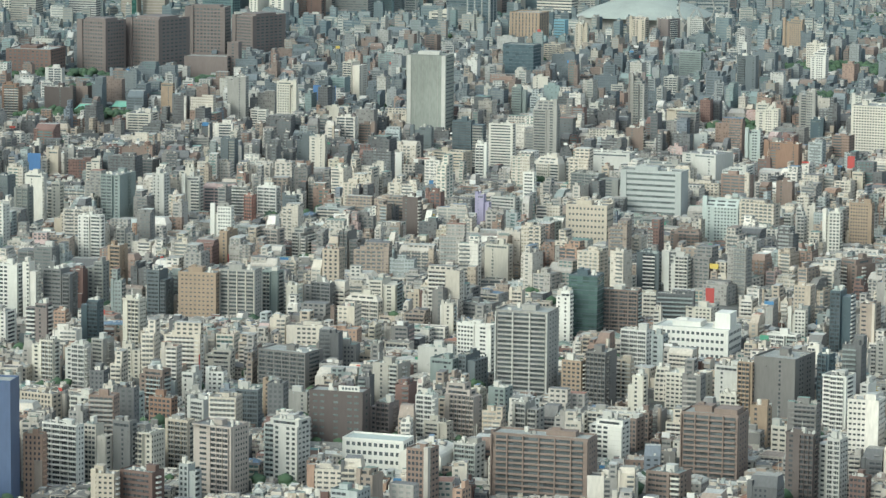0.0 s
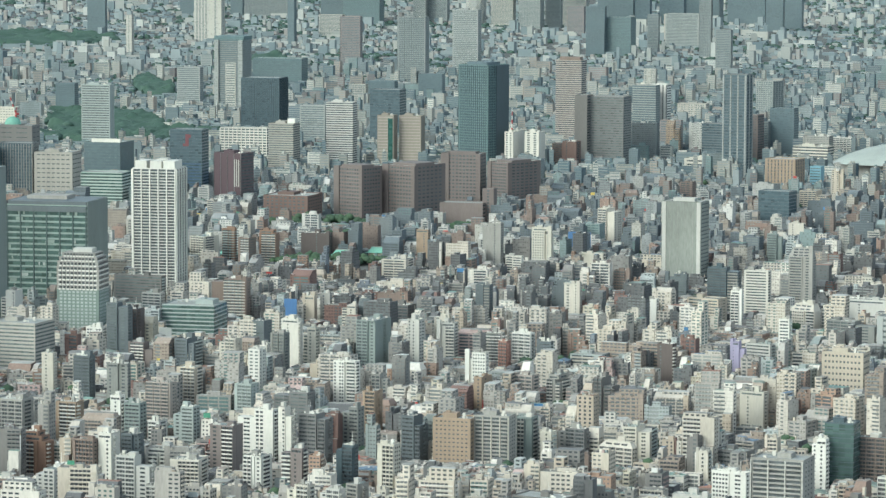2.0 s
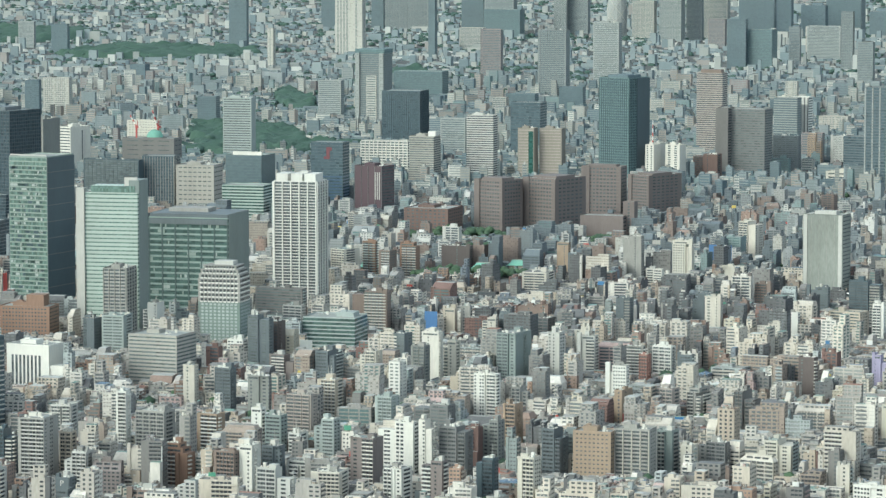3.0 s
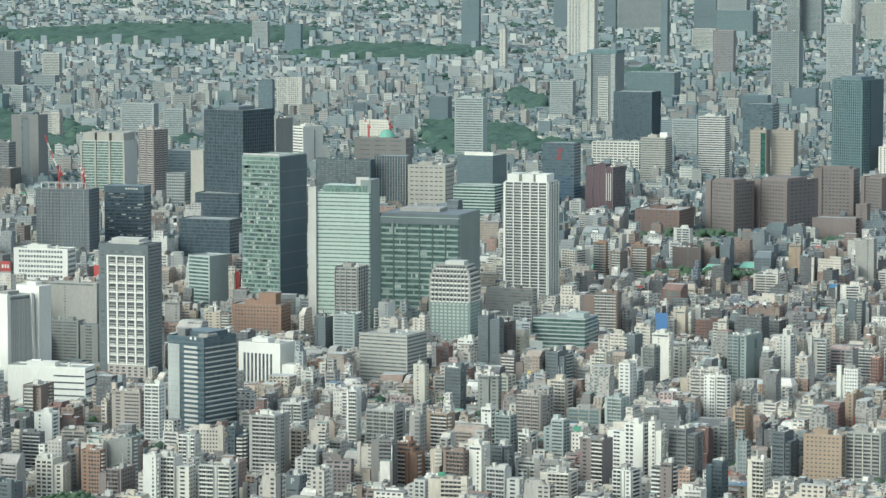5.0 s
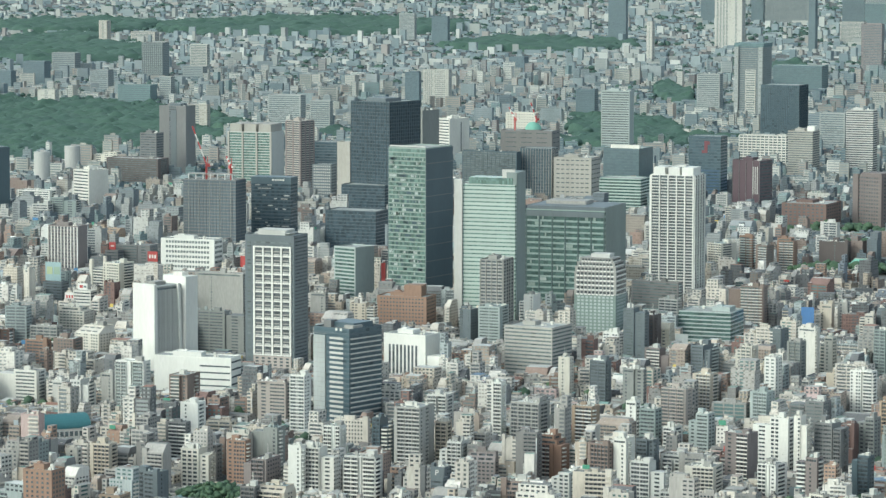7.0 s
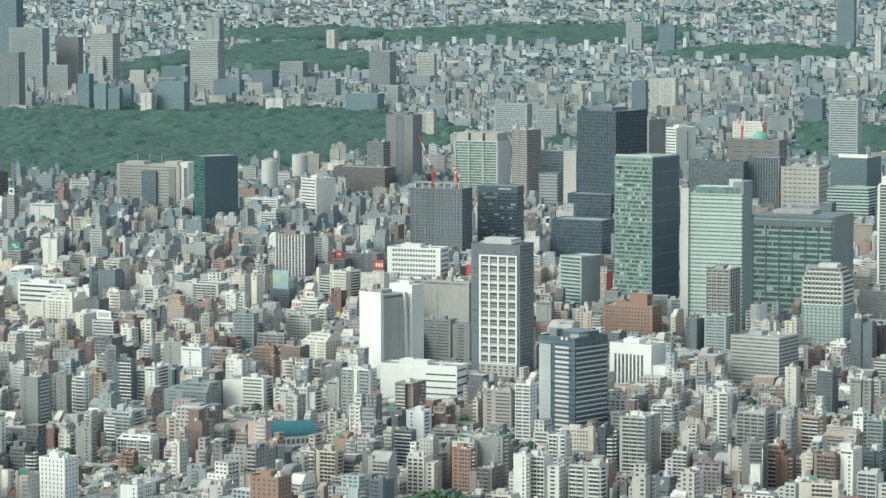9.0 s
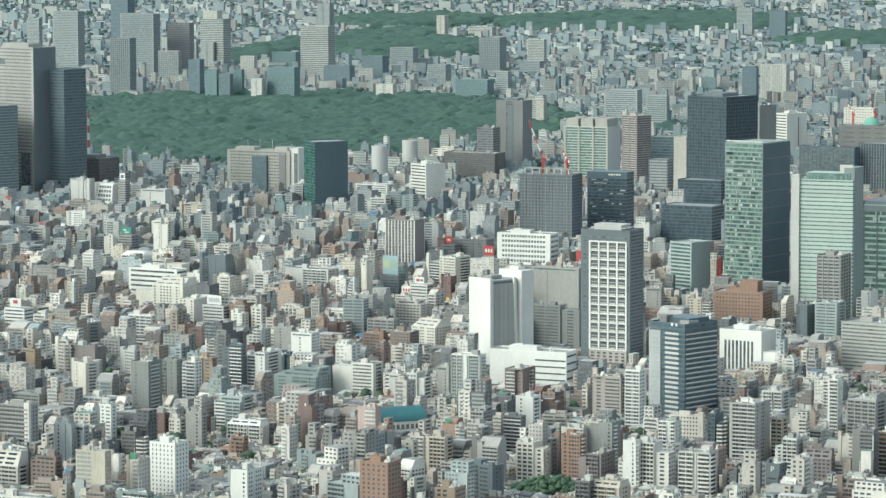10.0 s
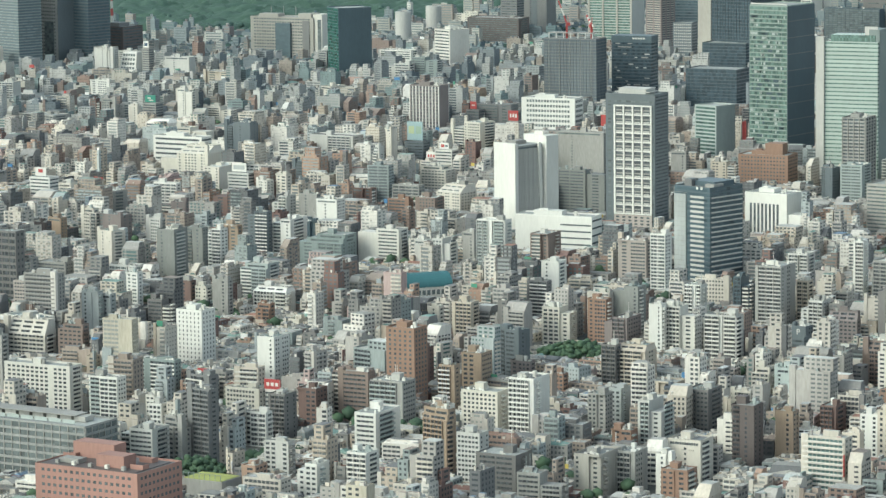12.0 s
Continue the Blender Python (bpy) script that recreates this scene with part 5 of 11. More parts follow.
def arched_school():
    t = tower("school_building", "white low school block with a pale green terrace", 400, 2121, 40.3, 20, 21.1, -30, WHITE, G_DARK, 4, "punch", "fbrl",
              cols={"f": 10, "b": 10, "r": 4, "l": 4}, fill=0.45, gap=0.4, house=False, roofmat=MINT)
    w, d = 28, 34
    me = bpy.data.meshes.new("arched_hall")
    V, n = [], 10
    for y in (-d / 2, d / 2):
        V += [(-w / 2, y, 0), (w / 2, y, 0)]
        for k in range(n + 1):
            a = math.pi * k / n
            V.append((math.cos(a) * w / 2, y, 16 + math.sin(a) * 5))
    m = n + 3
    F = [tuple([0] + list(range(m - 1, 0, -1))), tuple([m] + list(range(m + 1, 2 * m)))]
    F += [(k, k + 1, m + k + 1, m + k) for k in range(2, m - 1)] + [(1, 2, m + 2, m + 1), (m - 1, 0, m, 2 * m - 1)]
    me.from_pydata(V, [], F)
    part("arched_hall", me, OFFWHITE, t, (35, -5, 0))
    return t


arched_school()


# ---- blocks with coloured signs on or against them ----
def sign_block(x, y, w, z0, z1, mat, wall, label, rot=-22, upright=False):
    t = tower("shop_building", label, x, y + 6, max(9.0, w * 0.95), 11, max(6.0, z0 - 0.5), rot, wall, G_DARK, max(2, round(z0 / 3.2)), "band", "fr", 0.42, house=False)
    part("sign_panel", [(0, -5.2, (z0 + z1) / 2 + 0.8, w, 0.5, z1 - z0)], mat, t)
    for k in (-0.3, 0.3):
        part("sign_post", [(k * w, -4.6, z0 + 0.6, 0.4, 0.4, 2.6)], GREY, t)
    if not upright:
        for k in range(3):
            part("sign_bar", [((k - 1) * w * 0.27, -5.5, (z0 + z1) / 2 + 0.8, w * 0.17, 0.1, (z1 - z0) * 0.35)], WHITE if mat is not WHITE else RED, t)
    return t


sign_block(-460, 2403, 11.4, 17.5, 24.3, RED, GREY, "grey shop block with a red and white roof sign")
sign_block(-403, 2353, 13.1, 19.0, 26.0, RED, OFFWHITE, "pale shop block with a long red roof sign")
sign_block(-5, 3136, 6.1, 7.0, 18.0, RED, GREY, "small shop block with an upright red sign", upright=True)
sign_block(-130, 3888, 5.0, 12.7, 46.0, RED, GREY, "shop block under a tall red banner", upright=True)
sign_block(762, 2621, 7.0, 18.9, 30.6, RED, DULLWHITE, "pale block with a red upright roof panel", -32, True)
sign_block(322, 3640, 14.0, 9.0, 27.0, TARP, OFFWHITE, "pale block half wrapped in blue tarpaulin", -24, True)
sign_block(743, 4301, 30.0, 10.6, 30.0, TARP, GREY, "grey block wrapped in blue tarpaulin", -30, True)
sign_block(-423, 4239, 13.7, 10.4, 22.8, RED, GREY, "grey shop block with a red roof sign")
sign_block(-306, 4147, 6.7, 6.8, 27.0, RED, OFFWHITE, "pale shop block with an upright red banner", upright=True)
sign_block(-470, 3799, 12.3, 12.4, 21.7, WHITE, GREY, "grey shop block with a white roof sign")
sign_block(179, 3414, 13.2, 14.0, 26.3, PALEBLUE, OFFWHITE, "pale block with a pale blue sign panel", -24, True)
sign_block(1166, 3494, 7.7, 15.0, 28.1, RED, DULLWHITE, "pale block with a red upright sign", -34, True)
sign_block(-34, 3247, 13.1, 8.0, 15.4, YELLOW, GREY, "grey shop block with a yellow roof sign")
parking = sign_block(-46, 2600, 10.5, 17.2, 25.7, SLATE, SLATE, "slate car park tower with a white letter sign", upright=True)
curve = bpy.data.curves.new("sign_letter", "FONT")
curve.body, curve.size, curve.extrude, curve.align_x = "P", 6.0, 0.08, "CENTER"
letter = new("sign_letter", curve)
letter.parent = parking
letter.matrix_basis = pose(0, -5.55, 20.2, 90, 0, 0)
curve.materials.append(WHITE)


def temple_hall(x, y, w, d, rot):
    t = thing("temple_hall", "temple hall with a sweeping green copper roof", "temple", x, y, rot, w, d, group="temple halls")
    part("wall", [(0, 0, 4, w * 0.8, d * 0.75, 8)], BEIGE, t)
    bm = bmesh.new()
    rows = []
    for z, k, ridge in ((7.5, 1.12, 1.12), (8.6, 0.82, 0.92), (11.0, 0.5, 0.75), (14.5, 0.06, 0.6)):
        rows.append([bm.verts.new((sx * w / 2 * ridge, sy * d / 2 * k, z + (0.7 if z < 8 else 0))) for sx, sy in ((-1, -1), (1, -1), (1, 1), (-1, 1))])
    for lo, hi in zip(rows, rows[1:]):
        for i in range(4):
            bm.faces.new((lo[i], lo[(i + 1) % 4], hi[(i + 1) % 4], hi[i]))
    bm.faces.new(rows[-1])
    me = bpy.data.meshes.new("roof")
    bm.to_mesh(me)
    bm.free()
    part("roof", me, COPPER, t)
    part("ridge", [(0, 0, 14.9, w * 0.62, 1.0, 1.2)], GREY, t)
    return t


temple_hall(440, 4268, 30, 20, -24)
temple_hall(486, 4300, 24, 18, -24)
temple_hall(300, 4300, 22, 16, -10)
temple_hall(204, 3159, 16, 12, -24)


def cocoon_tower(x, y, w, h):
    """A far tower swelling to a rounded point, wrapped in crossing pale bands."""
    t = thing("office_tower", "distant pale cocoon-shaped tower with crossing bands", "tower", x, y, -30, w, w)
    TALL[-1] = h
    n, rings = 16, 14
    V, F = [], []
    for i in range(rings + 1):
        u = i / rings
        r = w / 2 * (0.82 + 0.18 * math.sin(math.pi * min(1, u * 1.4))) * math.sqrt(max(0.0, 1 - max(0.0, (u - 0.35) / 0.65) ** 2.2))
        V += [(r * math.cos(2 * math.pi * k / n), r * math.sin(2 * math.pi * k / n), h * u) for k in range(n)]
    for i in range(rings):
        F += [(i * n + k, i * n + (k + 1) % n, (i + 1) * n + (k + 1) % n, (i + 1) * n + k) for k in range(n)]
    me = bpy.data.meshes.new("wall")
    me.from_pydata(V, [], F)
    wall = part("wall", me, FARPALE, t)
    for s in (-1, 1):
        for k in range(6):
            pts = [V[i * n + (k * 3 + s * i) % n] for i in range(rings)]
            cv = bpy.data.curves.new("band", "CURVE")
            cv.dimensions, cv.bevel_depth, cv.bevel_resolution = "3D", 1.1, 0
            sp = cv.splines.new("POLY")
            sp.points.add(len(pts) - 1)
            for q, p in zip(sp.points, pts):
                q.co = (p[0] * 1.01, p[1] * 1.01, p[2], 1)
            cv.materials.append(FARWHITE)
            ob = new("band", cv)
            ob.parent = wall
    return t


cocoon_tower(1705, 12043, 71, 230)


# ---- mid-rise buildings that stand out from the mass ----
midrise("office_building", "grey concrete block with ribbon windows", 267, 2489, 11.6, 14.1, 26.3, -46, GREY, G_DARK, 9, "band", 32, fill=0.50)
midrise("office_building", "cream tiled block with rows of small windows", 287, 2474, 14.0, 9.0, 23.3, -24, CREAM, G_DARK, 8, "punch", 33, shaft=-1)
midrise("office_building", "beige stone block with rows of small windows", 220, 2039, 15.4, 12.4, 21.6, -24, BEIGE, G_DARK, 7, "punch", 46, shaft=-1)
midrise("office_building", "tan brick block with rows of small windows", 363, 2310, 11.3, 9.0, 23.7, -38, TAN, G_GREY, 8, "punch", 47, shaft=-1)
midrise("office_building", "white tiled block with ribbon windows", 343, 2441, 25.5, 15.0, 23.8, -25, WARMWHITE, G_GREY, 8, "band", 48, steps=2, shaft=-1, fill=0.41)
midrise("office_building", "white tiled block with rows of small windows", 335, 2384, 13.6, 11.0, 18.9, -25, WHITE, G_DARK, 6, "punch", 50, shaft=-1)
midrise("commercial_building", "pale grey block with a nearly blank front", 315, 2365, 9.8, 13.2, 21.9, -37, PALEGREY, G_GREY, 7, "punch", 51)
midrise("office_building", "pale grey block with ribbon windows", 307, 2248, 14.5, 17.8, 25.0, -47, PALEGREY, G_DARK, 8, "band", 52, shaft=-1, fill=0.52)
midrise("office_building", "cream tiled block with ribbon windows", 521, 2733, 23.5, 25.9, 26.8, -28, CREAM, G_DARK, 9, "band", 56, fill=0.47)
midrise("office_building", "white tiled block with rows of small windows", 552, 2635, 12.1, 9.0, 19.9, -29, WHITE, G_GREY, 6, "punch", 58)
midrise("apartment_building", "cream tiled apartment block with stacked balconies", 549, 2204, 13.3, 9.0, 16.8, -31, CREAM, G_DARK, 5, "balcony", 69)
midrise("commercial_building", "white tiled block with a nearly blank front", 626, 2559, 12.4, 9.0, 41.0, -30, WHITE, G_DARK, 13, "punch", 72)
midrise("commercial_building", "brown tiled block with glass storeys between ledges", 681, 2599, 32.7, 13.1, 35.6, -31, BROWN, G_DARK, 12, "slab", 75)
midrise("office_building", "cream tiled block with rows of small windows", 751, 2618, 22.8, 17.3, 17.6, -33, CREAM, G_DARK, 6, "punch", 76)
midrise("office_building", "white tiled block with rows of small windows", 810, 2553, 14.9, 9.0, 23.3, -34, OFFWHITE, G_GREY, 8, "punch", 78, shaft=-1)
midrise("commercial_building", "black clad block with glass storeys between ledges", 823, 2484, 16.9, 16.8, 48.7, -35, NEARBLACK, G_DARK, 16, "slab", 79)
midrise("apartment_building", "black clad apartment block with stacked balconies", 730, 2235, 9.0, 9.8, 46.0, -46, NEARBLACK, G_DARK, 15, "balcony", 84)
midrise("apartment_building", "brown tiled apartment block with stacked balconies", 924, 2754, 19.6, 27.5, 31.7, -57, BROWN, G_DARK, 10, "balcony", 92, steps=1)
midrise("office_building", "white tiled block with ribbon windows", 726, 2674, 15.5, 9.0, 19.7, -32, WARMWHITE, G_DARK, 6, "band", 94, fill=0.45)
midrise("apartment_building", "pale grey apartment block with stacked balconies", 773, 2768, 21.4, 9.1, 35.5, -32, PALEGREY, G_DARK, 12, "balcony", 95, shaft=-1)
midrise("office_building", "grey concrete block with rows of small windows", 820, 2388, 12.8, 9.0, 26.5, -35, GREY, G_DARK, 9, "punch", 96, shaft=1)
midrise("office_building", "white tiled block with ribbon windows", -637, 2609, 41.0, 16.4, 25.7, -22, WARMWHITE, G_GREY, 8, "band", 99, steps=3, shaft=-1, fill=0.51)
midrise("office_building", "brown tiled block with rows of small windows", -599, 2591, 24.5, 9.8, 25.5, -22, BROWN, G_DARK, 8, "punch", 100, steps=1)
midrise("apartment_building", "dark grey apartment block with stacked balconies", -420, 2178, 21.1, 9.0, 51.7, -34, DARKGREY, G_GREY, 17, "balcony", 109, shaft=-1)
midrise("office_building", "grey concrete block with ribbon windows", -437, 2176, 18.5, 9.0, 33.5, -34, GREY, G_GREY, 11, "band", 111, steps=2, shaft=1, fill=0.42)
midrise("office_building", "white tiled block with rows of small windows", -467, 2264, 11.2, 9.0, 25.4, -22, WHITE, G_GREY, 8, "punch", 112)
midrise("office_building", "pale grey block with rows of small windows", -366, 2150, 19.6, 9.0, 24.0, -22, PALEGREY, G_DARK, 8, "punch", 116)
midrise("commercial_building", "grey concrete block with a nearly blank front", -517, 2778, 15.0, 9.0, 32.4, -22, GREY, G_DARK, 11, "punch", 121, shaft=1)
midrise("apartment_building", "tan brick apartment block with stacked balconies", -267, 2177, 20.2, 9.7, 40.2, -34, TAN, G_DARK, 13, "balcony", 125, steps=2)
midrise("office_building", "brown tiled block with ribbon windows", -345, 2347, 25.5, 10.2, 33.7, -22, BROWN, G_DARK, 11, "band", 129, shaft=-1, fill=0.40)
midrise("office_building", "slate blue block with ribbon windows", -255, 2524, 23.8, 14.3, 34.8, -34, SLATE, G_GREY, 11, "band", 135, shaft=1, fill=0.45)
midrise("office_building", "grey concrete block with ribbon windows", -192, 2073, 31.7, 12.7, 21.0, -18, GREY, G_DARK, 7, "band", 137, fill=0.45)
midrise("apartment_building", "brown tiled apartment block with stacked balconies", 11, 2490, 20.9, 10.8, 34.0, -18, BROWN, G_DARK, 11, "balcony", 160, steps=2, shaft=-1)
midrise("commercial_building", "white tiled block with a nearly blank front", -119, 2118, 12.6, 9.0, 24.4, -30, WHITE, G_DARK, 8, "punch", 163, shaft=1)
midrise("commercial_building", "slate blue block with a nearly blank front", -45, 2631, 12.3, 11.4, 21.7, -30, SLATE, G_DARK, 7, "punch", 164, shaft=-1)
midrise("apartment_building", "white tiled apartment block with stacked balconies", -81, 2359, 15.3, 9.0, 20.6, -18, WARMWHITE, G_DARK, 7, "balcony", 165, shaft=-1)
midrise("commercial_building", "pale mint green block with a nearly blank front", -55, 2447, 11.6, 9.0, 21.3, -18, MINT, G_DARK, 7, "punch", 167, shaft=-1)
midrise("office_building", "cream tiled block with rows of small windows", -444, 3966, 47.4, 29.3, 38.5, -34, CREAM, G_DARK, 12, "punch", 171, shaft=-1)
midrise("office_building", "white tiled block with rows of small windows", -405, 3464, 33.7, 27.8, 26.6, -34, WARMWHITE, G_GREY, 9, "punch", 174, steps=2)
midrise("apartment_building", "brown tiled apartment block with stacked balconies", 261, 3693, 42.2, 16.9, 44.0, -22, BROWN, G_GREY, 14, "balcony", 199, shaft=1)
midrise("office_building", "white tiled block with ribbon windows", 484, 4049, 26.1, 28.7, 23.5, -36, OFFWHITE, G_DARK, 8, "band", 209, fill=0.50)
midrise("office_building", "grey concrete block with ribbon windows", 889, 3728, 29.2, 15.2, 66.6, -30, GREY, G_DARK, 22, "band", 212, steps=3, shaft=1, fill=0.44)
midrise("office_building", "white tiled block with ribbon windows", 820, 3642, 29.1, 12.7, 51.7, -30, OFFWHITE, G_DARK, 17, "band", 213, fill=0.44)
midrise("commercial_building", "black clad block with glass storeys between ledges", 794, 3689, 37.1, 14.9, 50.3, -29, NEARBLACK, G_DARK, 16, "slab", 214)
midrise("office_building", "cream tiled block with rows of small windows", 666, 4130, 26.2, 11.5, 52.4, -26, CREAM, G_GREY, 17, "punch", 215, steps=1, shaft=1)
midrise("commercial_building", "white tiled block with a nearly blank front", 624, 3664, 18.9, 10.3, 37.6, -27, WARMWHITE, G_GREY, 12, "punch", 216, shaft=1)
midrise("commercial_building", "lilac panelled block with a nearly blank front", 701, 3191, 14.4, 9.0, 34.1, -29, LILAC, G_DARK, 11, "punch", 221, shaft=-1)
midrise("office_building", "pale mint green block with rows of small windows", 903, 3083, 36.8, 14.8, 40.1, -33, MINT, G_DARK, 13, "punch", 224, steps=2, shaft=-1)
midrise("office_building", "white tiled block with rows of small windows", 1269, 3725, 52.2, 45.5, 58.1, -35, WARMWHITE, G_DARK, 19, "punch", 225, shaft=1)
midrise("office_building", "white tiled block with rows of small windows", 1449, 4500, 23.6, 16.3, 55.0, -34, WHITE, G_DARK, 18, "punch", 229, steps=3)
midrise("commercial_building", "pale grey block with a nearly blank front", -963, 4877, 44.6, 17.8, 35.7, -22, PALEGREY, G_DARK, 12, "punch", 231)
midrise("office_building", "beige stone block with ribbon windows", -869, 4724, 63.2, 25.3, 28.9, -22, BEIGE, G_GREY, 9, "band", 232, shaft=-1, fill=0.46)
midrise("commercial_building", "white tiled block with a nearly blank front", -836, 4269, 22.3, 9.0, 47.5, -22, OFFWHITE, G_GREY, 15, "punch", 233)
midrise("office_building", "white tiled block with ribbon windows", -797, 4288, 42.7, 17.1, 23.1, -22, WARMWHITE, G_DARK, 8, "band", 234, shaft=-1, fill=0.40)
midrise("office_building", "white tiled block with rows of small windows", -1025, 4645, 34.9, 14.0, 23.8, -22, WHITE, G_DARK, 8, "punch", 235, shaft=1)
midrise("commercial_building", "white tiled block with a nearly blank front", -902, 4272, 15.0, 9.0, 26.3, -22, OFFWHITE, G_DARK, 9, "punch", 236, shaft=1)
midrise("office_building", "white tiled block with rows of small windows", -645, 3650, 22.0, 9.0, 24.4, -22, OFFWHITE, G_GREY, 8, "punch", 238, steps=3)
midrise("office_building", "white tiled block with rows of small windows", -610, 3525, 16.1, 11.2, 23.5, -34, OFFWHITE, G_GREY, 8, "punch", 239, shaft=-1)
midrise("office_building", "white tiled block with rows of small windows", -595, 3555, 13.7, 9.0, 25.0, -22, WARMWHITE, G_DARK, 8, "punch", 240, steps=3, shaft=-1)
midrise("office_building", "slate blue block with ribbon windows", -594, 3664, 20.4, 9.0, 27.2, -22, SLATE, G_DARK, 9, "band", 241, steps=2, shaft=-1, fill=0.45)
midrise("commercial_building", "dark grey block with a nearly blank front", -622, 3677, 30.0, 12.0, 24.5, -22, DARKGREY, G_GREY, 8, "punch", 242)
midrise("commercial_building", "slate blue block with a nearly blank front", -704, 3912, 37.2, 16.2, 43.4, -22, SLATE, G_DARK, 14, "punch", 243, shaft=-1)
midrise("commercial_building", "white tiled block with a nearly blank front", -687, 4509, 21.7, 29.0, 28.5, -44, WARMWHITE, G_DARK, 9, "punch", 244)
midrise("office_building", "white tiled block with ribbon windows", -1055, 4972, 35.0, 14.0, 36.1, -22, DULLWHITE, G_DARK, 12, "band", 245, shaft=1, fill=0.45)
midrise("commercial_building", "pale grey block with a nearly blank front", -1074, 4898, 34.6, 13.8, 45.7, -22, PALEGREY, G_GREY, 15, "punch", 246, shaft=1)
midrise("commercial_building", "cream tiled block with a nearly blank front", -839, 3884, 24.0, 9.6, 20.4, -22, CREAM, G_GREY, 7, "punch", 247, shaft=-1)
midrise("apartment_building", "pale grey apartment block with stacked balconies", -582, 3922, 34.9, 17.0, 27.6, -34, PALEGREY, G_DARK, 9, "balcony", 248, shaft=1)
midrise("commercial_building", "red-brown tiled block with a nearly blank front", -504, 3493, 26.6, 10.6, 19.4, -22, REDBROWN, G_GREY, 6, "punch", 249, shaft=-1)
midrise("commercial_building", "black clad block with glass storeys between ledges", -513, 3222, 21.5, 9.0, 22.6, -22, NEARBLACK, G_DARK, 7, "slab", 257)
midrise("commercial_building", "mauve brown tiled block with a nearly blank front", -674, 3377, 33.1, 13.2, 20.1, -22, MAUVE, G_GREY, 7, "punch", 260)
midrise("office_building", "pale grey block with rows of small windows", -662, 3220, 20.3, 9.0, 23.9, -34, PALEGREY, G_GREY, 8, "punch", 262, shaft=-1)
midrise("office_building", "white tiled block with rows of small windows", -725, 3224, 20.7, 9.0, 32.3, -34, WARMWHITE, G_DARK, 10, "punch", 263, steps=1, shaft=-1)
midrise("commercial_building", "mauve brown tiled block with a nearly blank front", -703, 3217, 39.3, 15.7, 28.6, -34, MAUVE, G_GREY, 9, "punch", 264, shaft=1)
midrise("commercial_building", "white tiled block with a nearly blank front", -672, 3068, 24.4, 16.2, 32.9, -44, WARMWHITE, G_GREY, 11, "punch", 265, shaft=-1)
midrise("commercial_building", "tan brick block with a nearly blank front", -581, 3159, 24.7, 9.9, 25.7, -22, TAN, G_GREY, 8, "punch", 266)
midrise("commercial_building", "grey concrete block with a nearly blank front", -741, 3394, 29.2, 17.9, 29.0, -44, GREY, G_GREY, 9, "punch", 269, shaft=-1)
midrise("apartment_building", "pale grey apartment block with stacked balconies", -515, 3690, 9.5, 9.0, 39.7, -34, PALEGREY, G_DARK, 13, "balcony", 270, steps=2, shaft=1)
midrise("commercial_building", "white tiled block with a nearly blank front", -522, 3839, 13.5, 9.3, 43.4, -44, WARMWHITE, G_DARK, 14, "punch", 271, shaft=1)
midrise("office_building", "beige stone block with ribbon windows", -617, 4420, 27.8, 16.7, 27.0, -22, BEIGE, G_GREY, 9, "band", 272, shaft=-1, fill=0.40)
midrise("apartment_building", "pale grey apartment block with stacked balconies", -592, 3897, 61.7, 25.2, 30.1, -22, PALEGREY, G_DARK, 10, "balcony", 273)
midrise("commercial_building", "red-brown tiled block with a nearly blank front", -485, 4267, 10.6, 9.0, 30.0, -22, REDBROWN, G_DARK, 10, "punch", 274)
midrise("apartment_building", "cream tiled apartment block with stacked balconies", 268, 4246, 23.9, 31.4, 35.8, -43, CREAM, G_DARK, 12, "balcony", 275)
midrise("apartment_building", "orange brick apartment block with stacked balconies", 300, 4273, 18.5, 9.0, 40.8, -22, ORANGE, G_DARK, 13, "balcony", 276, shaft=1)
midrise("apartment_building", "brown tiled apartment block with stacked balconies", 319, 4232, 16.9, 18.7, 34.2, -34, BROWN, G_GREY, 11, "balcony", 277)
midrise("apartment_building", "orange brick apartment block with stacked balconies", 348, 4257, 22.7, 17.5, 40.7, -22, ORANGE, G_GREY, 13, "balcony", 278, steps=1)
midrise("commercial_building", "dark umber block with a nearly blank front", 410, 4296, 39.3, 15.7, 33.3, -23, UMBER, G_GREY, 11, "punch", 279, shaft=1)
midrise("office_building", "white tiled block with ribbon windows", 480, 4035, 32.3, 34.7, 27.4, -24, WARMWHITE, G_DARK, 9, "band", 280, fill=0.51)
midrise("commercial_building", "brown tiled block with a nearly blank front", 438, 3754, 27.3, 10.9, 18.7, -24, BROWN, G_DARK, 6, "punch", 282, shaft=1)
midrise("commercial_building", "beige stone block with a nearly blank front", 342, 3660, 14.0, 10.7, 27.8, -23, BEIGE, G_GREY, 9, "punch", 283, shaft=-1)
midrise("commercial_building", "grey concrete block with a nearly blank front", 360, 3669, 11.2, 9.0, 28.9, -23, GREY, G_DARK, 9, "punch", 284, shaft=1)
midrise("commercial_building", "tan brick block with a nearly blank front", 537, 4250, 16.2, 9.0, 40.2, -25, TAN, G_GREY, 13, "punch", 285)
midrise("apartment_building", "slate blue apartment block with stacked balconies", 401, 3665, 14.0, 9.0, 23.6, -24, SLATE, G_GREY, 8, "balcony", 286, steps=2)
midrise("commercial_building", "white tiled block with a nearly blank front", 379, 3611, 16.6, 9.0, 23.5, -23, WARMWHITE, G_DARK, 8, "punch", 287)
midrise("apartment_building", "pale grey apartment block with stacked balconies", 446, 3342, 19.2, 12.4, 37.0, -25, PALEGREY, G_DARK, 12, "balcony", 288, steps=1, shaft=-1)
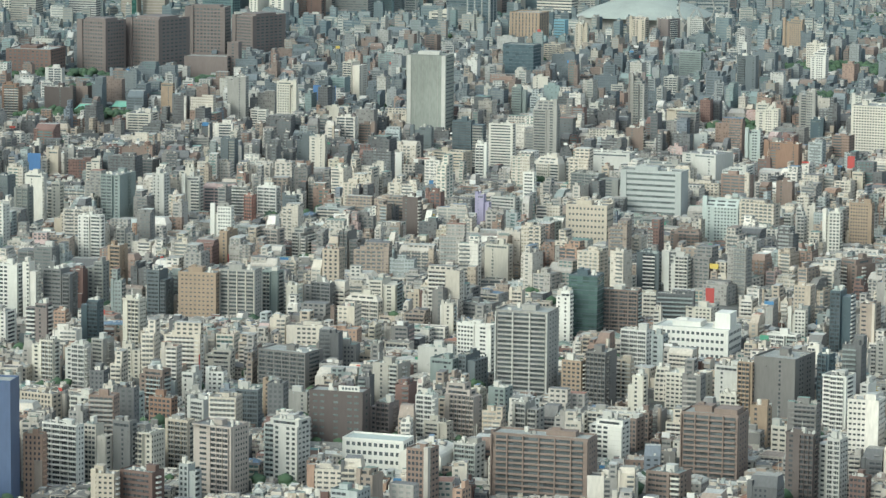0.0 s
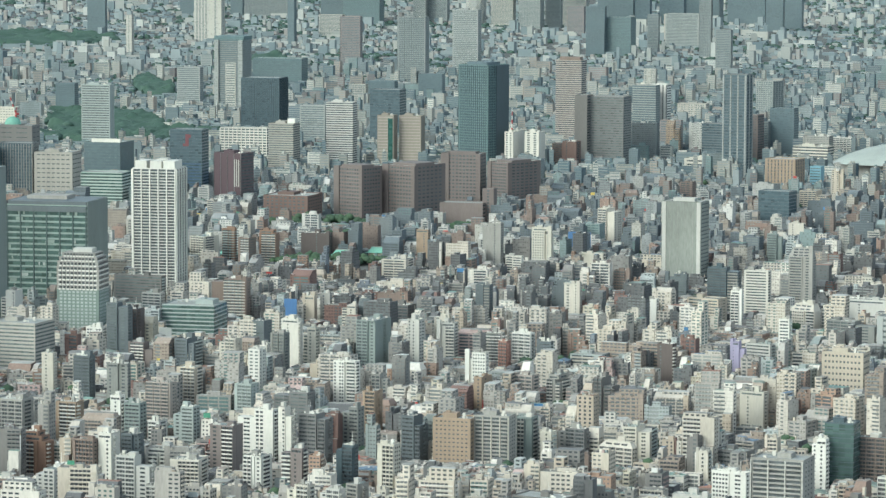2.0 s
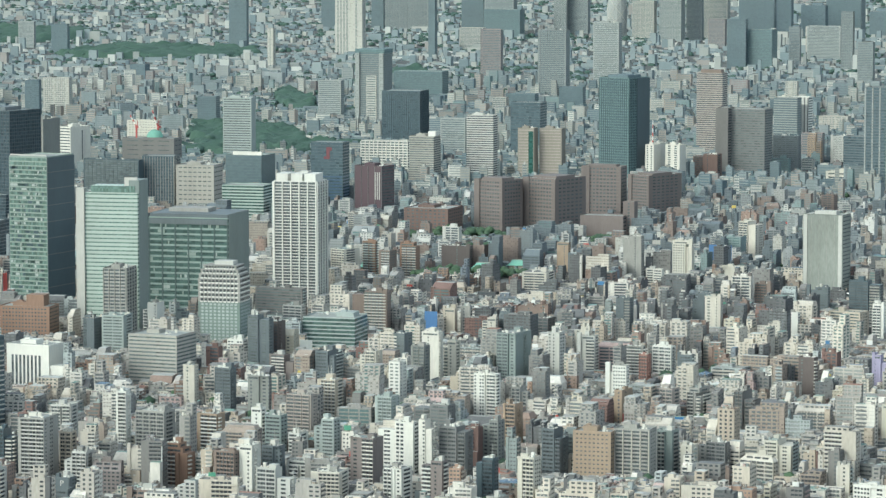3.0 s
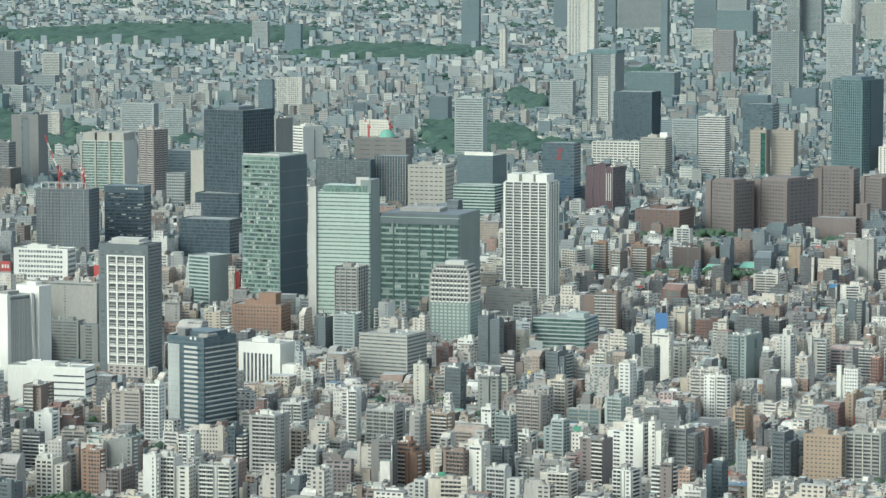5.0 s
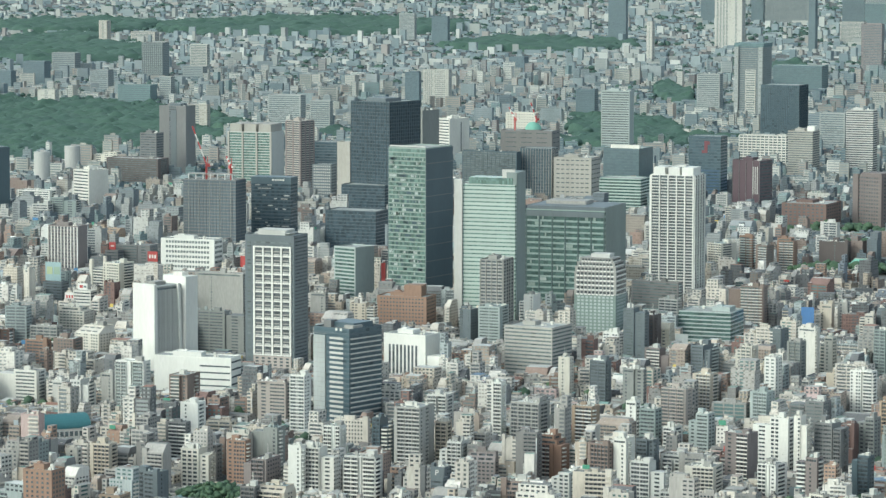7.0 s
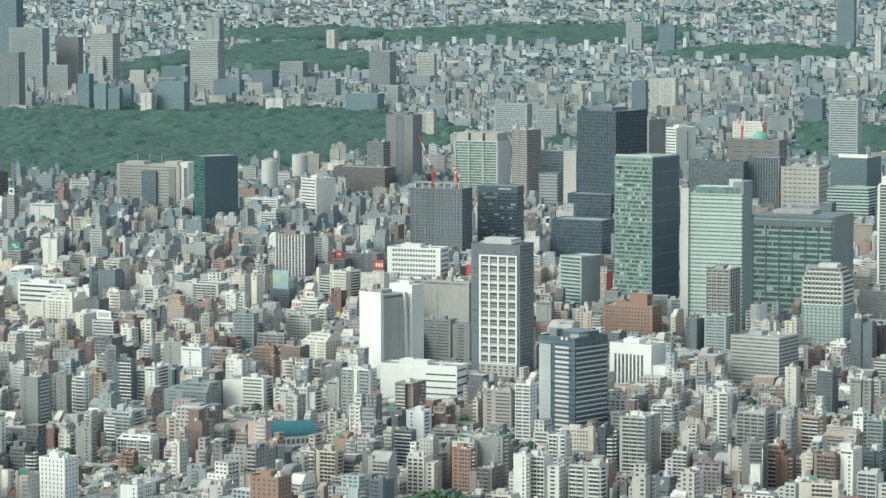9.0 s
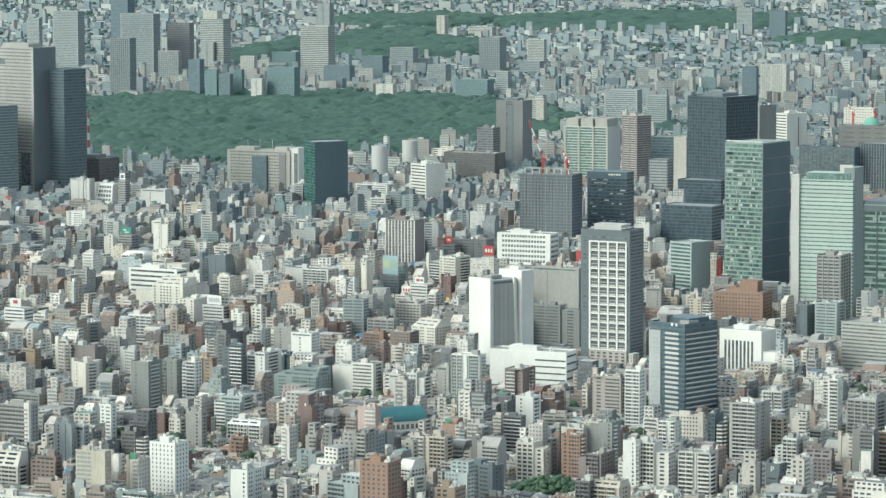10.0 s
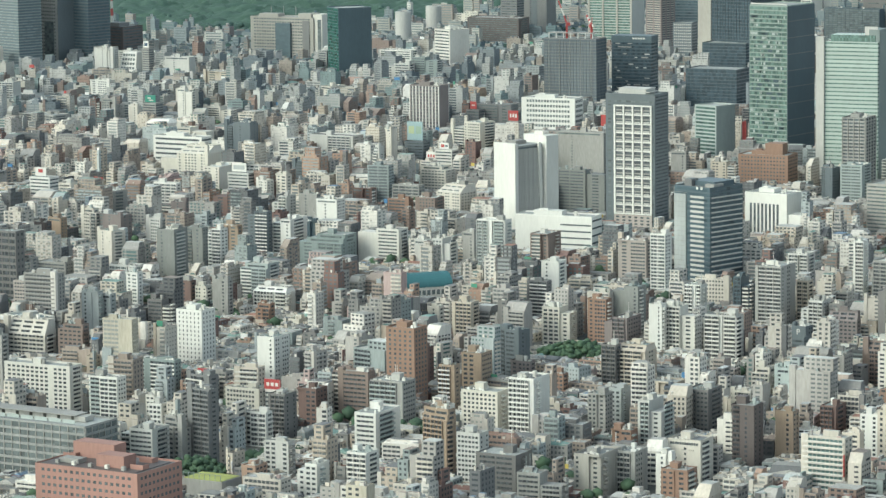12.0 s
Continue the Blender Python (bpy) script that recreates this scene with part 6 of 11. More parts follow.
midrise("commercial_building", "grey concrete block with a nearly blank front", 609, 4152, 25.4, 13.4, 56.7, -26, GREY, G_DARK, 18, "punch", 289)
midrise("office_building", "grey-green block with ribbon windows", 662, 4001, 26.0, 10.4, 23.0, -27, GREENGREY, G_DARK, 7, "band", 290, steps=2, fill=0.48)
midrise("commercial_building", "slate blue block with a nearly blank front", 618, 3702, 22.7, 9.3, 37.0, -27, SLATE, G_DARK, 12, "punch", 291)
midrise("apartment_building", "white tiled apartment block with stacked balconies", 784, 3580, 11.8, 9.0, 37.3, -29, WARMWHITE, G_GREY, 12, "balcony", 292)
midrise("office_building", "white tiled block with rows of small windows", 661, 3510, 13.5, 9.0, 26.1, -28, WARMWHITE, G_DARK, 8, "punch", 294, shaft=1)
midrise("commercial_building", "white tiled block with a nearly blank front", 696, 3590, 12.4, 9.1, 28.1, -28, WHITE, G_DARK, 9, "punch", 295)
midrise("apartment_building", "brown tiled apartment block with stacked balconies", 712, 3849, 19.2, 9.0, 30.9, -28, BROWN, G_DARK, 10, "balcony", 296, shaft=1)
midrise("office_building", "white tiled block with ribbon windows", 621, 4059, 21.7, 9.1, 26.3, -26, OFFWHITE, G_DARK, 9, "band", 297, fill=0.40)
midrise("commercial_building", "slate blue block with a nearly blank front", 526, 3647, 16.7, 14.5, 39.0, -25, SLATE, G_GREY, 13, "punch", 298)
midrise("apartment_building", "grey concrete apartment block with stacked balconies", 489, 3317, 19.1, 9.0, 29.4, -26, GREY, G_GREY, 10, "balcony", 300)
midrise("office_building", "slate blue block with ribbon windows", 523, 3223, 14.8, 9.0, 32.2, -26, SLATE, G_DARK, 10, "band", 301, shaft=-1, fill=0.41)
midrise("office_building", "slate blue block with ribbon windows", 773, 3844, 26.5, 10.6, 26.7, -28, SLATE, G_GREY, 9, "band", 302, steps=2, shaft=-1, fill=0.43)
midrise("commercial_building", "cream tiled block with a nearly blank front", 751, 4073, 28.1, 11.2, 23.4, -28, CREAM, G_GREY, 8, "punch", 303)
midrise("commercial_building", "cream tiled block with a nearly blank front", 729, 4145, 33.3, 13.3, 19.6, -27, CREAM, G_DARK, 6, "punch", 304)
midrise("office_building", "mauve brown tiled block with rows of small windows", 711, 3968, 23.7, 9.5, 27.2, -27, MAUVE, G_DARK, 9, "punch", 305, shaft=-1)
midrise("commercial_building", "slate blue block with a nearly blank front", -33, 3539, 14.7, 17.5, 36.0, -30, SLATE, G_GREY, 12, "punch", 316)
midrise("commercial_building", "pale grey block with a nearly blank front", 915, 3551, 54.9, 22.0, 29.9, -31, PALEGREY, G_DARK, 10, "punch", 318, shaft=-1)
midrise("apartment_building", "white tiled apartment block with stacked balconies", 779, 3555, 12.7, 9.0, 39.6, -29, WHITE, G_DARK, 13, "balcony", 319, steps=1, shaft=1)
midrise("office_building", "white tiled block with ribbon windows", 776, 3322, 11.9, 9.0, 38.3, -30, WHITE, G_DARK, 12, "band", 321, fill=0.46)
midrise("office_building", "cream tiled block with rows of small windows", 980, 3801, 16.4, 9.0, 25.1, -31, CREAM, G_DARK, 8, "punch", 322)
midrise("commercial_building", "brown tiled block with a nearly blank front", 1009, 3798, 21.9, 9.0, 27.7, -32, BROWN, G_GREY, 9, "punch", 323, shaft=1)
midrise("commercial_building", "white tiled block with a nearly blank front", 992, 3790, 17.2, 9.0, 18.2, -31, WARMWHITE, G_GREY, 6, "punch", 324, shaft=-1)
midrise("apartment_building", "grey concrete apartment block with stacked balconies", 1081, 4056, 18.1, 17.7, 62.3, -32, GREY, G_GREY, 20, "balcony", 325, steps=3, shaft=-1)
midrise("office_building", "white tiled block with ribbon windows", 1024, 4053, 14.5, 9.0, 27.9, -31, DULLWHITE, G_DARK, 9, "band", 326, steps=1, shaft=1, fill=0.43)
midrise("commercial_building", "white tiled block with a nearly blank front", 1046, 4419, 22.1, 9.0, 27.3, -30, WARMWHITE, G_DARK, 9, "punch", 327)
midrise("office_building", "grey-green block with ribbon windows", 950, 4126, 19.2, 9.0, 42.7, -30, GREENGREY, G_GREY, 14, "band", 328, fill=0.40)
midrise("commercial_building", "pale mint green block with a nearly blank front", 917, 3089, 16.8, 9.0, 40.4, -33, MINT, G_GREY, 13, "punch", 329, shaft=-1)
midrise("commercial_building", "pale grey block with a nearly blank front", 1018, 3536, 44.5, 41.3, 29.9, -45, PALEGREY, G_GREY, 10, "punch", 330)
midrise("commercial_building", "pale grey block with a nearly blank front", 1010, 3395, 28.1, 33.6, 32.4, -33, PALEGREY, G_GREY, 11, "punch", 331, shaft=1)
midrise("commercial_building", "orange brick block with a nearly blank front", 1125, 3611, 40.5, 16.2, 29.5, -34, ORANGE, G_GREY, 10, "punch", 332, shaft=-1)
midrise("office_building", "cream tiled block with rows of small windows", 1211, 3951, 29.9, 12.0, 31.0, -33, CREAM, G_DARK, 10, "punch", 333)
midrise("commercial_building", "grey concrete block with a nearly blank front", 1277, 4004, 21.7, 9.0, 41.3, -34, GREY, G_DARK, 13, "punch", 334, shaft=-1)
midrise("commercial_building", "brown tiled block with a nearly blank front", 1022, 3272, 17.8, 9.0, 31.4, -34, BROWN, G_DARK, 10, "punch", 335)
midrise("office_building", "tan brick block with rows of small windows", 1022, 3037, 23.2, 9.3, 40.0, -35, TAN, G_DARK, 13, "punch", 336)
midrise("commercial_building", "white tiled block with a nearly blank front", 987, 3078, 10.0, 9.0, 31.8, -34, WARMWHITE, G_DARK, 10, "punch", 337, shaft=-1)
midrise("office_building", "white tiled block with rows of small windows", 979, 2990, 17.4, 9.0, 39.3, -34, OFFWHITE, G_DARK, 13, "punch", 338, shaft=-1)
midrise("commercial_building", "pale grey block with a nearly blank front", 970, 3114, 22.1, 9.0, 25.5, -34, PALEGREY, G_DARK, 8, "punch", 339)
midrise("apartment_building", "pale grey apartment block with stacked balconies", 968, 3049, 9.3, 9.0, 34.7, -34, PALEGREY, G_DARK, 11, "balcony", 340, steps=2)
midrise("office_building", "pale mint green block with rows of small windows", 1116, 3694, 18.7, 9.0, 34.9, -33, MINT, G_DARK, 11, "punch", 341, shaft=-1)
midrise("commercial_building", "beige stone block with a nearly blank front", 1117, 3332, 12.1, 9.0, 31.7, -35, BEIGE, G_DARK, 10, "punch", 342)
midrise("apartment_building", "brown tiled apartment block with stacked balconies", 848, 3004, 26.1, 10.4, 23.4, -32, BROWN, G_DARK, 8, "balcony", 343, steps=1)
midrise("office_building", "beige stone block with ribbon windows", 1111, 3982, 31.5, 12.6, 29.1, -32, BEIGE, G_DARK, 9, "band", 344, fill=0.50)


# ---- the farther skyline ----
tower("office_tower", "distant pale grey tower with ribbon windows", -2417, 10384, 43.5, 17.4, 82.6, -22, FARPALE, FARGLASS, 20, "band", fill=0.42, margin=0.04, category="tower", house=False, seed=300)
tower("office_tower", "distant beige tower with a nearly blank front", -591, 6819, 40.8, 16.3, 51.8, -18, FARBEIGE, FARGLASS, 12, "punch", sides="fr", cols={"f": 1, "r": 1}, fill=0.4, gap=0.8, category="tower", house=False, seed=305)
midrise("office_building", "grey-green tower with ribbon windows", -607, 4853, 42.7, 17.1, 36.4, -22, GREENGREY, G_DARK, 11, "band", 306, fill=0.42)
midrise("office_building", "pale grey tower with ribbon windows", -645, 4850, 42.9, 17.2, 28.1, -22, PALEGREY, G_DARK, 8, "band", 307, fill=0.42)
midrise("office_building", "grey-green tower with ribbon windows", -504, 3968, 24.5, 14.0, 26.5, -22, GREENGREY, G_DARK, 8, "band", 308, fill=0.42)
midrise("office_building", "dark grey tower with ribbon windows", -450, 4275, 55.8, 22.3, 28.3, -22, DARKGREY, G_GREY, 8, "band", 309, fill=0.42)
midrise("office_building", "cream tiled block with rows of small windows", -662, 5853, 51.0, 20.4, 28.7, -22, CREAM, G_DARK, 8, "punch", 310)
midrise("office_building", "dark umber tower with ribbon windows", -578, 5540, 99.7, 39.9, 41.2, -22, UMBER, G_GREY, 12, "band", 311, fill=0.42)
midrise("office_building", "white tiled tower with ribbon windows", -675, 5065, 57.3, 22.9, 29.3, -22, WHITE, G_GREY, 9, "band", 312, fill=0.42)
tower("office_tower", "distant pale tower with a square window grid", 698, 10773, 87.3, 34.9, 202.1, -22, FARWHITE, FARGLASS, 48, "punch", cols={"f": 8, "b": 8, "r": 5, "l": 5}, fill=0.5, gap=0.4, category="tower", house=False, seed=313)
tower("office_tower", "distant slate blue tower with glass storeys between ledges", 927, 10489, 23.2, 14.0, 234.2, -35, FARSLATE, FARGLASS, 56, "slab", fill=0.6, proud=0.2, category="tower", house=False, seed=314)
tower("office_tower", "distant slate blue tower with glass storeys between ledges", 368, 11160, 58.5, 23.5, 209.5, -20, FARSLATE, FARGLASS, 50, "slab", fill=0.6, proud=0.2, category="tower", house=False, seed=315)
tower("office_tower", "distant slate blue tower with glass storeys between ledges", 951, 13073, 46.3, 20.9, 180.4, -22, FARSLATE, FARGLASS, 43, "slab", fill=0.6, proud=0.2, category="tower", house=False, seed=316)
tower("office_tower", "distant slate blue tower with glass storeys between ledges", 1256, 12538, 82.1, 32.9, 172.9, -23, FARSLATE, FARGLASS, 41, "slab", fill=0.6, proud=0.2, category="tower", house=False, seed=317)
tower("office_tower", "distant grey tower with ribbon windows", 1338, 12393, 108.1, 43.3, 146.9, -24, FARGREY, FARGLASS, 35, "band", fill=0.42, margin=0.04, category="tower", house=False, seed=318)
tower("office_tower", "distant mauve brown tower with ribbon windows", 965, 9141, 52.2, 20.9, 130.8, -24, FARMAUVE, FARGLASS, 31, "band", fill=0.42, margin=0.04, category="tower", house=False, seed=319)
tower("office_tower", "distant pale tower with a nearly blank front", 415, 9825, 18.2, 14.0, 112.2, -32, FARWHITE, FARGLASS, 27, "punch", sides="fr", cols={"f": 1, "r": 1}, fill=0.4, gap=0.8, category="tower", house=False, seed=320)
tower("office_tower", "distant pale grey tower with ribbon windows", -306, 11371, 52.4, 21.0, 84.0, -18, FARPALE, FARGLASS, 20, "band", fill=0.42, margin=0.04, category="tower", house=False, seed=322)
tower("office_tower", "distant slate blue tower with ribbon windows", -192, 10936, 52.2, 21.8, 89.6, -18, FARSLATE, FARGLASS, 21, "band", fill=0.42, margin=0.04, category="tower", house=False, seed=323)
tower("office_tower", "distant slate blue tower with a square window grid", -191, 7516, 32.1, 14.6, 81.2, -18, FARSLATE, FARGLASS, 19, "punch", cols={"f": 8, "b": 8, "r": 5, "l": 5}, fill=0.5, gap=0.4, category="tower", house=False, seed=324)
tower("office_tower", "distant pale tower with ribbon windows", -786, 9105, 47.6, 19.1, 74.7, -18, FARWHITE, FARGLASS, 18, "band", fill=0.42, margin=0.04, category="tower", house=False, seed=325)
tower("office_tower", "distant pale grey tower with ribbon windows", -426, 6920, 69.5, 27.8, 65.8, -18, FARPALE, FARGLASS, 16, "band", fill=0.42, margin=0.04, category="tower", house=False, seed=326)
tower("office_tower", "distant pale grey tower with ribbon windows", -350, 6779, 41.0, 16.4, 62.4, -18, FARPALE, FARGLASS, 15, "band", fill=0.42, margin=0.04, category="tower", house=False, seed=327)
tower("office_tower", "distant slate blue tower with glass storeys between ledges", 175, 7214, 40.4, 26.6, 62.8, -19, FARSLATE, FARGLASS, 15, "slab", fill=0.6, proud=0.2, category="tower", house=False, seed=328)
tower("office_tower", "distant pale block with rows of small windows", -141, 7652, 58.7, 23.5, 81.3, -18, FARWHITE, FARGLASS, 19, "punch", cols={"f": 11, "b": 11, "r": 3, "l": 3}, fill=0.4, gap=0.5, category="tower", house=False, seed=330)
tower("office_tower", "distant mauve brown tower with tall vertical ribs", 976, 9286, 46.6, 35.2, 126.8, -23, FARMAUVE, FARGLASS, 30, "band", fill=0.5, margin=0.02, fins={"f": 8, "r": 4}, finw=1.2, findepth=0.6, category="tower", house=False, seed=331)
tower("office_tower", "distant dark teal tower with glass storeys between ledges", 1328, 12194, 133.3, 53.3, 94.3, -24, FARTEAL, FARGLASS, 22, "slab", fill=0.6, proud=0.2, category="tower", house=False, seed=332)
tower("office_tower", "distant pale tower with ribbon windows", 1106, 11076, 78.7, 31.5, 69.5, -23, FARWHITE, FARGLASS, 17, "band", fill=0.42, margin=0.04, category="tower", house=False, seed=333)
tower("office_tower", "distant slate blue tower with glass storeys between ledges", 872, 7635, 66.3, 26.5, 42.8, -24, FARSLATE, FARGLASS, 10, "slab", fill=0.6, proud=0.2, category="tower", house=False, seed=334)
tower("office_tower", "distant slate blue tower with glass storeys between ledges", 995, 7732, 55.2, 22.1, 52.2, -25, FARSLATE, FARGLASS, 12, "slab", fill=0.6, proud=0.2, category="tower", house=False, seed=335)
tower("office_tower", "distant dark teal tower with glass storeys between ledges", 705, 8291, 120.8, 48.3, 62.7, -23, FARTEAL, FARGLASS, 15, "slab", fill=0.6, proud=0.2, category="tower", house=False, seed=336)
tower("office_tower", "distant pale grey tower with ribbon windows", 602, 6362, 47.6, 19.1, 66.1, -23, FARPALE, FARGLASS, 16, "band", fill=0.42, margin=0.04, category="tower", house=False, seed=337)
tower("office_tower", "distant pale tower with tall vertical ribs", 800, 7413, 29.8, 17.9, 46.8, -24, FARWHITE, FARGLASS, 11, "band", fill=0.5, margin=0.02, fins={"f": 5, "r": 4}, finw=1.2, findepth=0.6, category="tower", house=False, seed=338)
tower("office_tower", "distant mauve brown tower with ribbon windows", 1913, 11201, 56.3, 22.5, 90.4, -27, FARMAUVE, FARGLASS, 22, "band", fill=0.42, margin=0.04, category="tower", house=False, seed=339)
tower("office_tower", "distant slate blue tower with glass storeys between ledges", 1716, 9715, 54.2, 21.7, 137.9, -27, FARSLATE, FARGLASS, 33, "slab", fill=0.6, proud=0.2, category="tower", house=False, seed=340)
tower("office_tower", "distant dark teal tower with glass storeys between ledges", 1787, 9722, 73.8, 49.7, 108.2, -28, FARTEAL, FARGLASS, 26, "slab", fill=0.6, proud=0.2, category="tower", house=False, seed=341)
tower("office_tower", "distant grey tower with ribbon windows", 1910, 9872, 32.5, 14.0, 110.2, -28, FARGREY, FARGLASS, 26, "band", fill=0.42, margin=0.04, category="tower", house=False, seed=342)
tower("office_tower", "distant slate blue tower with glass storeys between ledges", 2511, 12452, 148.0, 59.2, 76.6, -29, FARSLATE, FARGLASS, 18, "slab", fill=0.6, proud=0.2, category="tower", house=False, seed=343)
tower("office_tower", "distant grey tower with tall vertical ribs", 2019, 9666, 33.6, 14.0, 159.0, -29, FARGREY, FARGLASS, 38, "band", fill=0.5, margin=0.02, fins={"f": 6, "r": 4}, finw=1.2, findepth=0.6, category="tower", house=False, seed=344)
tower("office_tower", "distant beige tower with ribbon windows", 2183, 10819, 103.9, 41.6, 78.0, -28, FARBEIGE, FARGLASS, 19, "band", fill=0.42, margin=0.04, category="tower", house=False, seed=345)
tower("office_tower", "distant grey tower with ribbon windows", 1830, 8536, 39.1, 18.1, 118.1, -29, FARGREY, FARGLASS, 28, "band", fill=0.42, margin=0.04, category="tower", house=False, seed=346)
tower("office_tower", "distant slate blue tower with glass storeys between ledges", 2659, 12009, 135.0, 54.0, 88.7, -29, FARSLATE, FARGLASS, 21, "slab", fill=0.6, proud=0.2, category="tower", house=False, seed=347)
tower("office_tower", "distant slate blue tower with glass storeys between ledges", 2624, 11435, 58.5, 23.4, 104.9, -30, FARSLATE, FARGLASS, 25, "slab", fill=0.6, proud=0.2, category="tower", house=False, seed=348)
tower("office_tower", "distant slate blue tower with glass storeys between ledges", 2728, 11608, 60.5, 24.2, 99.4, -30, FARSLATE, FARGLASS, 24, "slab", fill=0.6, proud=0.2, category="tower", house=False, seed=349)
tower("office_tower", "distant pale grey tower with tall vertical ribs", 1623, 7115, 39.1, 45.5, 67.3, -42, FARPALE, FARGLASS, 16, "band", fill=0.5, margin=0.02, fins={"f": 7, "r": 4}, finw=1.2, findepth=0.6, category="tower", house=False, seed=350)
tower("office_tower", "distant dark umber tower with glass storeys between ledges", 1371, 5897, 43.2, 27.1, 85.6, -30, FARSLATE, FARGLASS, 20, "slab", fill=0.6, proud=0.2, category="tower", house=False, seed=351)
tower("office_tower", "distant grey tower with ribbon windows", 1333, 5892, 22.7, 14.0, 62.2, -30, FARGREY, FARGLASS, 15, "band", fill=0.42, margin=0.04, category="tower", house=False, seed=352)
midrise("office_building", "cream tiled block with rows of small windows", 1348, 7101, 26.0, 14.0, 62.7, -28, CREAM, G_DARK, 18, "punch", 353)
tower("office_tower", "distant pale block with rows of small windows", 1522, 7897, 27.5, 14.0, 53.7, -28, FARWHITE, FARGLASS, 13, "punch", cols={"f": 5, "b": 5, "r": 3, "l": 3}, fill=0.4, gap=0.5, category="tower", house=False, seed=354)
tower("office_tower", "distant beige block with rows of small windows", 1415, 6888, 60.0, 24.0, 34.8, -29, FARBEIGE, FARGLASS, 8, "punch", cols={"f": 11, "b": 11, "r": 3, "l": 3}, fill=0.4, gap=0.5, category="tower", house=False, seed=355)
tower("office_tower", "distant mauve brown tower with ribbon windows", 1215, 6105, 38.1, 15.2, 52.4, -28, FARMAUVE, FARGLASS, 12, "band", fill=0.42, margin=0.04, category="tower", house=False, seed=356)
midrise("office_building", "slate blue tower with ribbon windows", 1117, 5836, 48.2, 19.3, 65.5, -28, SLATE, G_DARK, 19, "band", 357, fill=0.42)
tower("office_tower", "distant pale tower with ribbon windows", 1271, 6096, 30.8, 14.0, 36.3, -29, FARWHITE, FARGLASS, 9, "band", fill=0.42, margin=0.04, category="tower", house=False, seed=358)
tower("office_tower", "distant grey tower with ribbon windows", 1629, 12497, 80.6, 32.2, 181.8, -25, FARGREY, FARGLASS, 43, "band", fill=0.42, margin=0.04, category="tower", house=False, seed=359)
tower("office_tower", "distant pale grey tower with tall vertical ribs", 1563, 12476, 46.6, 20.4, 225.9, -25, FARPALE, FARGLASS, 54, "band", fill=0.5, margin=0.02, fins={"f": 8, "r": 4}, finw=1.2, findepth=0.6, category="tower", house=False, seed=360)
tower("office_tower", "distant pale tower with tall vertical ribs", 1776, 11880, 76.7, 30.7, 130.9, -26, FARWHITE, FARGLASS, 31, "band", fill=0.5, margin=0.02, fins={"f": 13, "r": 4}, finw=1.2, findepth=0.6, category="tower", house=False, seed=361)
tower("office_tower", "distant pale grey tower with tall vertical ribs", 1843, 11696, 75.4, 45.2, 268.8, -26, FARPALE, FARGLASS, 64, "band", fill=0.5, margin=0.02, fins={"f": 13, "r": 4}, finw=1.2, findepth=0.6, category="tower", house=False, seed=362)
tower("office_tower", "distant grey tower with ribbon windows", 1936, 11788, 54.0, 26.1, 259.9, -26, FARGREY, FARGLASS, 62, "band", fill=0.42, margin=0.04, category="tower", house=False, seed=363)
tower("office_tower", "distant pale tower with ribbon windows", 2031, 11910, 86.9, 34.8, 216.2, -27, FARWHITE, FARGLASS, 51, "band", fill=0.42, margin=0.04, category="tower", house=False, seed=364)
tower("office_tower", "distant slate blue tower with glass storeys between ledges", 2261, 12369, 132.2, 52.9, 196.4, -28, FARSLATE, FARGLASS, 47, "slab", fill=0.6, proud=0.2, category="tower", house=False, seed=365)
tower("office_tower", "distant slate blue tower with ribbon windows", 2290, 12024, 53.0, 26.8, 134.9, -28, FARSLATE, FARGLASS, 32, "band", fill=0.42, margin=0.04, category="tower", house=False, seed=366)
tower("office_tower", "distant slate blue tower with glass storeys between ledges", 2560, 12292, 129.1, 51.6, 213.6, -29, FARSLATE, FARGLASS, 51, "slab", fill=0.6, proud=0.2, category="tower", house=False, seed=367)
tower("office_tower", "distant slate blue tower with ribbon windows", 2420, 12154, 88.6, 35.4, 106.7, -28, FARSLATE, FARGLASS, 25, "band", fill=0.42, margin=0.04, category="tower", house=False, seed=368)
tower("office_tower", "distant grey tower with tall vertical ribs", 1276, 12740, 82.1, 32.9, 178.7, -23, FARGREY, FARGLASS, 43, "band", fill=0.5, margin=0.02, fins={"f": 14, "r": 4}, finw=1.2, findepth=0.6, category="tower", house=False, seed=369)
tower("office_tower", "distant grey tower with tall vertical ribs", 1055, 12923, 164.2, 65.7, 224.1, -22, FARGREY, FARGLASS, 53, "band", fill=0.5, margin=0.02, fins={"f": 27, "r": 4}, finw=1.2, findepth=0.6, category="tower", house=False, seed=370)
tower("office_tower", "distant slate blue tower with glass storeys between ledges", 786, 13098, 86.4, 34.6, 235.6, -21, FARSLATE, FARGLASS, 56, "slab", fill=0.6, proud=0.2, category="tower", house=False, seed=371)
tower("office_tower", "distant pale grey tower with ribbon windows", 2080, 10275, 104.6, 41.8, 98.6, -29, FARPALE, FARGLASS, 23, "band", fill=0.42, margin=0.04, category="tower", house=False, seed=372)
tower("office_tower", "distant pale grey tower with ribbon windows", 441, 7443, 50.5, 23.8, 82.9, -21, FARPALE, FARGLASS, 20, "band", fill=0.42, margin=0.04, category="tower", house=False, seed=373)
tower("office_tower", "distant pale grey tower with ribbon windows", -1963, 8814, 76.6, 30.6, 156.8, -22, FARPALE, FARGLASS, 37, "band", fill=0.42, margin=0.04, category="tower", house=False, seed=386)

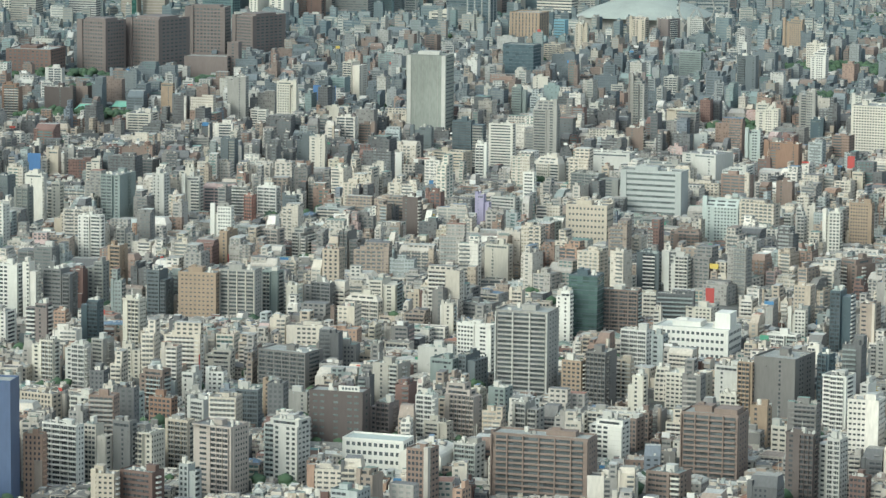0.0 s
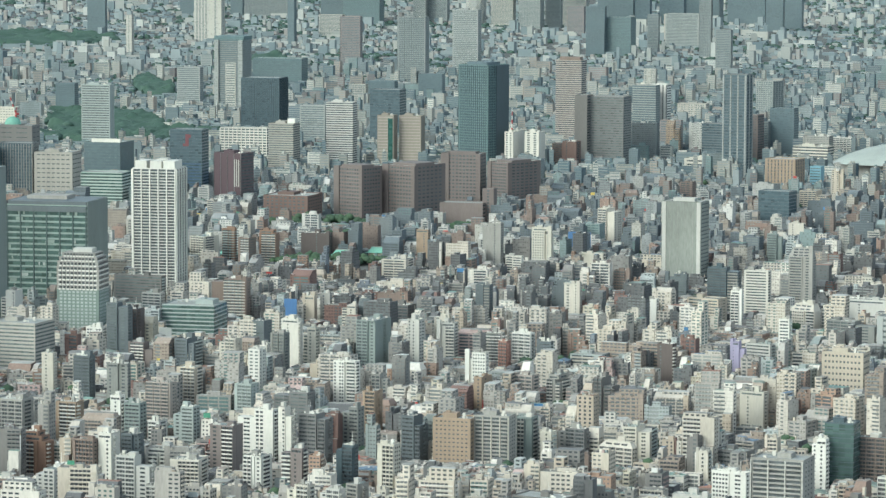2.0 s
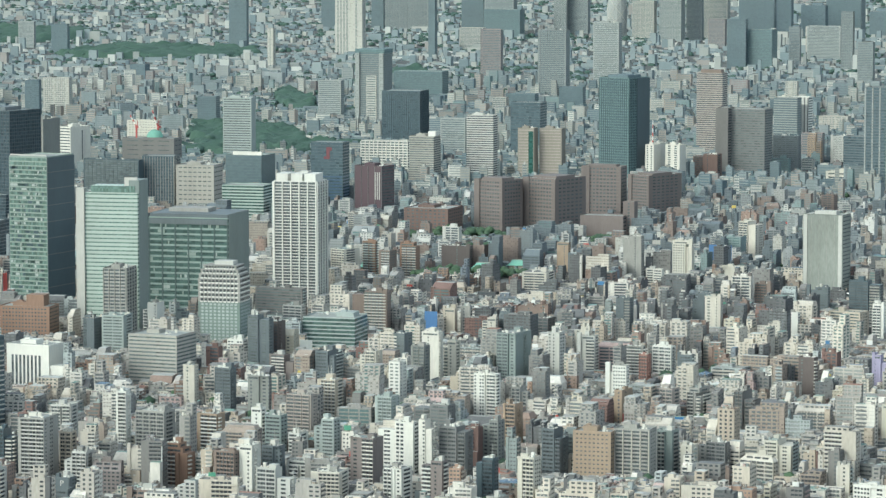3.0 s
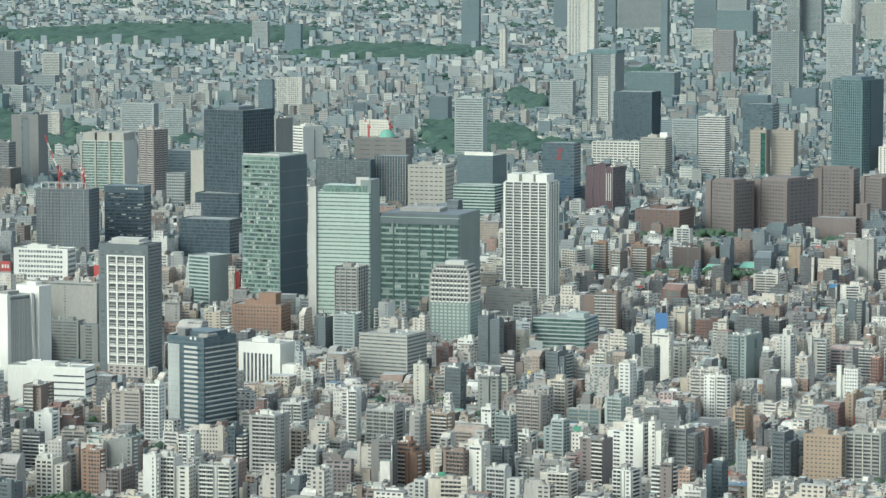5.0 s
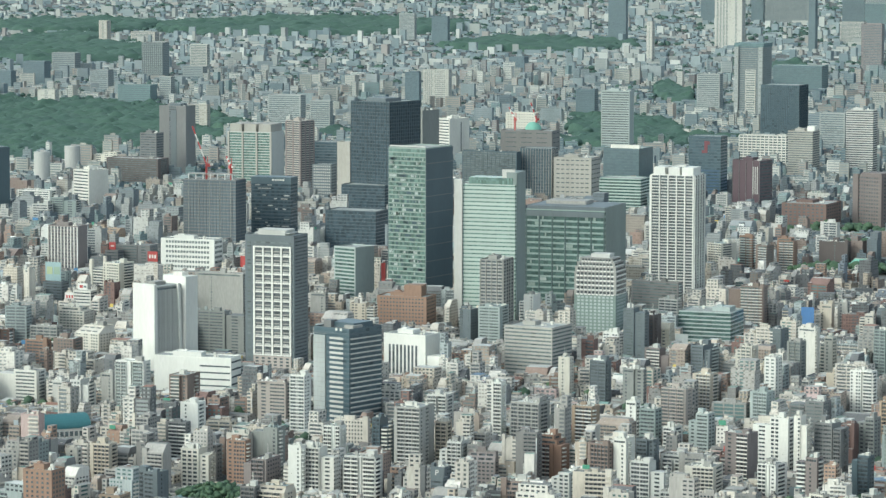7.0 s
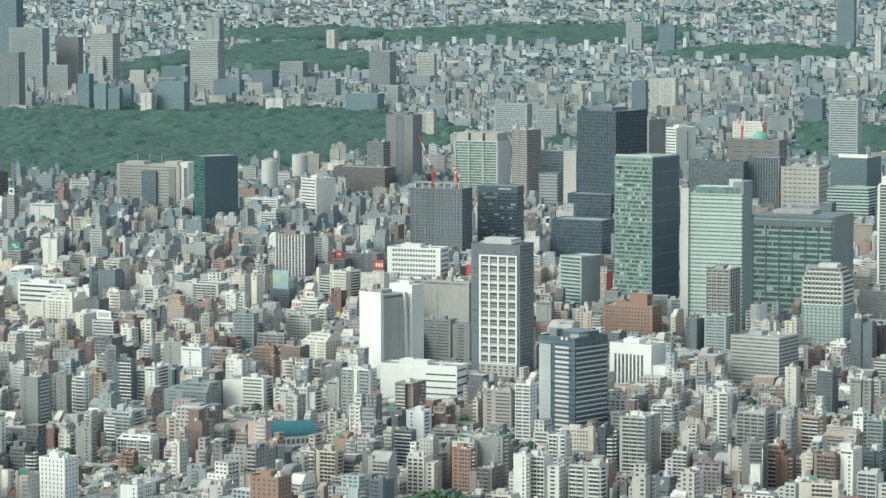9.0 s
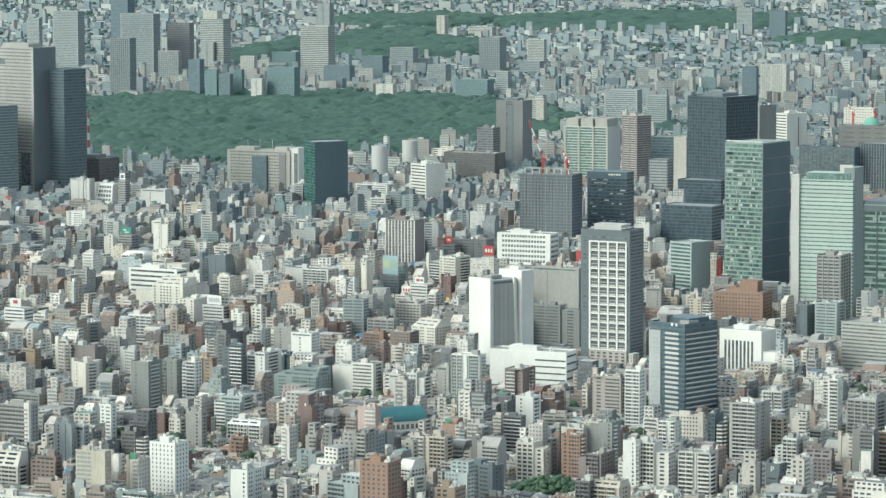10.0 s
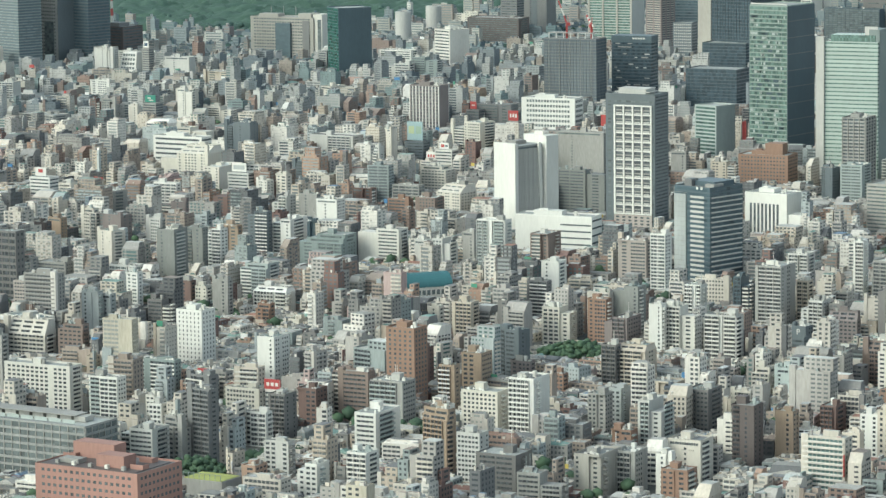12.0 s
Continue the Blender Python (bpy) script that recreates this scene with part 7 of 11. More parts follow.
tower("office_tower", "distant grey tower with tall vertical ribs", -1594, 7712, 51.9, 25.3, 133.2, -22, FARGREY, FARGLASS, 29, "band", fill=0.5, margin=0.02, fins={"f": 9}, finw=1.6, findepth=0.8, category="tower", house=False, seed=1200)
tower("office_tower", "distant grey tower with ribbon windows", -1726, 8561, 97.5, 30.9, 158.6, -22, FARGREY, FARGLASS, 34, "band", fill=0.42, margin=0.04, category="tower", house=False, seed=1201)
tower("office_tower", "distant slate blue tower with a nearly blank front", -2114, 10226, 60.7, 36.5, 202.7, -22, FARSLATE, FARGLASS, 44, "punch", sides="fr", cols={"f": 1, "r": 1}, fill=0.4, gap=0.8, category="tower", house=False, seed=1202)
tower("office_tower", "distant mauve tower with glass storeys between pale ledges", -1638, 8635, 64.0, 21.1, 133.4, -22, FARMAUVE, FARGLASS, 29, "slab", fill=0.55, proud=0.4, category="tower", house=False, seed=1203)
drum_tower = tower("office_tower", "distant pale tower with glass storeys between pale ledges", -1602, 8925, 69.0, 35.8, 133.3, -22, FARWHITE, FARGLASS, 29, "slab", fill=0.55, proud=0.4, category="tower", house=False, seed=1204)
part("crown_drum", [(-8.3, 0, 144.3, 42.8, 25.1, 22)], FARWHITE, drum_tower)
tower("office_tower", "distant pale grey tower with tall vertical ribs", -1614, 8368, 57.3, 15.2, 75.0, -22, FARPALE, FARGLASS, 16, "band", fill=0.5, margin=0.02, fins={"f": 10}, finw=1.6, findepth=0.8, category="tower", house=False, seed=1205)
tower("office_tower", "distant slate blue tower with a nearly blank front", -1421, 7671, 29.9, 18.8, 87.5, -22, FARSLATE, FARGLASS, 19, "punch", sides="fr", cols={"f": 1, "r": 1}, fill=0.4, gap=0.8, category="tower", house=False, seed=1206)
tower("office_tower", "distant grey tower with a nearly blank front", -1666, 8959, 22.7, 11.0, 71.5, -22, FARGREY, FARGLASS, 16, "punch", sides="fr", cols={"f": 1, "r": 1}, fill=0.4, gap=0.8, category="tower", house=False, seed=1207)
tower("office_tower", "distant pale grey tower with a nearly blank front", -1617, 8910, 38.0, 19.2, 73.9, -22, FARPALE, FARGLASS, 16, "punch", sides="fr", cols={"f": 1, "r": 1}, fill=0.4, gap=0.8, category="tower", house=False, seed=1208)
tower("office_tower", "distant dark teal tower with a nearly blank front", -1374, 7606, 29.5, 9.4, 68.2, -22, FARTEAL, FARGLASS, 15, "punch", sides="fr", cols={"f": 1, "r": 1}, fill=0.4, gap=0.8, category="tower", house=False, seed=1209)
tower("office_tower", "distant slate blue tower with ribbon windows", -1340, 7589, 29.4, 14.1, 59.4, -22, FARSLATE, FARGLASS, 13, "band", fill=0.42, margin=0.04, category="tower", house=False, seed=1210)
tower("office_tower", "distant dark teal tower with a nearly blank front", -1318, 7629, 20.6, 11.9, 67.1, -22, FARTEAL, FARGLASS, 15, "punch", sides="fr", cols={"f": 1, "r": 1}, fill=0.4, gap=0.8, category="tower", house=False, seed=1211)
tower("office_tower", "distant pale tower with a square window grid", -1431, 8427, 38.9, 15.8, 60.3, -22, FARWHITE, FARGLASS, 13, "punch", cols={"f": 8, "b": 8, "r": 4, "l": 4}, fill=0.5, gap=0.4, category="tower", house=False, seed=1212)
tower("office_tower", "distant pale tower with a nearly blank front", -1265, 7574, 27.6, 19.0, 50.6, -22, FARWHITE, FARGLASS, 11, "punch", sides="fr", cols={"f": 1, "r": 1}, fill=0.4, gap=0.8, category="tower", house=False, seed=1213)
tower("office_tower", "distant dark teal tower with ribbon windows", -1212, 7588, 69.3, 24.1, 75.2, -22, FARTEAL, FARGLASS, 16, "band", fill=0.42, margin=0.04, category="tower", house=False, seed=1214)
tower("office_tower", "distant dark teal tower with a nearly blank front", -1383, 8708, 69.6, 27.7, 57.9, -22, FARTEAL, FARGLASS, 13, "punch", sides="fr", cols={"f": 1, "r": 1}, fill=0.4, gap=0.8, category="tower", house=False, seed=1215)
tower("office_tower", "distant pale tower with glass storeys between pale ledges", -1273, 8504, 78.7, 32.9, 130.8, -22, FARWHITE, FARGLASS, 28, "slab", fill=0.55, proud=0.4, category="tower", house=False, seed=1216)
tower("office_tower", "distant grey tower with a nearly blank front", -1713, 11622, 48.4, 30.1, 90.3, -22, FARGREY, FARGLASS, 20, "punch", sides="fr", cols={"f": 1, "r": 1}, fill=0.4, gap=0.8, category="tower", house=False, seed=1217)
tower("office_tower", "distant slate blue tower with ribbon windows", -1170, 8153, 70.6, 23.9, 51.6, -22, FARSLATE, FARGLASS, 11, "band", fill=0.42, margin=0.04, category="tower", house=False, seed=1218)
tower("office_tower", "distant slate blue tower with ribbon windows", -1118, 8404, 58.1, 30.6, 62.6, -22, FARSLATE, FARGLASS, 14, "band", fill=0.42, margin=0.04, category="tower", house=False, seed=1219)
tower("office_tower", "distant grey tower with ribbon windows", -1108, 8892, 66.1, 29.9, 61.9, -22, FARGREY, FARGLASS, 13, "band", fill=0.42, margin=0.04, category="tower", house=False, seed=1220)
tower("office_tower", "distant grey tower with ribbon windows", -940, 8212, 48.5, 28.0, 51.8, -22, FARGREY, FARGLASS, 11, "band", fill=0.42, margin=0.04, category="tower", house=False, seed=1221)
tower("office_tower", "distant dark teal tower with ribbon windows", -801, 7682, 80.2, 32.1, 44.7, -22, FARTEAL, FARGLASS, 10, "band", fill=0.42, margin=0.04, category="tower", house=False, seed=1222)
tower("office_tower", "distant grey tower with tall vertical ribs", -876, 8850, 58.3, 37.2, 90.0, -22, FARGREY, FARGLASS, 20, "band", fill=0.5, margin=0.02, fins={"f": 10}, finw=1.6, findepth=0.8, category="tower", house=False, seed=1223)
tower("office_tower", "distant pale grey tower with ribbon windows", -747, 7798, 28.5, 19.2, 56.8, -22, FARPALE, FARGLASS, 12, "band", fill=0.42, margin=0.04, category="tower", house=False, seed=1224)
tower("office_tower", "distant pale tower with a square window grid", -801, 9255, 37.0, 19.9, 61.3, -22, FARWHITE, FARGLASS, 13, "punch", cols={"f": 8, "b": 8, "r": 4, "l": 4}, fill=0.5, gap=0.4, category="tower", house=False, seed=1225)
tower("office_tower", "distant beige tower with a nearly blank front", -1228, 10822, 28.0, 25.9, 77.0, -22, FARBEIGE, FARGLASS, 17, "punch", sides="fr", cols={"f": 1, "r": 1}, fill=0.4, gap=0.8, category="tower", house=False, seed=1226)
tower("office_tower", "distant beige tower with ribbon windows", -1132, 11100, 85.4, 31.0, 32.2, -22, FARBEIGE, FARGLASS, 7, "band", fill=0.42, margin=0.04, category="tower", house=False, seed=1227)
tower("office_tower", "distant grey tower with ribbon windows", -767, 8739, 55.6, 25.1, 35.3, -22, FARGREY, FARGLASS, 8, "band", fill=0.42, margin=0.04, category="tower", house=False, seed=1228)
tower("office_tower", "distant pale tower with a nearly blank front", -991, 7636, 42.8, 20.3, 35.9, -22, FARWHITE, FARGLASS, 8, "punch", sides="fr", cols={"f": 1, "r": 1}, fill=0.4, gap=0.8, category="tower", house=False, seed=1229)
tower("office_tower", "distant slate blue tower with tall vertical ribs", -198, 7875, 22.2, 22.4, 65.9, -22, FARSLATE, FARGLASS, 14, "band", fill=0.5, margin=0.02, fins={"f": 6}, finw=1.6, findepth=0.8, category="tower", house=False, seed=1230)
tower("office_tower", "distant slate blue tower with a nearly blank front", 43, 9069, 42.5, 31.8, 46.5, -22, FARSLATE, FARGLASS, 10, "punch", sides="fr", cols={"f": 1, "r": 1}, fill=0.4, gap=0.8, category="tower", house=False, seed=1231)


# ---- round the stadium ----
def ferris_wheel():
    t = thing("ferris_wheel", "grey steel fairground wheel with many small cabins", "ferris wheel", 1492, 5260, -16, 50, 14)
    rad, hub = 27.0, 52.0
    for k in range(40):
        a = 2 * math.pi * k / 40
        seg = part("rim_section", boxes_mesh("rim_section", [(0, -1.2, 0, 4.6, 0.9, 1.5), (0, 1.2, 0, 4.6, 0.9, 1.5), (0, 0, 0, 0.5, 2.4, 0.5)]), GREY, t)
        seg.matrix_basis = pose(rad * math.cos(a), 0, hub + rad * math.sin(a), 0, 90 - math.degrees(a) + 180, 0)
        cabin = part("cabin", [(0, 0, 0, 2.5, 2.2, 2.5), (0, 0, 1.5, 2.0, 1.7, 0.5)], SLATE if k % 4 else PALEGREY, t, (1.09 * rad * math.cos(a), 0, hub + 1.09 * rad * math.sin(a)))
    for sx in (-1, 1):
        for sy in (-1, 1):
            leg = part("leg", [(0, 0, 0, 1.6, 1.6, 56)], GREY, t)
            leg.matrix_basis = pose(sx * 17, sy * 3.4, 27, 0, -sx * 32, 0)
    return t


ferris_wheel()
tall = tower("office_tower", "tall dark blue-grey glass tower with a lighter flank", 1602, 5760, 64, 40, 186, -37, SLATE, G_BLUE, 40, "slab", fill=0.88, proud=0.15, category="tower", house=False)
part("dark_side_wall", [(15, -20.3, 93, 34, 0.5, 186)], NEARBLACK, tall)
long_hall = tower("office_building", "long grey-green hall with a row of tall fins", 1570, 5610, 150, 36, 72, -16, FARPALE, G_BLUE, 12, "band", "f", 0.4, margin=0.02, house=False)
part("glazed_top", [(0, -18.2, 60, 144, 0.5, 17)], FARGLASS, long_hall)
fin_me = boxes_mesh("tall_fin", [(0, 0, 0, 1.0, 1.2, 20)])
for k in range(20):
    part("tall_fin", fin_me, FARPALE, long_hall, (-71 + k * 7.5, -18.8, 60))
tower("apartment_tower", "narrow white tower with dark vertical stripes", 1270, 6480, 30, 24, 96, -30, WHITE, G_DARK, 20, "band", "r", 0.4, fins={"f": 4}, finmat=DARKGREY, finw=2.2, findepth=0.4, category="tower", house=False)
tower("office_building", "grey-green ribbed office block beside a white tower", 1235, 6450, 46, 24, 96, -30, FARPALE, FARGLASS, 22, "slab", fill=0.6, proud=0.2, house=False)
tower("office_building", "dark brown office slab behind a stadium", 1290, 5850, 62, 30, 78, -34, UMBER, G_DARK, 18, "band", fill=0.3, house=False)
tower("office_building", "dark teal office block with pale ledges", 1236, 5800, 50, 30, 66, -34, SLATE, G_BLUE, 15, "slab", fill=0.6, proud=0.2, house=False)
tower("office_building", "low pale yellow hall with a flat roof", 1176, 5570, 86, 26, 24, -30, CREAM, G_DARK, 4, "band", fill=0.4)
tower("office_building", "small bright blue clad block", 1278, 5270, 18, 16, 34, -34, paint("sky_blue_panel", (0.20, 0.36, 0.43), 0.5, 0.1), G_GREY, 8, "band", "f", 0.3, house=False)
tower("office_building", "white terraced block with stepped roofs", 1390, 5760, 62, 30, 30, -34, CREAM, G_DARK, 6, "slab", fill=0.5, proud=0.3)

# ---- among the business towers ----
tower("office_tower", "beige comb-edged tower beside a black tower", -226, 5120, 22, 22, 97, -30, STONE, G_DARK, 24, "band", "r", 0.5, category="tower", house=False)
tower("office_building", "slate block dotted with rows of small pale windows", -262, 5160, 30, 22, 61, -18, SLATE, PALEGREY, 14, "punch", cols={"f": 9, "r": 5, "l": 5}, fill=0.45, gap=0.45, house=False)
tower("office_building", "dark slate block behind a dotted pale block", -272, 5500, 44, 30, 71, -18, SLATE, G_BLUE, 16, "slab", fill=0.7, proud=0.15, house=False)


def domed_library():
    t = tower("museum", "grey-brown stone block carrying a green copper dome", 48, 5930, 92, 40, 62, -20, TAUPE, G_DARK, 8, "punch", "fr", cols={"f": 3, "r": 2}, fill=0.16, gap=0.3, house=False)
    bm = bmesh.new()
    bmesh.ops.create_uvsphere(bm, u_segments=32, v_segments=16, radius=14)
    for v in bm.verts:
        v.co.z = max(v.co.z, -1) + 63
    me = bpy.data.meshes.new("copper_dome")
    bm.to_mesh(me)
    bm.free()
    part("copper_dome", me, COPPER, t, (6, -2, 0))
    part("drum", [(6, -2, 62.5, 32, 32, 3)], TAUPE, t)
    return t


domed_library()
crane(58, 5925, 62, 30, 40, 66)
crane(22, 5928, 62, 22, -20, 60)
tower("office_building", "cream stone block with a long flat roof", 38, 6420, 58, 24, 62, -20, CREAM, G_GREY, 13, "punch", cols={"f": 10, "r": 4}, fill=0.3, gap=0.5, house=False)


# ---- sign carriers on the south side ----
def board_block(label, x, y, w, d, h, rot, wall, board, bw, bh, marks, glass=G_DARK):
    t = tower("office_building", label, x, y, w, d, h, rot, wall, glass, max(3, round(h / 3.4)), "band", "fr", 0.4, house=False)
    for sx in (-0.4, 0.4):
        part("sign_post", [(sx * bw, -d * 0.3, h + 0.8, 0.4, 0.4, 2.8)], GREY, t)
    b = part("sign_board", [(0, -d * 0.3 - 0.4, h + 2 + bh / 2, bw, 0.8, bh)], board, t, label="roof sign board with unreadable marks")
    for mx, mz, mw, mh, mat in marks:
        part("sign_bar", [(mx * bw, -d * 0.3 - 0.9, h + 2 + mz * bh, mw * bw, 0.15, mh * bh)], mat, b)
    return t


board_block("dark block carrying a big green roof sign", -892, 4335, 20, 16, 23, -24, GREY, paint("green_sign_board", (0.05, 0.22, 0.16), 0.5, 0.1), 16, 9, [(-0.1, 0.6, 0.3, 0.18, OFFWHITE), (0.1, 0.3, 0.4, 0.15, OFFWHITE)])
board_block("slate block with a tall teal and green advertising screen", -496, 3871, 24, 16, 26, -24, SLATE, paint("teal_screen", (0.27, 0.36, 0.37), 0.4, 0.1), 20, 21, [(-0.22, 0.55, 0.36, 0.4, paint("lime_sign_paint", (0.36, 0.41, 0.24), 0.5, 0.1)), (0.25, 0.55, 0.36, 0.4, paint("moss_sign_paint", (0.29, 0.38, 0.29), 0.5, 0.1))])
board_block("white block with a small red lettered panel", -455, 3800, 22, 14, 24, -24, OFFWHITE, WHITE, 12, 7, [(-0.15, 0.5, 0.35, 0.45, RED), (0.25, 0.5, 0.3, 0.3, SLATE)])
board_block("pale block with a white framed roof sign", -640, 3560, 26, 16, 27, -24, PALEGREY, WHITE, 18, 9, [(0.0, 0.5, 0.75, 0.5, PALEBLUE)])
board_block("low white block with a red flower shaped sign", -850, 3560, 26, 16, 22, -24, WHITE, WHITE, 14, 9, [(0.0, 0.6, 0.4, 0.4, RED)])
board_block("grey block with a white square sign on a tall frame", -1013, 4896, 12, 12, 46, -24, GREY, WHITE, 9, 9, [(0.0, 0.5, 0.6, 0.5, DEEPBLUE)])
board_block("dark block with a red signboard on its roof", -474, 4262, 18, 14, 22, -24, DARKGREY, RED, 9, 9, [(0.0, 0.5, 0.5, 0.2, OFFWHITE)])


def slanted_block():
    t = thing("office_building", "white office block with a sloped gridded front", "building", -1041, 4905, -24, 32, 22)
    me = bpy.data.meshes.new("wall")
    V = [(-16, -11, 0), (16, -11, 0), (16, 11, 0), (-16, 11, 0), (-9, -4, 41), (15, -4, 41), (15, 11, 41), (-9, 11, 41)]
    me.from_pydata(V, [], [(3, 2, 1, 0), (4, 5, 6, 7), (0, 1, 5, 4), (1, 2, 6, 5), (2, 3, 7, 6), (3, 0, 4, 7)])
    part("wall", me, WHITE, t)
    for k in range(5):
        f = (0.3 + 0.15 * k)
        for q in range(5):
            x0 = -14 + 6.2 * f
            wx = (28 - 7.2 * f) / 5
            part("window", [(x0 + wx * (q + 0.5), -11 + 7 * f - 0.3, 41 * f, wx * 0.62, 0.8, 3.4)], G_GREY, t)
    return t


slanted_block()


def sports_court():
    t = thing("sports_court", "yellow-green fenced sports court between buildings", "sports court", -401, 2103, -24, 30, 22)
    part("deck", [(0, 0, 5, 30, 22, 10)], GREY, t)
    part("playing_surface", [(0, 0, 10.2, 28, 20, 0.4)], paint("yellow_green_turf", (0.36, 0.38, 0.12), 0.9, 0.2), t)
    for k in range(8):
        part("fence_post", [(-14 + k * 4, -10.8, 12, 0.25, 0.25, 4)], GREENGREY, t)
    part("net_rail", [(0, -10.8, 14, 28, 0.2, 0.2)], GREENGREY, t)
    return t


sports_court()


# ---- mid-rise buildings that stand out from the mass ----
midrise("office_building", "beige stone block with rows of small windows", 1365, 5128, 26.1, 22.0, 48.2, -32, BEIGE, G_DARK, 16, "punch", 700, steps=1, shaft=-1)
midrise("commercial_building", "mauve brown tiled block with a nearly blank front", 1418, 5151, 22.5, 31.5, 44.2, -54, MAUVE, G_DARK, 14, "punch", 701)
midrise("office_building", "pale grey block with rows of small windows", 1485, 5237, 26.7, 12.1, 36.6, -32, PALEGREY, G_GREY, 12, "punch", 702, shaft=-1)
midrise("office_building", "pale grey block with rows of small windows", 1568, 5362, 29.6, 15.5, 33.2, -33, PALEGREY, G_GREY, 11, "punch", 703, shaft=-1)
midrise("apartment_building", "pale grey apartment block with stacked balconies", 1477, 4947, 15.5, 16.3, 44.8, -55, PALEGREY, G_DARK, 15, "balcony", 704)
midrise("office_building", "tan brick block with rows of small windows", 1572, 5010, 32.0, 14.7, 52.8, -34, TAN, G_GREY, 17, "punch", 705, steps=2, shaft=-1)
midrise("office_building", "white tiled block with rows of small windows", 1504, 4685, 26.8, 17.9, 44.5, -34, WARMWHITE, G_DARK, 14, "punch", 706)
midrise("commercial_building", "slate blue block with a nearly blank front", 1312, 4377, 28.0, 15.3, 55.7, -33, SLATE, G_DARK, 18, "punch", 707)
midrise("office_building", "grey-green block with ribbon windows", 1317, 4664, 33.7, 13.5, 36.3, -32, GREENGREY, G_GREY, 12, "band", 708, fill=0.39)
midrise("office_building", "grey concrete block with rows of small windows", 1247, 3909, 19.1, 9.0, 54.9, -34, GREY, G_DARK, 18, "punch", 709, shaft=1)
midrise("office_building", "white tiled block with rows of small windows", 1285, 3805, 26.6, 37.2, 61.3, -47, DULLWHITE, G_GREY, 20, "punch", 710, shaft=-1)
midrise("office_building", "cream tiled block with rows of small windows", 1216, 3975, 26.1, 11.6, 34.4, -33, CREAM, G_GREY, 11, "punch", 711, steps=2, shaft=1)
midrise("apartment_building", "mauve brown tiled apartment block with stacked balconies", 1095, 4113, 22.7, 14.2, 58.8, -32, MAUVE, G_DARK, 19, "balcony", 712, shaft=1)
midrise("office_building", "orange brick block with rows of small windows", 1137, 3657, 39.1, 15.6, 25.5, -34, ORANGE, G_DARK, 8, "punch", 713, shaft=-1)
midrise("office_building", "red-brown tiled block with rows of small windows", 1070, 3499, 14.1, 9.0, 25.9, -33, REDBROWN, G_GREY, 8, "punch", 714, shaft=1)
midrise("commercial_building", "pale blue block with a nearly blank front", 1219, 4557, 29.0, 19.6, 33.5, -32, PALEBLUE, G_DARK, 11, "punch", 715)
midrise("office_building", "grey concrete block with rows of small windows", 1275, 5131, 19.5, 10.2, 35.6, -31, GREY, G_DARK, 12, "punch", 716)
midrise("commercial_building", "white tiled block with glass storeys between ledges", 1217, 4402, 19.8, 11.9, 27.1, -32, DULLWHITE, G_DARK, 9, "slab", 717)
midrise("office_building", "white tiled block with ribbon windows", 1029, 4069, 13.1, 9.0, 26.5, -31, WARMWHITE, G_DARK, 9, "band", 718, steps=2, shaft=1, fill=0.39)
midrise("commercial_building", "pale blue block with a nearly blank front", 1069, 3737, 15.9, 10.8, 26.0, -32, PALEBLUE, G_DARK, 8, "punch", 719, shaft=1)
midrise("office_building", "grey concrete block with ribbon windows", 966, 3530, 63.2, 25.3, 20.1, -32, GREY, G_DARK, 7, "band", 720, shaft=-1, fill=0.50)
midrise("commercial_building", "black clad block with a nearly blank front", 1249, 3879, 16.6, 9.0, 25.6, -34, NEARBLACK, G_GREY, 8, "punch", 721, shaft=1)
midrise("commercial_building", "white tiled block with glass storeys between ledges", 799, 4412, 25.3, 25.0, 49.7, -39, WARMWHITE, G_DARK, 16, "slab", 722)
midrise("commercial_building", "white tiled block with glass storeys between ledges", 1467, 5854, 42.1, 16.8, 37.2, -31, OFFWHITE, G_DARK, 12, "slab", 723)
midrise("office_building", "grey concrete block with rows of small windows", 1406, 5794, 49.9, 27.9, 44.7, -30, GREY, G_GREY, 14, "punch", 724)
midrise("office_building", "grey concrete block with rows of small windows", 1429, 5215, 22.5, 17.0, 38.0, -32, GREY, G_DARK, 12, "punch", 725, shaft=-1)
midrise("office_building", "pale grey block with rows of small windows", 1494, 5266, 25.3, 12.0, 36.0, -32, PALEGREY, G_DARK, 12, "punch", 726, steps=1)
midrise("office_building", "pale grey block with rows of small windows", 1259, 6024, 51.7, 38.2, 51.7, -29, PALEGREY, G_GREY, 17, "punch", 727, shaft=-1)
midrise("office_building", "tan brick block with rows of small windows", 1200, 6011, 25.8, 13.3, 57.1, -28, TAN, G_DARK, 18, "punch", 728, steps=2)
midrise("office_building", "beige stone block with rows of small windows", 1259, 5058, 19.4, 9.0, 43.7, -31, BEIGE, G_DARK, 14, "punch", 729, shaft=1)
midrise("commercial_building", "beige stone block with glass storeys between ledges", 1192, 4923, 42.4, 31.7, 26.5, -30, BEIGE, G_DARK, 9, "slab", 730)
midrise("commercial_building", "red-brown tiled block with a nearly blank front", 956, 5688, 46.0, 26.6, 45.9, -27, REDBROWN, G_DARK, 15, "punch", 731)
midrise("office_building", "white tiled block with rows of small windows", -1267, 5001, 33.5, 22.2, 41.6, -44, WARMWHITE, G_GREY, 13, "punch", 732, steps=1)
midrise("commercial_building", "grey concrete block with a nearly blank front", -1092, 4980, 37.1, 14.8, 41.3, -22, GREY, G_DARK, 13, "punch", 733)
midrise("commercial_building", "pale grey block with glass storeys between ledges", -1139, 4554, 47.6, 19.0, 30.6, -22, PALEGREY, G_DARK, 10, "slab", 734)
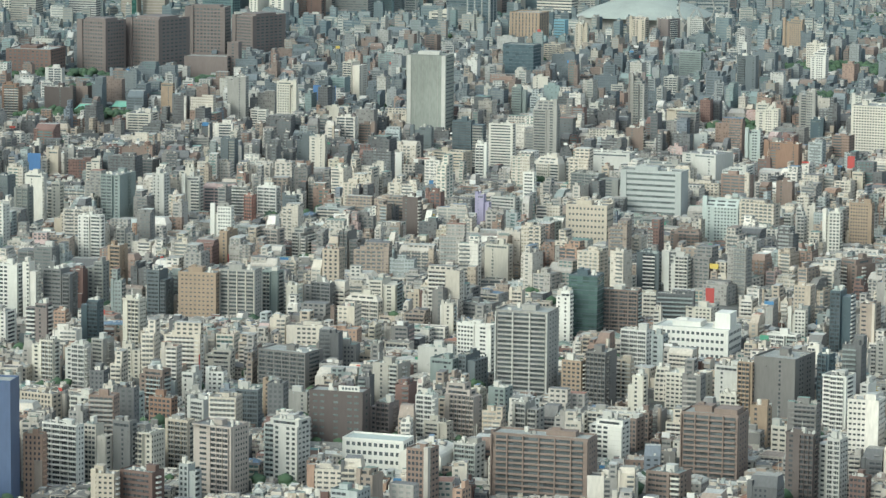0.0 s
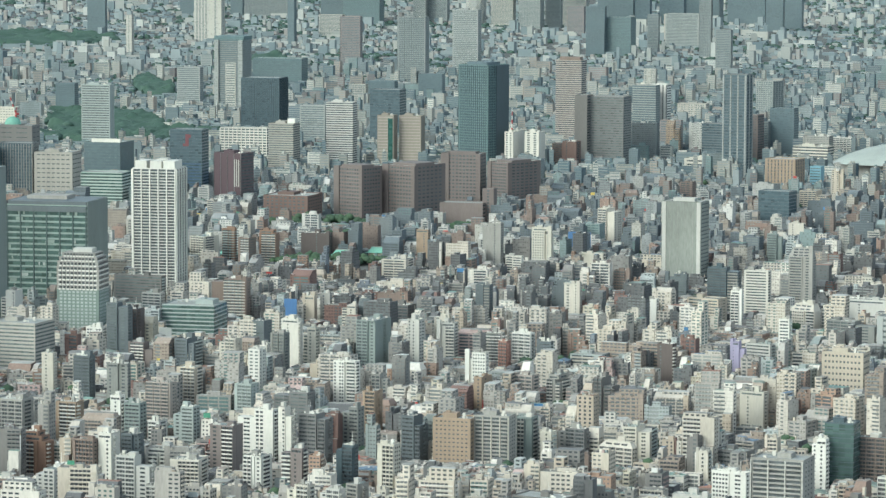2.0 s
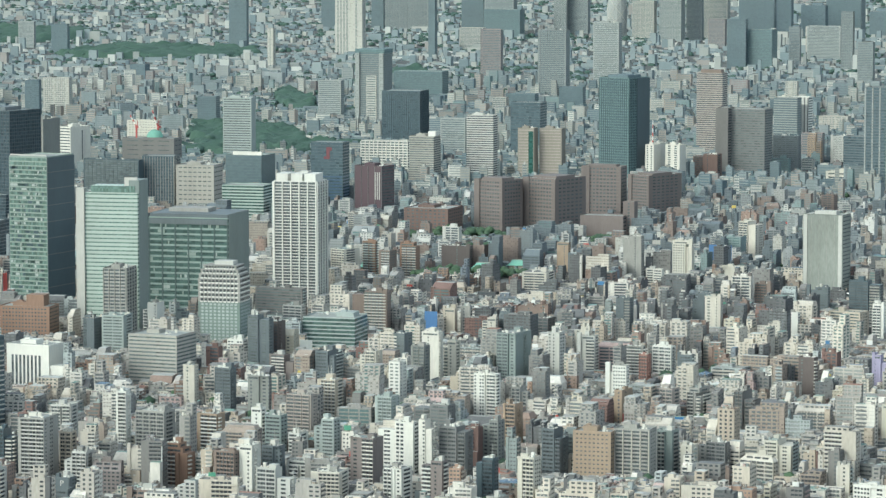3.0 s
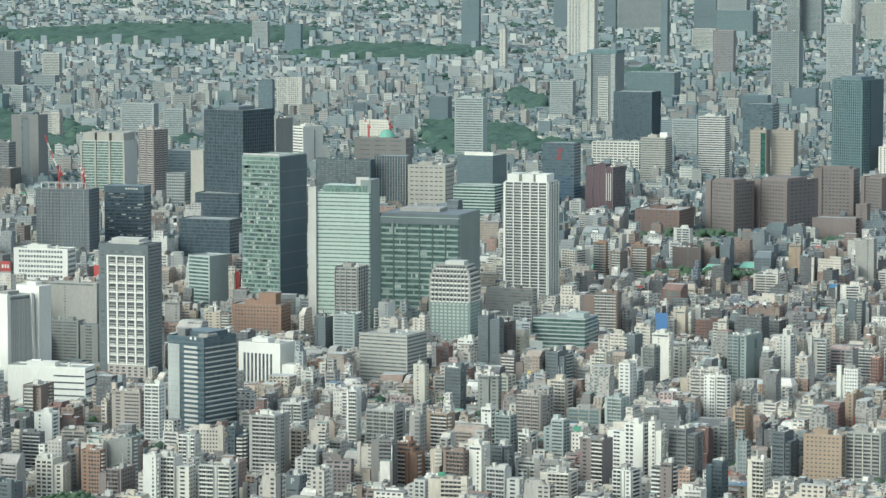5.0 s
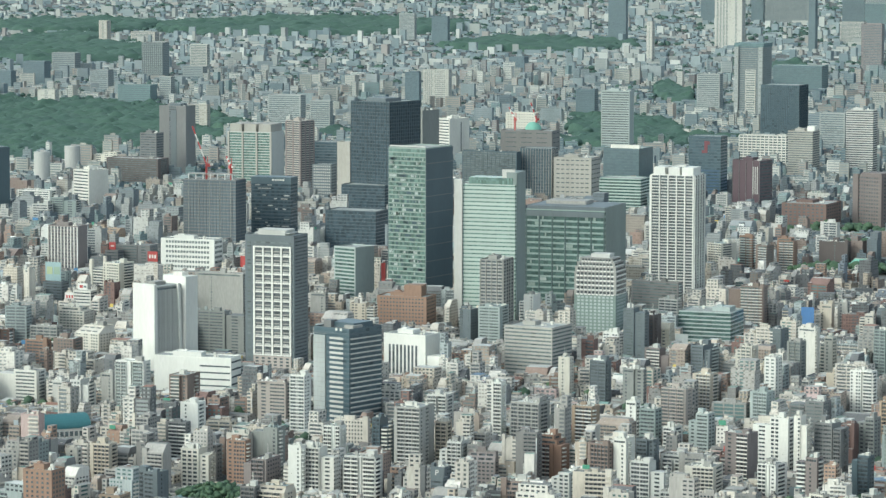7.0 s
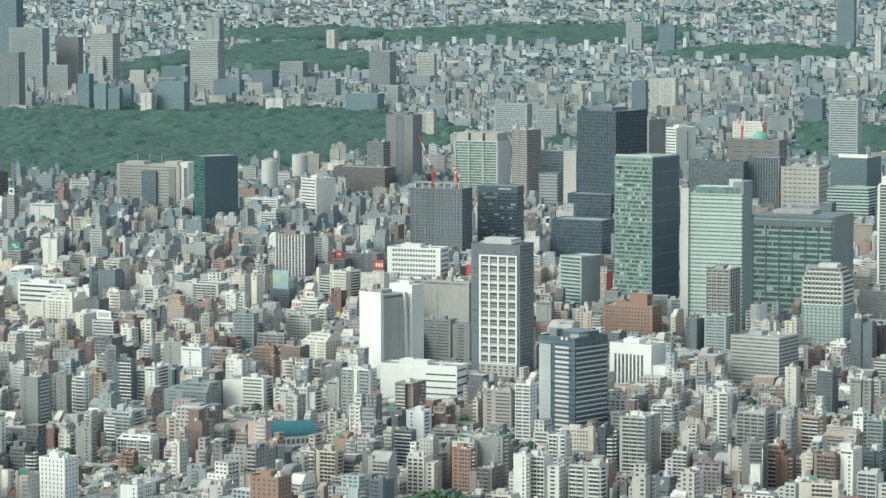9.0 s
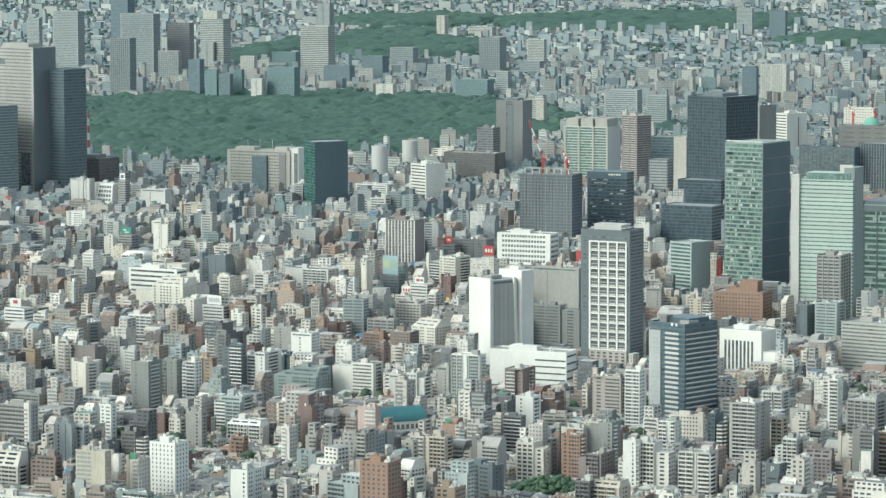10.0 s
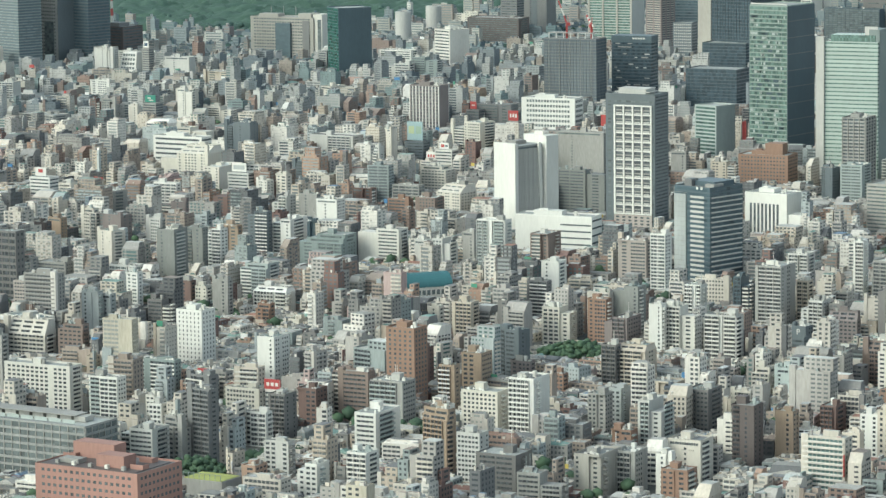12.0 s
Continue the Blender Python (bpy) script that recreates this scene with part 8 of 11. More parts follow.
midrise("commercial_building", "white tiled block with a nearly blank front", -865, 4423, 30.1, 12.1, 32.7, -22, WARMWHITE, G_DARK, 11, "punch", 735)
midrise("commercial_building", "grey concrete block with glass storeys between ledges", -1000, 4197, 68.3, 30.2, 23.6, -34, GREY, G_DARK, 8, "slab", 736)
midrise("office_building", "grey concrete block with rows of small windows", -936, 4284, 22.8, 9.1, 33.6, -22, GREY, G_GREY, 11, "punch", 737, steps=1, shaft=1)
midrise("office_building", "red-brown tiled block with rows of small windows", -961, 4318, 14.8, 9.0, 30.1, -22, REDBROWN, G_GREY, 10, "punch", 738)
midrise("commercial_building", "white tiled block with a nearly blank front", -897, 4248, 13.5, 9.0, 27.7, -22, WARMWHITE, G_DARK, 9, "punch", 739, shaft=1)
midrise("office_building", "cream tiled block with rows of small windows", -724, 3719, 66.3, 33.3, 37.7, -22, CREAM, G_GREY, 12, "punch", 740, steps=2, shaft=1)
midrise("commercial_building", "cream tiled block with a nearly blank front", -776, 3999, 50.3, 20.1, 27.7, -22, CREAM, G_DARK, 9, "punch", 741)
midrise("commercial_building", "slate blue block with a nearly blank front", -723, 4030, 37.6, 15.1, 29.6, -22, SLATE, G_DARK, 10, "punch", 742, shaft=-1)
midrise("commercial_building", "white tiled block with a nearly blank front", -970, 3960, 23.7, 9.5, 22.4, -22, WHITE, G_GREY, 7, "punch", 743, shaft=-1)
midrise("office_building", "grey-green block with ribbon windows", -999, 3957, 21.6, 9.0, 22.4, -22, GREENGREY, G_DARK, 7, "band", 744, fill=0.43)
midrise("commercial_building", "pale grey block with a nearly blank front", -846, 3906, 22.9, 9.2, 16.8, -22, PALEGREY, G_DARK, 5, "punch", 745)
midrise("office_building", "white tiled block with rows of small windows", -591, 3526, 17.1, 9.0, 29.0, -34, WARMWHITE, G_DARK, 9, "punch", 748)
midrise("office_building", "orange brick block with rows of small windows", -822, 3462, 28.1, 11.2, 14.8, -22, ORANGE, G_GREY, 5, "punch", 749)
midrise("commercial_building", "grey concrete block with a nearly blank front", -537, 3358, 22.4, 9.0, 30.5, -22, GREY, G_GREY, 10, "punch", 752)
midrise("commercial_building", "black clad block with a nearly blank front", -511, 3199, 21.4, 9.0, 24.8, -22, NEARBLACK, G_GREY, 8, "punch", 753)
midrise("office_building", "orange brick block with ribbon windows", -449, 3366, 25.5, 10.2, 24.6, -22, ORANGE, G_DARK, 8, "band", 754, shaft=1, fill=0.51)
midrise("commercial_building", "grey concrete block with glass storeys between ledges", -461, 3520, 33.6, 13.5, 19.5, -22, GREY, G_DARK, 6, "slab", 755)
midrise("commercial_building", "grey concrete block with a nearly blank front", -350, 3103, 14.3, 9.0, 28.0, -34, GREY, G_DARK, 9, "punch", 758, shaft=1)
midrise("commercial_building", "pale grey block with a nearly blank front", -391, 3080, 13.9, 9.0, 23.8, -22, PALEGREY, G_GREY, 8, "punch", 762)
midrise("apartment_building", "tan brick apartment block with stacked balconies", -515, 4543, 52.0, 21.4, 23.3, -34, TAN, G_DARK, 8, "balcony", 763, steps=2, shaft=-1)
midrise("apartment_building", "dark grey apartment block with stacked balconies", -605, 2609, 22.3, 9.0, 23.9, -22, DARKGREY, G_DARK, 8, "balcony", 764)
midrise("commercial_building", "white tiled block with glass storeys between ledges", -644, 2636, 43.6, 23.3, 24.1, -44, OFFWHITE, G_DARK, 8, "slab", 765)
midrise("commercial_building", "grey concrete block with a nearly blank front", -521, 2797, 14.9, 9.0, 29.7, -22, GREY, G_DARK, 10, "punch", 771, shaft=-1)
midrise("apartment_building", "brown tiled apartment block with stacked balconies", -352, 2365, 24.6, 9.8, 30.9, -22, BROWN, G_DARK, 10, "balcony", 775, shaft=1)
midrise("apartment_building", "dark grey apartment block with stacked balconies", -445, 2308, 22.8, 9.8, 37.3, -34, DARKGREY, G_DARK, 12, "balcony", 776, shaft=-1)
midrise("office_building", "white tiled block with rows of small windows", -476, 2301, 12.5, 9.0, 24.5, -22, OFFWHITE, G_DARK, 8, "punch", 778, shaft=1)
midrise("commercial_building", "dark umber block with a nearly blank front", -771, 3197, 27.4, 11.0, 22.9, -22, UMBER, G_DARK, 7, "punch", 783, shaft=-1)
midrise("commercial_building", "tan brick block with a nearly blank front", -757, 3220, 18.9, 9.0, 24.1, -34, TAN, G_GREY, 8, "punch", 784)
midrise("apartment_building", "pale grey apartment block with stacked balconies", -523, 2470, 25.3, 10.1, 20.0, -22, PALEGREY, G_DARK, 7, "balcony", 785, shaft=1)
midrise("commercial_building", "pale grey block with glass storeys between ledges", 119, 2476, 9.3, 9.0, 29.6, -21, PALEGREY, G_DARK, 10, "slab", 796)
midrise("office_building", "beige stone block with rows of small windows", 120, 2236, 24.3, 9.7, 27.6, -21, BEIGE, G_DARK, 9, "punch", 798, steps=2, shaft=1)
midrise("commercial_building", "brown tiled block with a nearly blank front", 141, 2239, 13.9, 14.3, 26.8, -33, BROWN, G_DARK, 9, "punch", 799)
midrise("apartment_building", "white tiled apartment block with stacked balconies", 235, 2302, 19.3, 12.8, 19.3, -35, DULLWHITE, G_GREY, 6, "balcony", 800)
midrise("commercial_building", "brown tiled block with a nearly blank front", 459, 2639, 10.2, 9.0, 17.5, -27, BROWN, G_GREY, 6, "punch", 803, shaft=1)
midrise("commercial_building", "white tiled block with a nearly blank front", 548, 2614, 10.1, 9.0, 24.8, -29, WARMWHITE, G_DARK, 8, "punch", 808, shaft=-1)
midrise("commercial_building", "pale grey block with a nearly blank front", 502, 2434, 28.3, 11.3, 23.0, -29, PALEGREY, G_GREY, 7, "punch", 811, shaft=1)
midrise("commercial_building", "grey concrete block with glass storeys between ledges", 311, 2280, 24.1, 9.6, 23.4, -25, GREY, G_GREY, 8, "slab", 812)
midrise("commercial_building", "slate blue block with glass storeys between ledges", 340, 2265, 16.3, 10.6, 27.6, -26, SLATE, G_DARK, 9, "slab", 813)
midrise("office_building", "tan brick block with rows of small windows", 364, 2326, 9.0, 9.0, 19.7, -26, TAN, G_GREY, 6, "punch", 814, shaft=-1)
midrise("commercial_building", "grey concrete block with a nearly blank front", 379, 2303, 16.7, 9.0, 17.4, -27, GREY, G_DARK, 6, "punch", 815)
midrise("office_building", "beige stone block with rows of small windows", 785, 3119, 39.8, 22.4, 35.5, -31, BEIGE, G_DARK, 12, "punch", 818)
midrise("office_building", "dark umber block with ribbon windows", 686, 2618, 31.8, 12.7, 31.2, -31, UMBER, G_GREY, 10, "band", 820, shaft=1, fill=0.45)
midrise("commercial_building", "white tiled block with a nearly blank front", 634, 2589, 11.3, 9.0, 36.9, -30, WARMWHITE, G_DARK, 12, "punch", 821, shaft=1)
midrise("apartment_building", "beige stone apartment block with stacked balconies", 616, 2343, 14.8, 9.0, 26.8, -31, BEIGE, G_GREY, 9, "balcony", 823, shaft=1)
midrise("office_building", "white tiled block with rows of small windows", 641, 2327, 11.3, 9.0, 22.3, -32, WARMWHITE, G_DARK, 7, "punch", 826, steps=3)
midrise("apartment_building", "slate blue apartment block with stacked balconies", 756, 2796, 21.7, 9.0, 34.7, -32, SLATE, G_DARK, 11, "balcony", 829)
midrise("apartment_building", "pale grey apartment block with stacked balconies", 786, 2826, 20.6, 9.0, 31.1, -32, PALEGREY, G_DARK, 10, "balcony", 830, shaft=1)
midrise("commercial_building", "white tiled block with glass storeys between ledges", 571, 2198, 33.2, 13.3, 17.8, -31, WARMWHITE, G_DARK, 6, "slab", 831)
midrise("commercial_building", "brown tiled block with glass storeys between ledges", 847, 3022, 19.0, 9.9, 20.5, -32, BROWN, G_DARK, 7, "slab", 833)
midrise("commercial_building", "brown tiled block with glass storeys between ledges", 590, 2189, 10.7, 9.0, 18.9, -32, BROWN, G_DARK, 6, "slab", 835)
midrise("apartment_building", "brown tiled apartment block with stacked balconies", -28, 2947, 15.4, 9.0, 32.6, -18, BROWN, G_GREY, 11, "balcony", 847, steps=3)
midrise("apartment_building", "dark grey apartment block with stacked balconies", -261, 2801, 20.2, 9.0, 29.5, -22, DARKGREY, G_DARK, 10, "balcony", 848)
midrise("office_building", "mauve brown tiled block with rows of small windows", -14, 2669, 25.1, 10.1, 26.8, -18, MAUVE, G_DARK, 9, "punch", 849, steps=2)
midrise("office_building", "beige stone block with rows of small windows", 303, 3135, 21.2, 10.4, 30.1, -23, BEIGE, G_DARK, 10, "punch", 854, shaft=1)
midrise("apartment_building", "white tiled apartment block with stacked balconies", 153, 2615, 24.5, 25.8, 26.2, -21, WARMWHITE, G_DARK, 9, "balcony", 863)
midrise("commercial_building", "cream tiled block with a nearly blank front", 455, 3446, 17.8, 9.0, 33.1, -25, CREAM, G_GREY, 11, "punch", 869)
midrise("commercial_building", "grey concrete block with glass storeys between ledges", 350, 3070, 15.9, 10.2, 24.8, -24, GREY, G_DARK, 8, "slab", 870)
midrise("office_building", "white tiled block with rows of small windows", 449, 3158, 21.2, 10.6, 31.9, -25, WHITE, G_GREY, 10, "punch", 872, shaft=-1)
midrise("commercial_building", "slate blue block with a nearly blank front", -32, 3623, 19.8, 9.0, 28.7, -18, SLATE, G_GREY, 9, "punch", 876)
midrise("commercial_building", "grey concrete block with a nearly blank front", -194, 3705, 18.6, 9.0, 33.3, -18, GREY, G_DARK, 11, "punch", 877)
midrise("office_building", "beige stone block with rows of small windows", -143, 3618, 28.1, 11.2, 32.5, -18, BEIGE, G_DARK, 11, "punch", 878)
midrise("office_building", "tan brick block with ribbon windows", -271, 2207, 20.7, 13.4, 35.1, -44, TAN, G_GREY, 11, "band", 883, steps=1, fill=0.51)
midrise("office_building", "mauve brown tiled block with rows of small windows", -246, 2505, 18.2, 9.0, 14.5, -22, MAUVE, G_DARK, 5, "punch", 894)

midrise("apartment_building", "pale brown tiled apartment block with stacked balconies", 294, 2077, 30.6, 22.3, 41.8, -40, PALETAUPE, G_DARK, 13, "balcony", 1000)
midrise("apartment_building", "white tiled apartment block with stacked balconies", 202, 2112, 27.9, 7.3, 38.0, -40, WHITE, G_GREY, 12, "balcony", 1001)
midrise("office_building", "warm white block with rows of small windows", 225, 2126, 16.3, 10.1, 34.1, -40, WARMWHITE, G_GREY, 11, "punch", 1002)
midrise("commercial_building", "dark grey block with a nearly blank front", 241, 2122, 13.9, 6.5, 36.2, -40, DARKGREY, G_DARK, 12, "punch", 1003)
midrise("apartment_building", "cream tiled apartment block with stacked balconies", 255, 2125, 17.0, 18.5, 29.1, -40, CREAM, G_DARK, 9, "balcony", 1004)
midrise("apartment_building", "beige stone apartment block with stacked balconies", 279, 2151, 18.5, 6.5, 30.3, -40, BEIGE, G_GREY, 10, "balcony", 1005)
midrise("office_building", "pale blue block with rows of small windows", 272, 2050, 12.0, 6.5, 22.8, -40, PALEBLUE, G_DARK, 7, "punch", 1006)
midrise("office_building", "red-brown tiled block with ribbon windows", 242, 2041, 24.9, 14.5, 22.2, -40, REDBROWN, G_GREY, 7, "band", 1007)
midrise("office_building", "pale grey block with rows of small windows", 338, 2097, 26.8, 17.5, 40.2, -40, PALEGREY, G_GREY, 13, "punch", 1008, steps=1)
midrise("apartment_building", "mauve brown tiled apartment block with stacked balconies", 420, 2208, 17.1, 13.8, 27.6, -40, MAUVE, G_DARK, 9, "balcony", 1009)
midrise("apartment_building", "pale brown tiled apartment block with stacked balconies", 476, 2222, 23.8, 12.0, 34.7, -40, PALETAUPE, G_GREY, 11, "balcony", 1010, steps=2)
midrise("apartment_building", "grey concrete apartment block with stacked balconies", 507, 2166, 17.9, 14.7, 32.2, -40, GREY, G_DARK, 10, "balcony", 1011)
midrise("office_building", "grey-green block with rows of small windows", 511, 2266, 13.7, 12.5, 23.9, -40, GREENGREY, G_DARK, 8, "punch", 1012)
midrise("apartment_building", "brown tiled apartment block with stacked balconies", 285, 2332, 20.6, 12.9, 30.3, -40, BROWN, G_DARK, 10, "balcony", 1013, steps=1)
midrise("office_building", "orange brick block with rows of small windows", 284, 2276, 19.1, 8.2, 21.7, -40, ORANGE, G_GREY, 7, "punch", 1014)
midrise("apartment_building", "cream tiled apartment block with stacked balconies", 223, 2460, 21.1, 9.1, 30.9, -40, CREAM, G_DARK, 10, "balcony", 1015)
midrise("commercial_building", "pale grey block with glass storeys between ledges", 243, 2434, 19.7, 7.6, 32.2, -40, PALEGREY, G_DARK, 10, "slab", 1016)
midrise("commercial_building", "grey-brown tiled block with glass storeys between ledges", 390, 2402, 41.9, 26.7, 29.7, -40, TAUPE, G_GREY, 10, "slab", 1017)
midrise("office_building", "white tiled block with rows of small windows", 533, 2446, 29.7, 8.6, 36.4, -40, WHITE, G_DARK, 12, "punch", 1018)
midrise("commercial_building", "slate blue block with glass storeys between ledges", 520, 2395, 13.6, 23.0, 24.3, -40, SLATE, G_GREY, 8, "slab", 1019)
midrise("commercial_building", "warm grey stone block with a nearly blank front", 450, 2338, 21.0, 20.6, 29.9, -40, STONE, G_GREY, 10, "punch", 1020)
midrise("office_building", "tan brick block with rows of small windows", 576, 2324, 16.4, 7.7, 30.2, -40, TAN, G_DARK, 10, "punch", 1021)
midrise("apartment_building", "grey-brown tiled apartment block with stacked balconies", 594, 2318, 16.7, 19.4, 37.2, -40, TAUPE, G_DARK, 12, "balcony", 1022)
midrise("commercial_building", "white tiled block with glass storeys between ledges", 654, 2450, 22.5, 10.6, 29.3, -40, WHITE, G_GREY, 9, "slab", 1023)
midrise("commercial_building", "cream tiled block with a nearly blank front", 609, 2276, 12.8, 6.5, 27.4, -40, CREAM, G_DARK, 9, "punch", 1024)
midrise("commercial_building", "grey-brown tiled block with a nearly blank front", 705, 2250, 32.9, 38.8, 43.3, -40, TAUPE, G_DARK, 14, "punch", 1025)
midrise("apartment_building", "tan brick apartment block with stacked balconies", 679, 2250, 11.2, 6.5, 39.3, -40, TAN, G_GREY, 13, "balcony", 1026)
midrise("apartment_building", "white tiled apartment block with stacked balconies", 726, 2196, 19.2, 18.7, 38.9, -40, WHITE, G_DARK, 13, "balcony", 1027)
midrise("commercial_building", "tan brick block with a nearly blank front", 662, 2161, 12.9, 7.2, 26.2, -40, TAN, G_GREY, 8, "punch", 1028)
midrise("apartment_building", "dark umber apartment block with stacked balconies", 635, 1988, 20.1, 6.5, 42.6, -40, UMBER, G_DARK, 14, "balcony", 1029)
midrise("commercial_building", "pale grey block with glass storeys between ledges", 654, 1987, 16.2, 13.9, 39.2, -40, PALEGREY, G_GREY, 13, "slab", 1030)
midrise("office_building", "warm white block with rows of small windows", 669, 2139, 11.9, 6.5, 16.7, -40, WARMWHITE, G_DARK, 5, "punch", 1031)
midrise("office_building", "white tiled block with rows of small windows", 551, 2126, 24.7, 13.5, 27.7, -40, WHITE, G_GREY, 9, "punch", 1032, steps=1)
midrise("office_building", "white tiled block with rows of small windows", 768, 2251, 12.5, 16.2, 21.9, -40, WHITE, G_DARK, 7, "punch", 1033)
midrise("commercial_building", "white tiled block with glass storeys between ledges", 779, 2489, 25.7, 10.8, 15.9, -40, WHITE, G_DARK, 5, "slab", 1034, steps=1)
midrise("office_building", "brown tiled block with ribbon windows", 553, 1991, 23.8, 19.3, 21.7, -40, BROWN, G_GREY, 7, "band", 1035)
midrise("office_building", "red-brown tiled block with rows of small windows", 665, 1966, 11.7, 10.1, 19.7, -40, REDBROWN, G_DARK, 6, "punch", 1036)
midrise("commercial_building", "pale grey block with a nearly blank front", 669, 2261, 18.9, 8.3, 35.1, -40, PALEGREY, G_DARK, 11, "punch", 1037)
midrise("office_building", "cream tiled block with rows of small windows", 668, 2253, 13.5, 8.3, 16.7, -40, CREAM, G_DARK, 5, "punch", 1038)
midrise("office_building", "cream tiled block with rows of small windows", 652, 2300, 29.7, 20.6, 23.7, -40, CREAM, G_DARK, 8, "punch", 1039)
midrise("commercial_building", "white tiled block with glass storeys between ledges", 449, 2209, 13.5, 6.5, 31.1, -40, WHITE, G_DARK, 10, "slab", 1040)
midrise("office_building", "warm white block with ribbon windows", 455, 2201, 17.9, 10.0, 14.2, -40, WARMWHITE, G_GREY, 5, "band", 1041)
midrise("office_building", "brown tiled block with rows of small windows", 574, 2164, 17.3, 13.9, 20.5, -40, BROWN, G_GREY, 7, "punch", 1042)
midrise("apartment_building", "pale grey apartment block with stacked balconies", 453, 2095, 17.0, 14.5, 21.4, -40, PALEGREY, G_DARK, 7, "balcony", 1043)
midrise("office_building", "beige stone block with rows of small windows", 207, 2318, 28.2, 12.9, 19.9, -40, BEIGE, G_GREY, 6, "punch", 1044)
midrise("office_building", "pale mint block with rows of small windows", 266, 2309, 17.1, 11.9, 19.2, -40, MINT, G_DARK, 6, "punch", 1045, steps=1)
midrise("commercial_building", "grey-green block with a nearly blank front", 502, 2398, 19.5, 20.0, 21.1, -40, GREENGREY, G_DARK, 7, "punch", 1046)
midrise("commercial_building", "white tiled block with glass storeys between ledges", -398, 2255, 18.9, 6.5, 22.4, -22, WHITE, G_GREY, 7, "slab", 1047)
midrise("apartment_building", "grey-brown tiled apartment block with stacked balconies", -386, 2282, 14.3, 16.3, 29.9, -22, TAUPE, G_GREY, 10, "balcony", 1048)
midrise("office_building", "cream tiled block with rows of small windows", -425, 2361, 29.7, 10.3, 19.1, -22, CREAM, G_DARK, 6, "punch", 1049)
midrise("office_building", "red-brown tiled block with rows of small windows", -374, 2333, 16.9, 16.1, 24.7, -22, REDBROWN, G_DARK, 8, "punch", 1050)
midrise("office_building", "white tiled block with ribbon windows", -315, 2234, 17.3, 35.4, 28.4, -22, WHITE, G_DARK, 9, "band", 1051)
midrise("office_building", "white tiled block with rows of small windows", -335, 2088, 16.0, 16.5, 22.5, -22, WHITE, G_DARK, 7, "punch", 1052)
midrise("apartment_building", "white tiled apartment block with stacked balconies", -304, 2090, 15.0, 16.9, 29.6, -22, WHITE, G_DARK, 10, "balcony", 1053)
midrise("office_building", "pale grey block with ribbon windows", -455, 2161, 26.9, 21.5, 29.6, -22, PALEGREY, G_DARK, 10, "band", 1054)
midrise("apartment_building", "white tiled apartment block with stacked balconies", -222, 2306, 20.1, 25.5, 38.7, -22, WHITE, G_DARK, 12, "balcony", 1055)
midrise("apartment_building", "beige stone apartment block with stacked balconies", -162, 2489, 25.2, 21.2, 30.4, -22, BEIGE, G_DARK, 10, "balcony", 1056, steps=1)
midrise("apartment_building", "grey-brown tiled apartment block with stacked balconies", -180, 2484, 12.7, 7.0, 30.5, -22, TAUPE, G_DARK, 10, "balcony", 1057)
midrise("office_building", "orange brick block with rows of small windows", -213, 2437, 10.6, 7.6, 17.8, -22, ORANGE, G_GREY, 6, "punch", 1058)
midrise("office_building", "tan brick block with rows of small windows", -274, 2457, 17.2, 18.3, 29.4, -22, TAN, G_DARK, 9, "punch", 1059)
midrise("commercial_building", "dark umber block with a nearly blank front", -73, 2208, 17.3, 16.3, 39.5, -22, UMBER, G_DARK, 13, "punch", 1061)
midrise("commercial_building", "tan brick block with a nearly blank front", -48, 2228, 13.2, 10.9, 31.7, -22, TAN, G_DARK, 10, "punch", 1062)
midrise("apartment_building", "pale grey apartment block with stacked balconies", -135, 2272, 17.6, 24.2, 30.1, -22, PALEGREY, G_GREY, 10, "balcony", 1063)
midrise("office_building", "grey-brown tiled block with rows of small windows", -106, 2332, 17.5, 24.6, 27.4, -22, TAUPE, G_DARK, 9, "punch", 1064)
midrise("office_building", "beige stone block with ribbon windows", -142, 2424, 36.6, 18.0, 16.0, -22, BEIGE, G_GREY, 5, "band", 1065)
midrise("commercial_building", "warm white block with a nearly blank front", -107, 2163, 24.6, 20.9, 25.9, -22, WARMWHITE, G_DARK, 8, "punch", 1066)
midrise("apartment_building", "grey concrete apartment block with stacked balconies", -145, 2128, 22.4, 19.8, 25.2, -22, GREY, G_GREY, 8, "balcony", 1067)
midrise("commercial_building", "warm grey stone block with a nearly blank front", -162, 2114, 19.0, 31.7, 26.4, -22, STONE, G_GREY, 9, "punch", 1068)
midrise("commercial_building", "orange brick block with a nearly blank front", -155, 2255, 16.3, 10.9, 13.5, -22, ORANGE, G_DARK, 4, "punch", 1069)
midrise("office_building", "orange brick block with rows of small windows", -111, 2103, 19.1, 15.8, 18.9, -22, ORANGE, G_GREY, 6, "punch", 1070)
midrise("office_building", "white tiled block with rows of small windows", 7, 2234, 13.1, 16.9, 29.5, -22, WHITE, G_DARK, 10, "punch", 1071)
midrise("apartment_building", "red-brown tiled apartment block with stacked balconies", -19, 2293, 11.7, 19.0, 24.2, -22, REDBROWN, G_DARK, 8, "balcony", 1072)
midrise("office_building", "white tiled block with rows of small windows", -35, 2236, 15.7, 15.2, 18.1, -22, WHITE, G_GREY, 6, "punch", 1073, steps=2)
midrise("office_building", "pale grey block with rows of small windows", -243, 2150, 17.7, 13.6, 30.3, -22, PALEGREY, G_DARK, 10, "punch", 1074)
midrise("office_building", "grey-brown tiled block with ribbon windows", -220, 2118, 30.2, 24.0, 24.8, -22, TAUPE, G_DARK, 8, "band", 1075)
midrise("office_building", "cream tiled block with rows of small windows", -253, 2318, 30.0, 19.1, 27.0, -22, CREAM, G_GREY, 9, "punch", 1076)
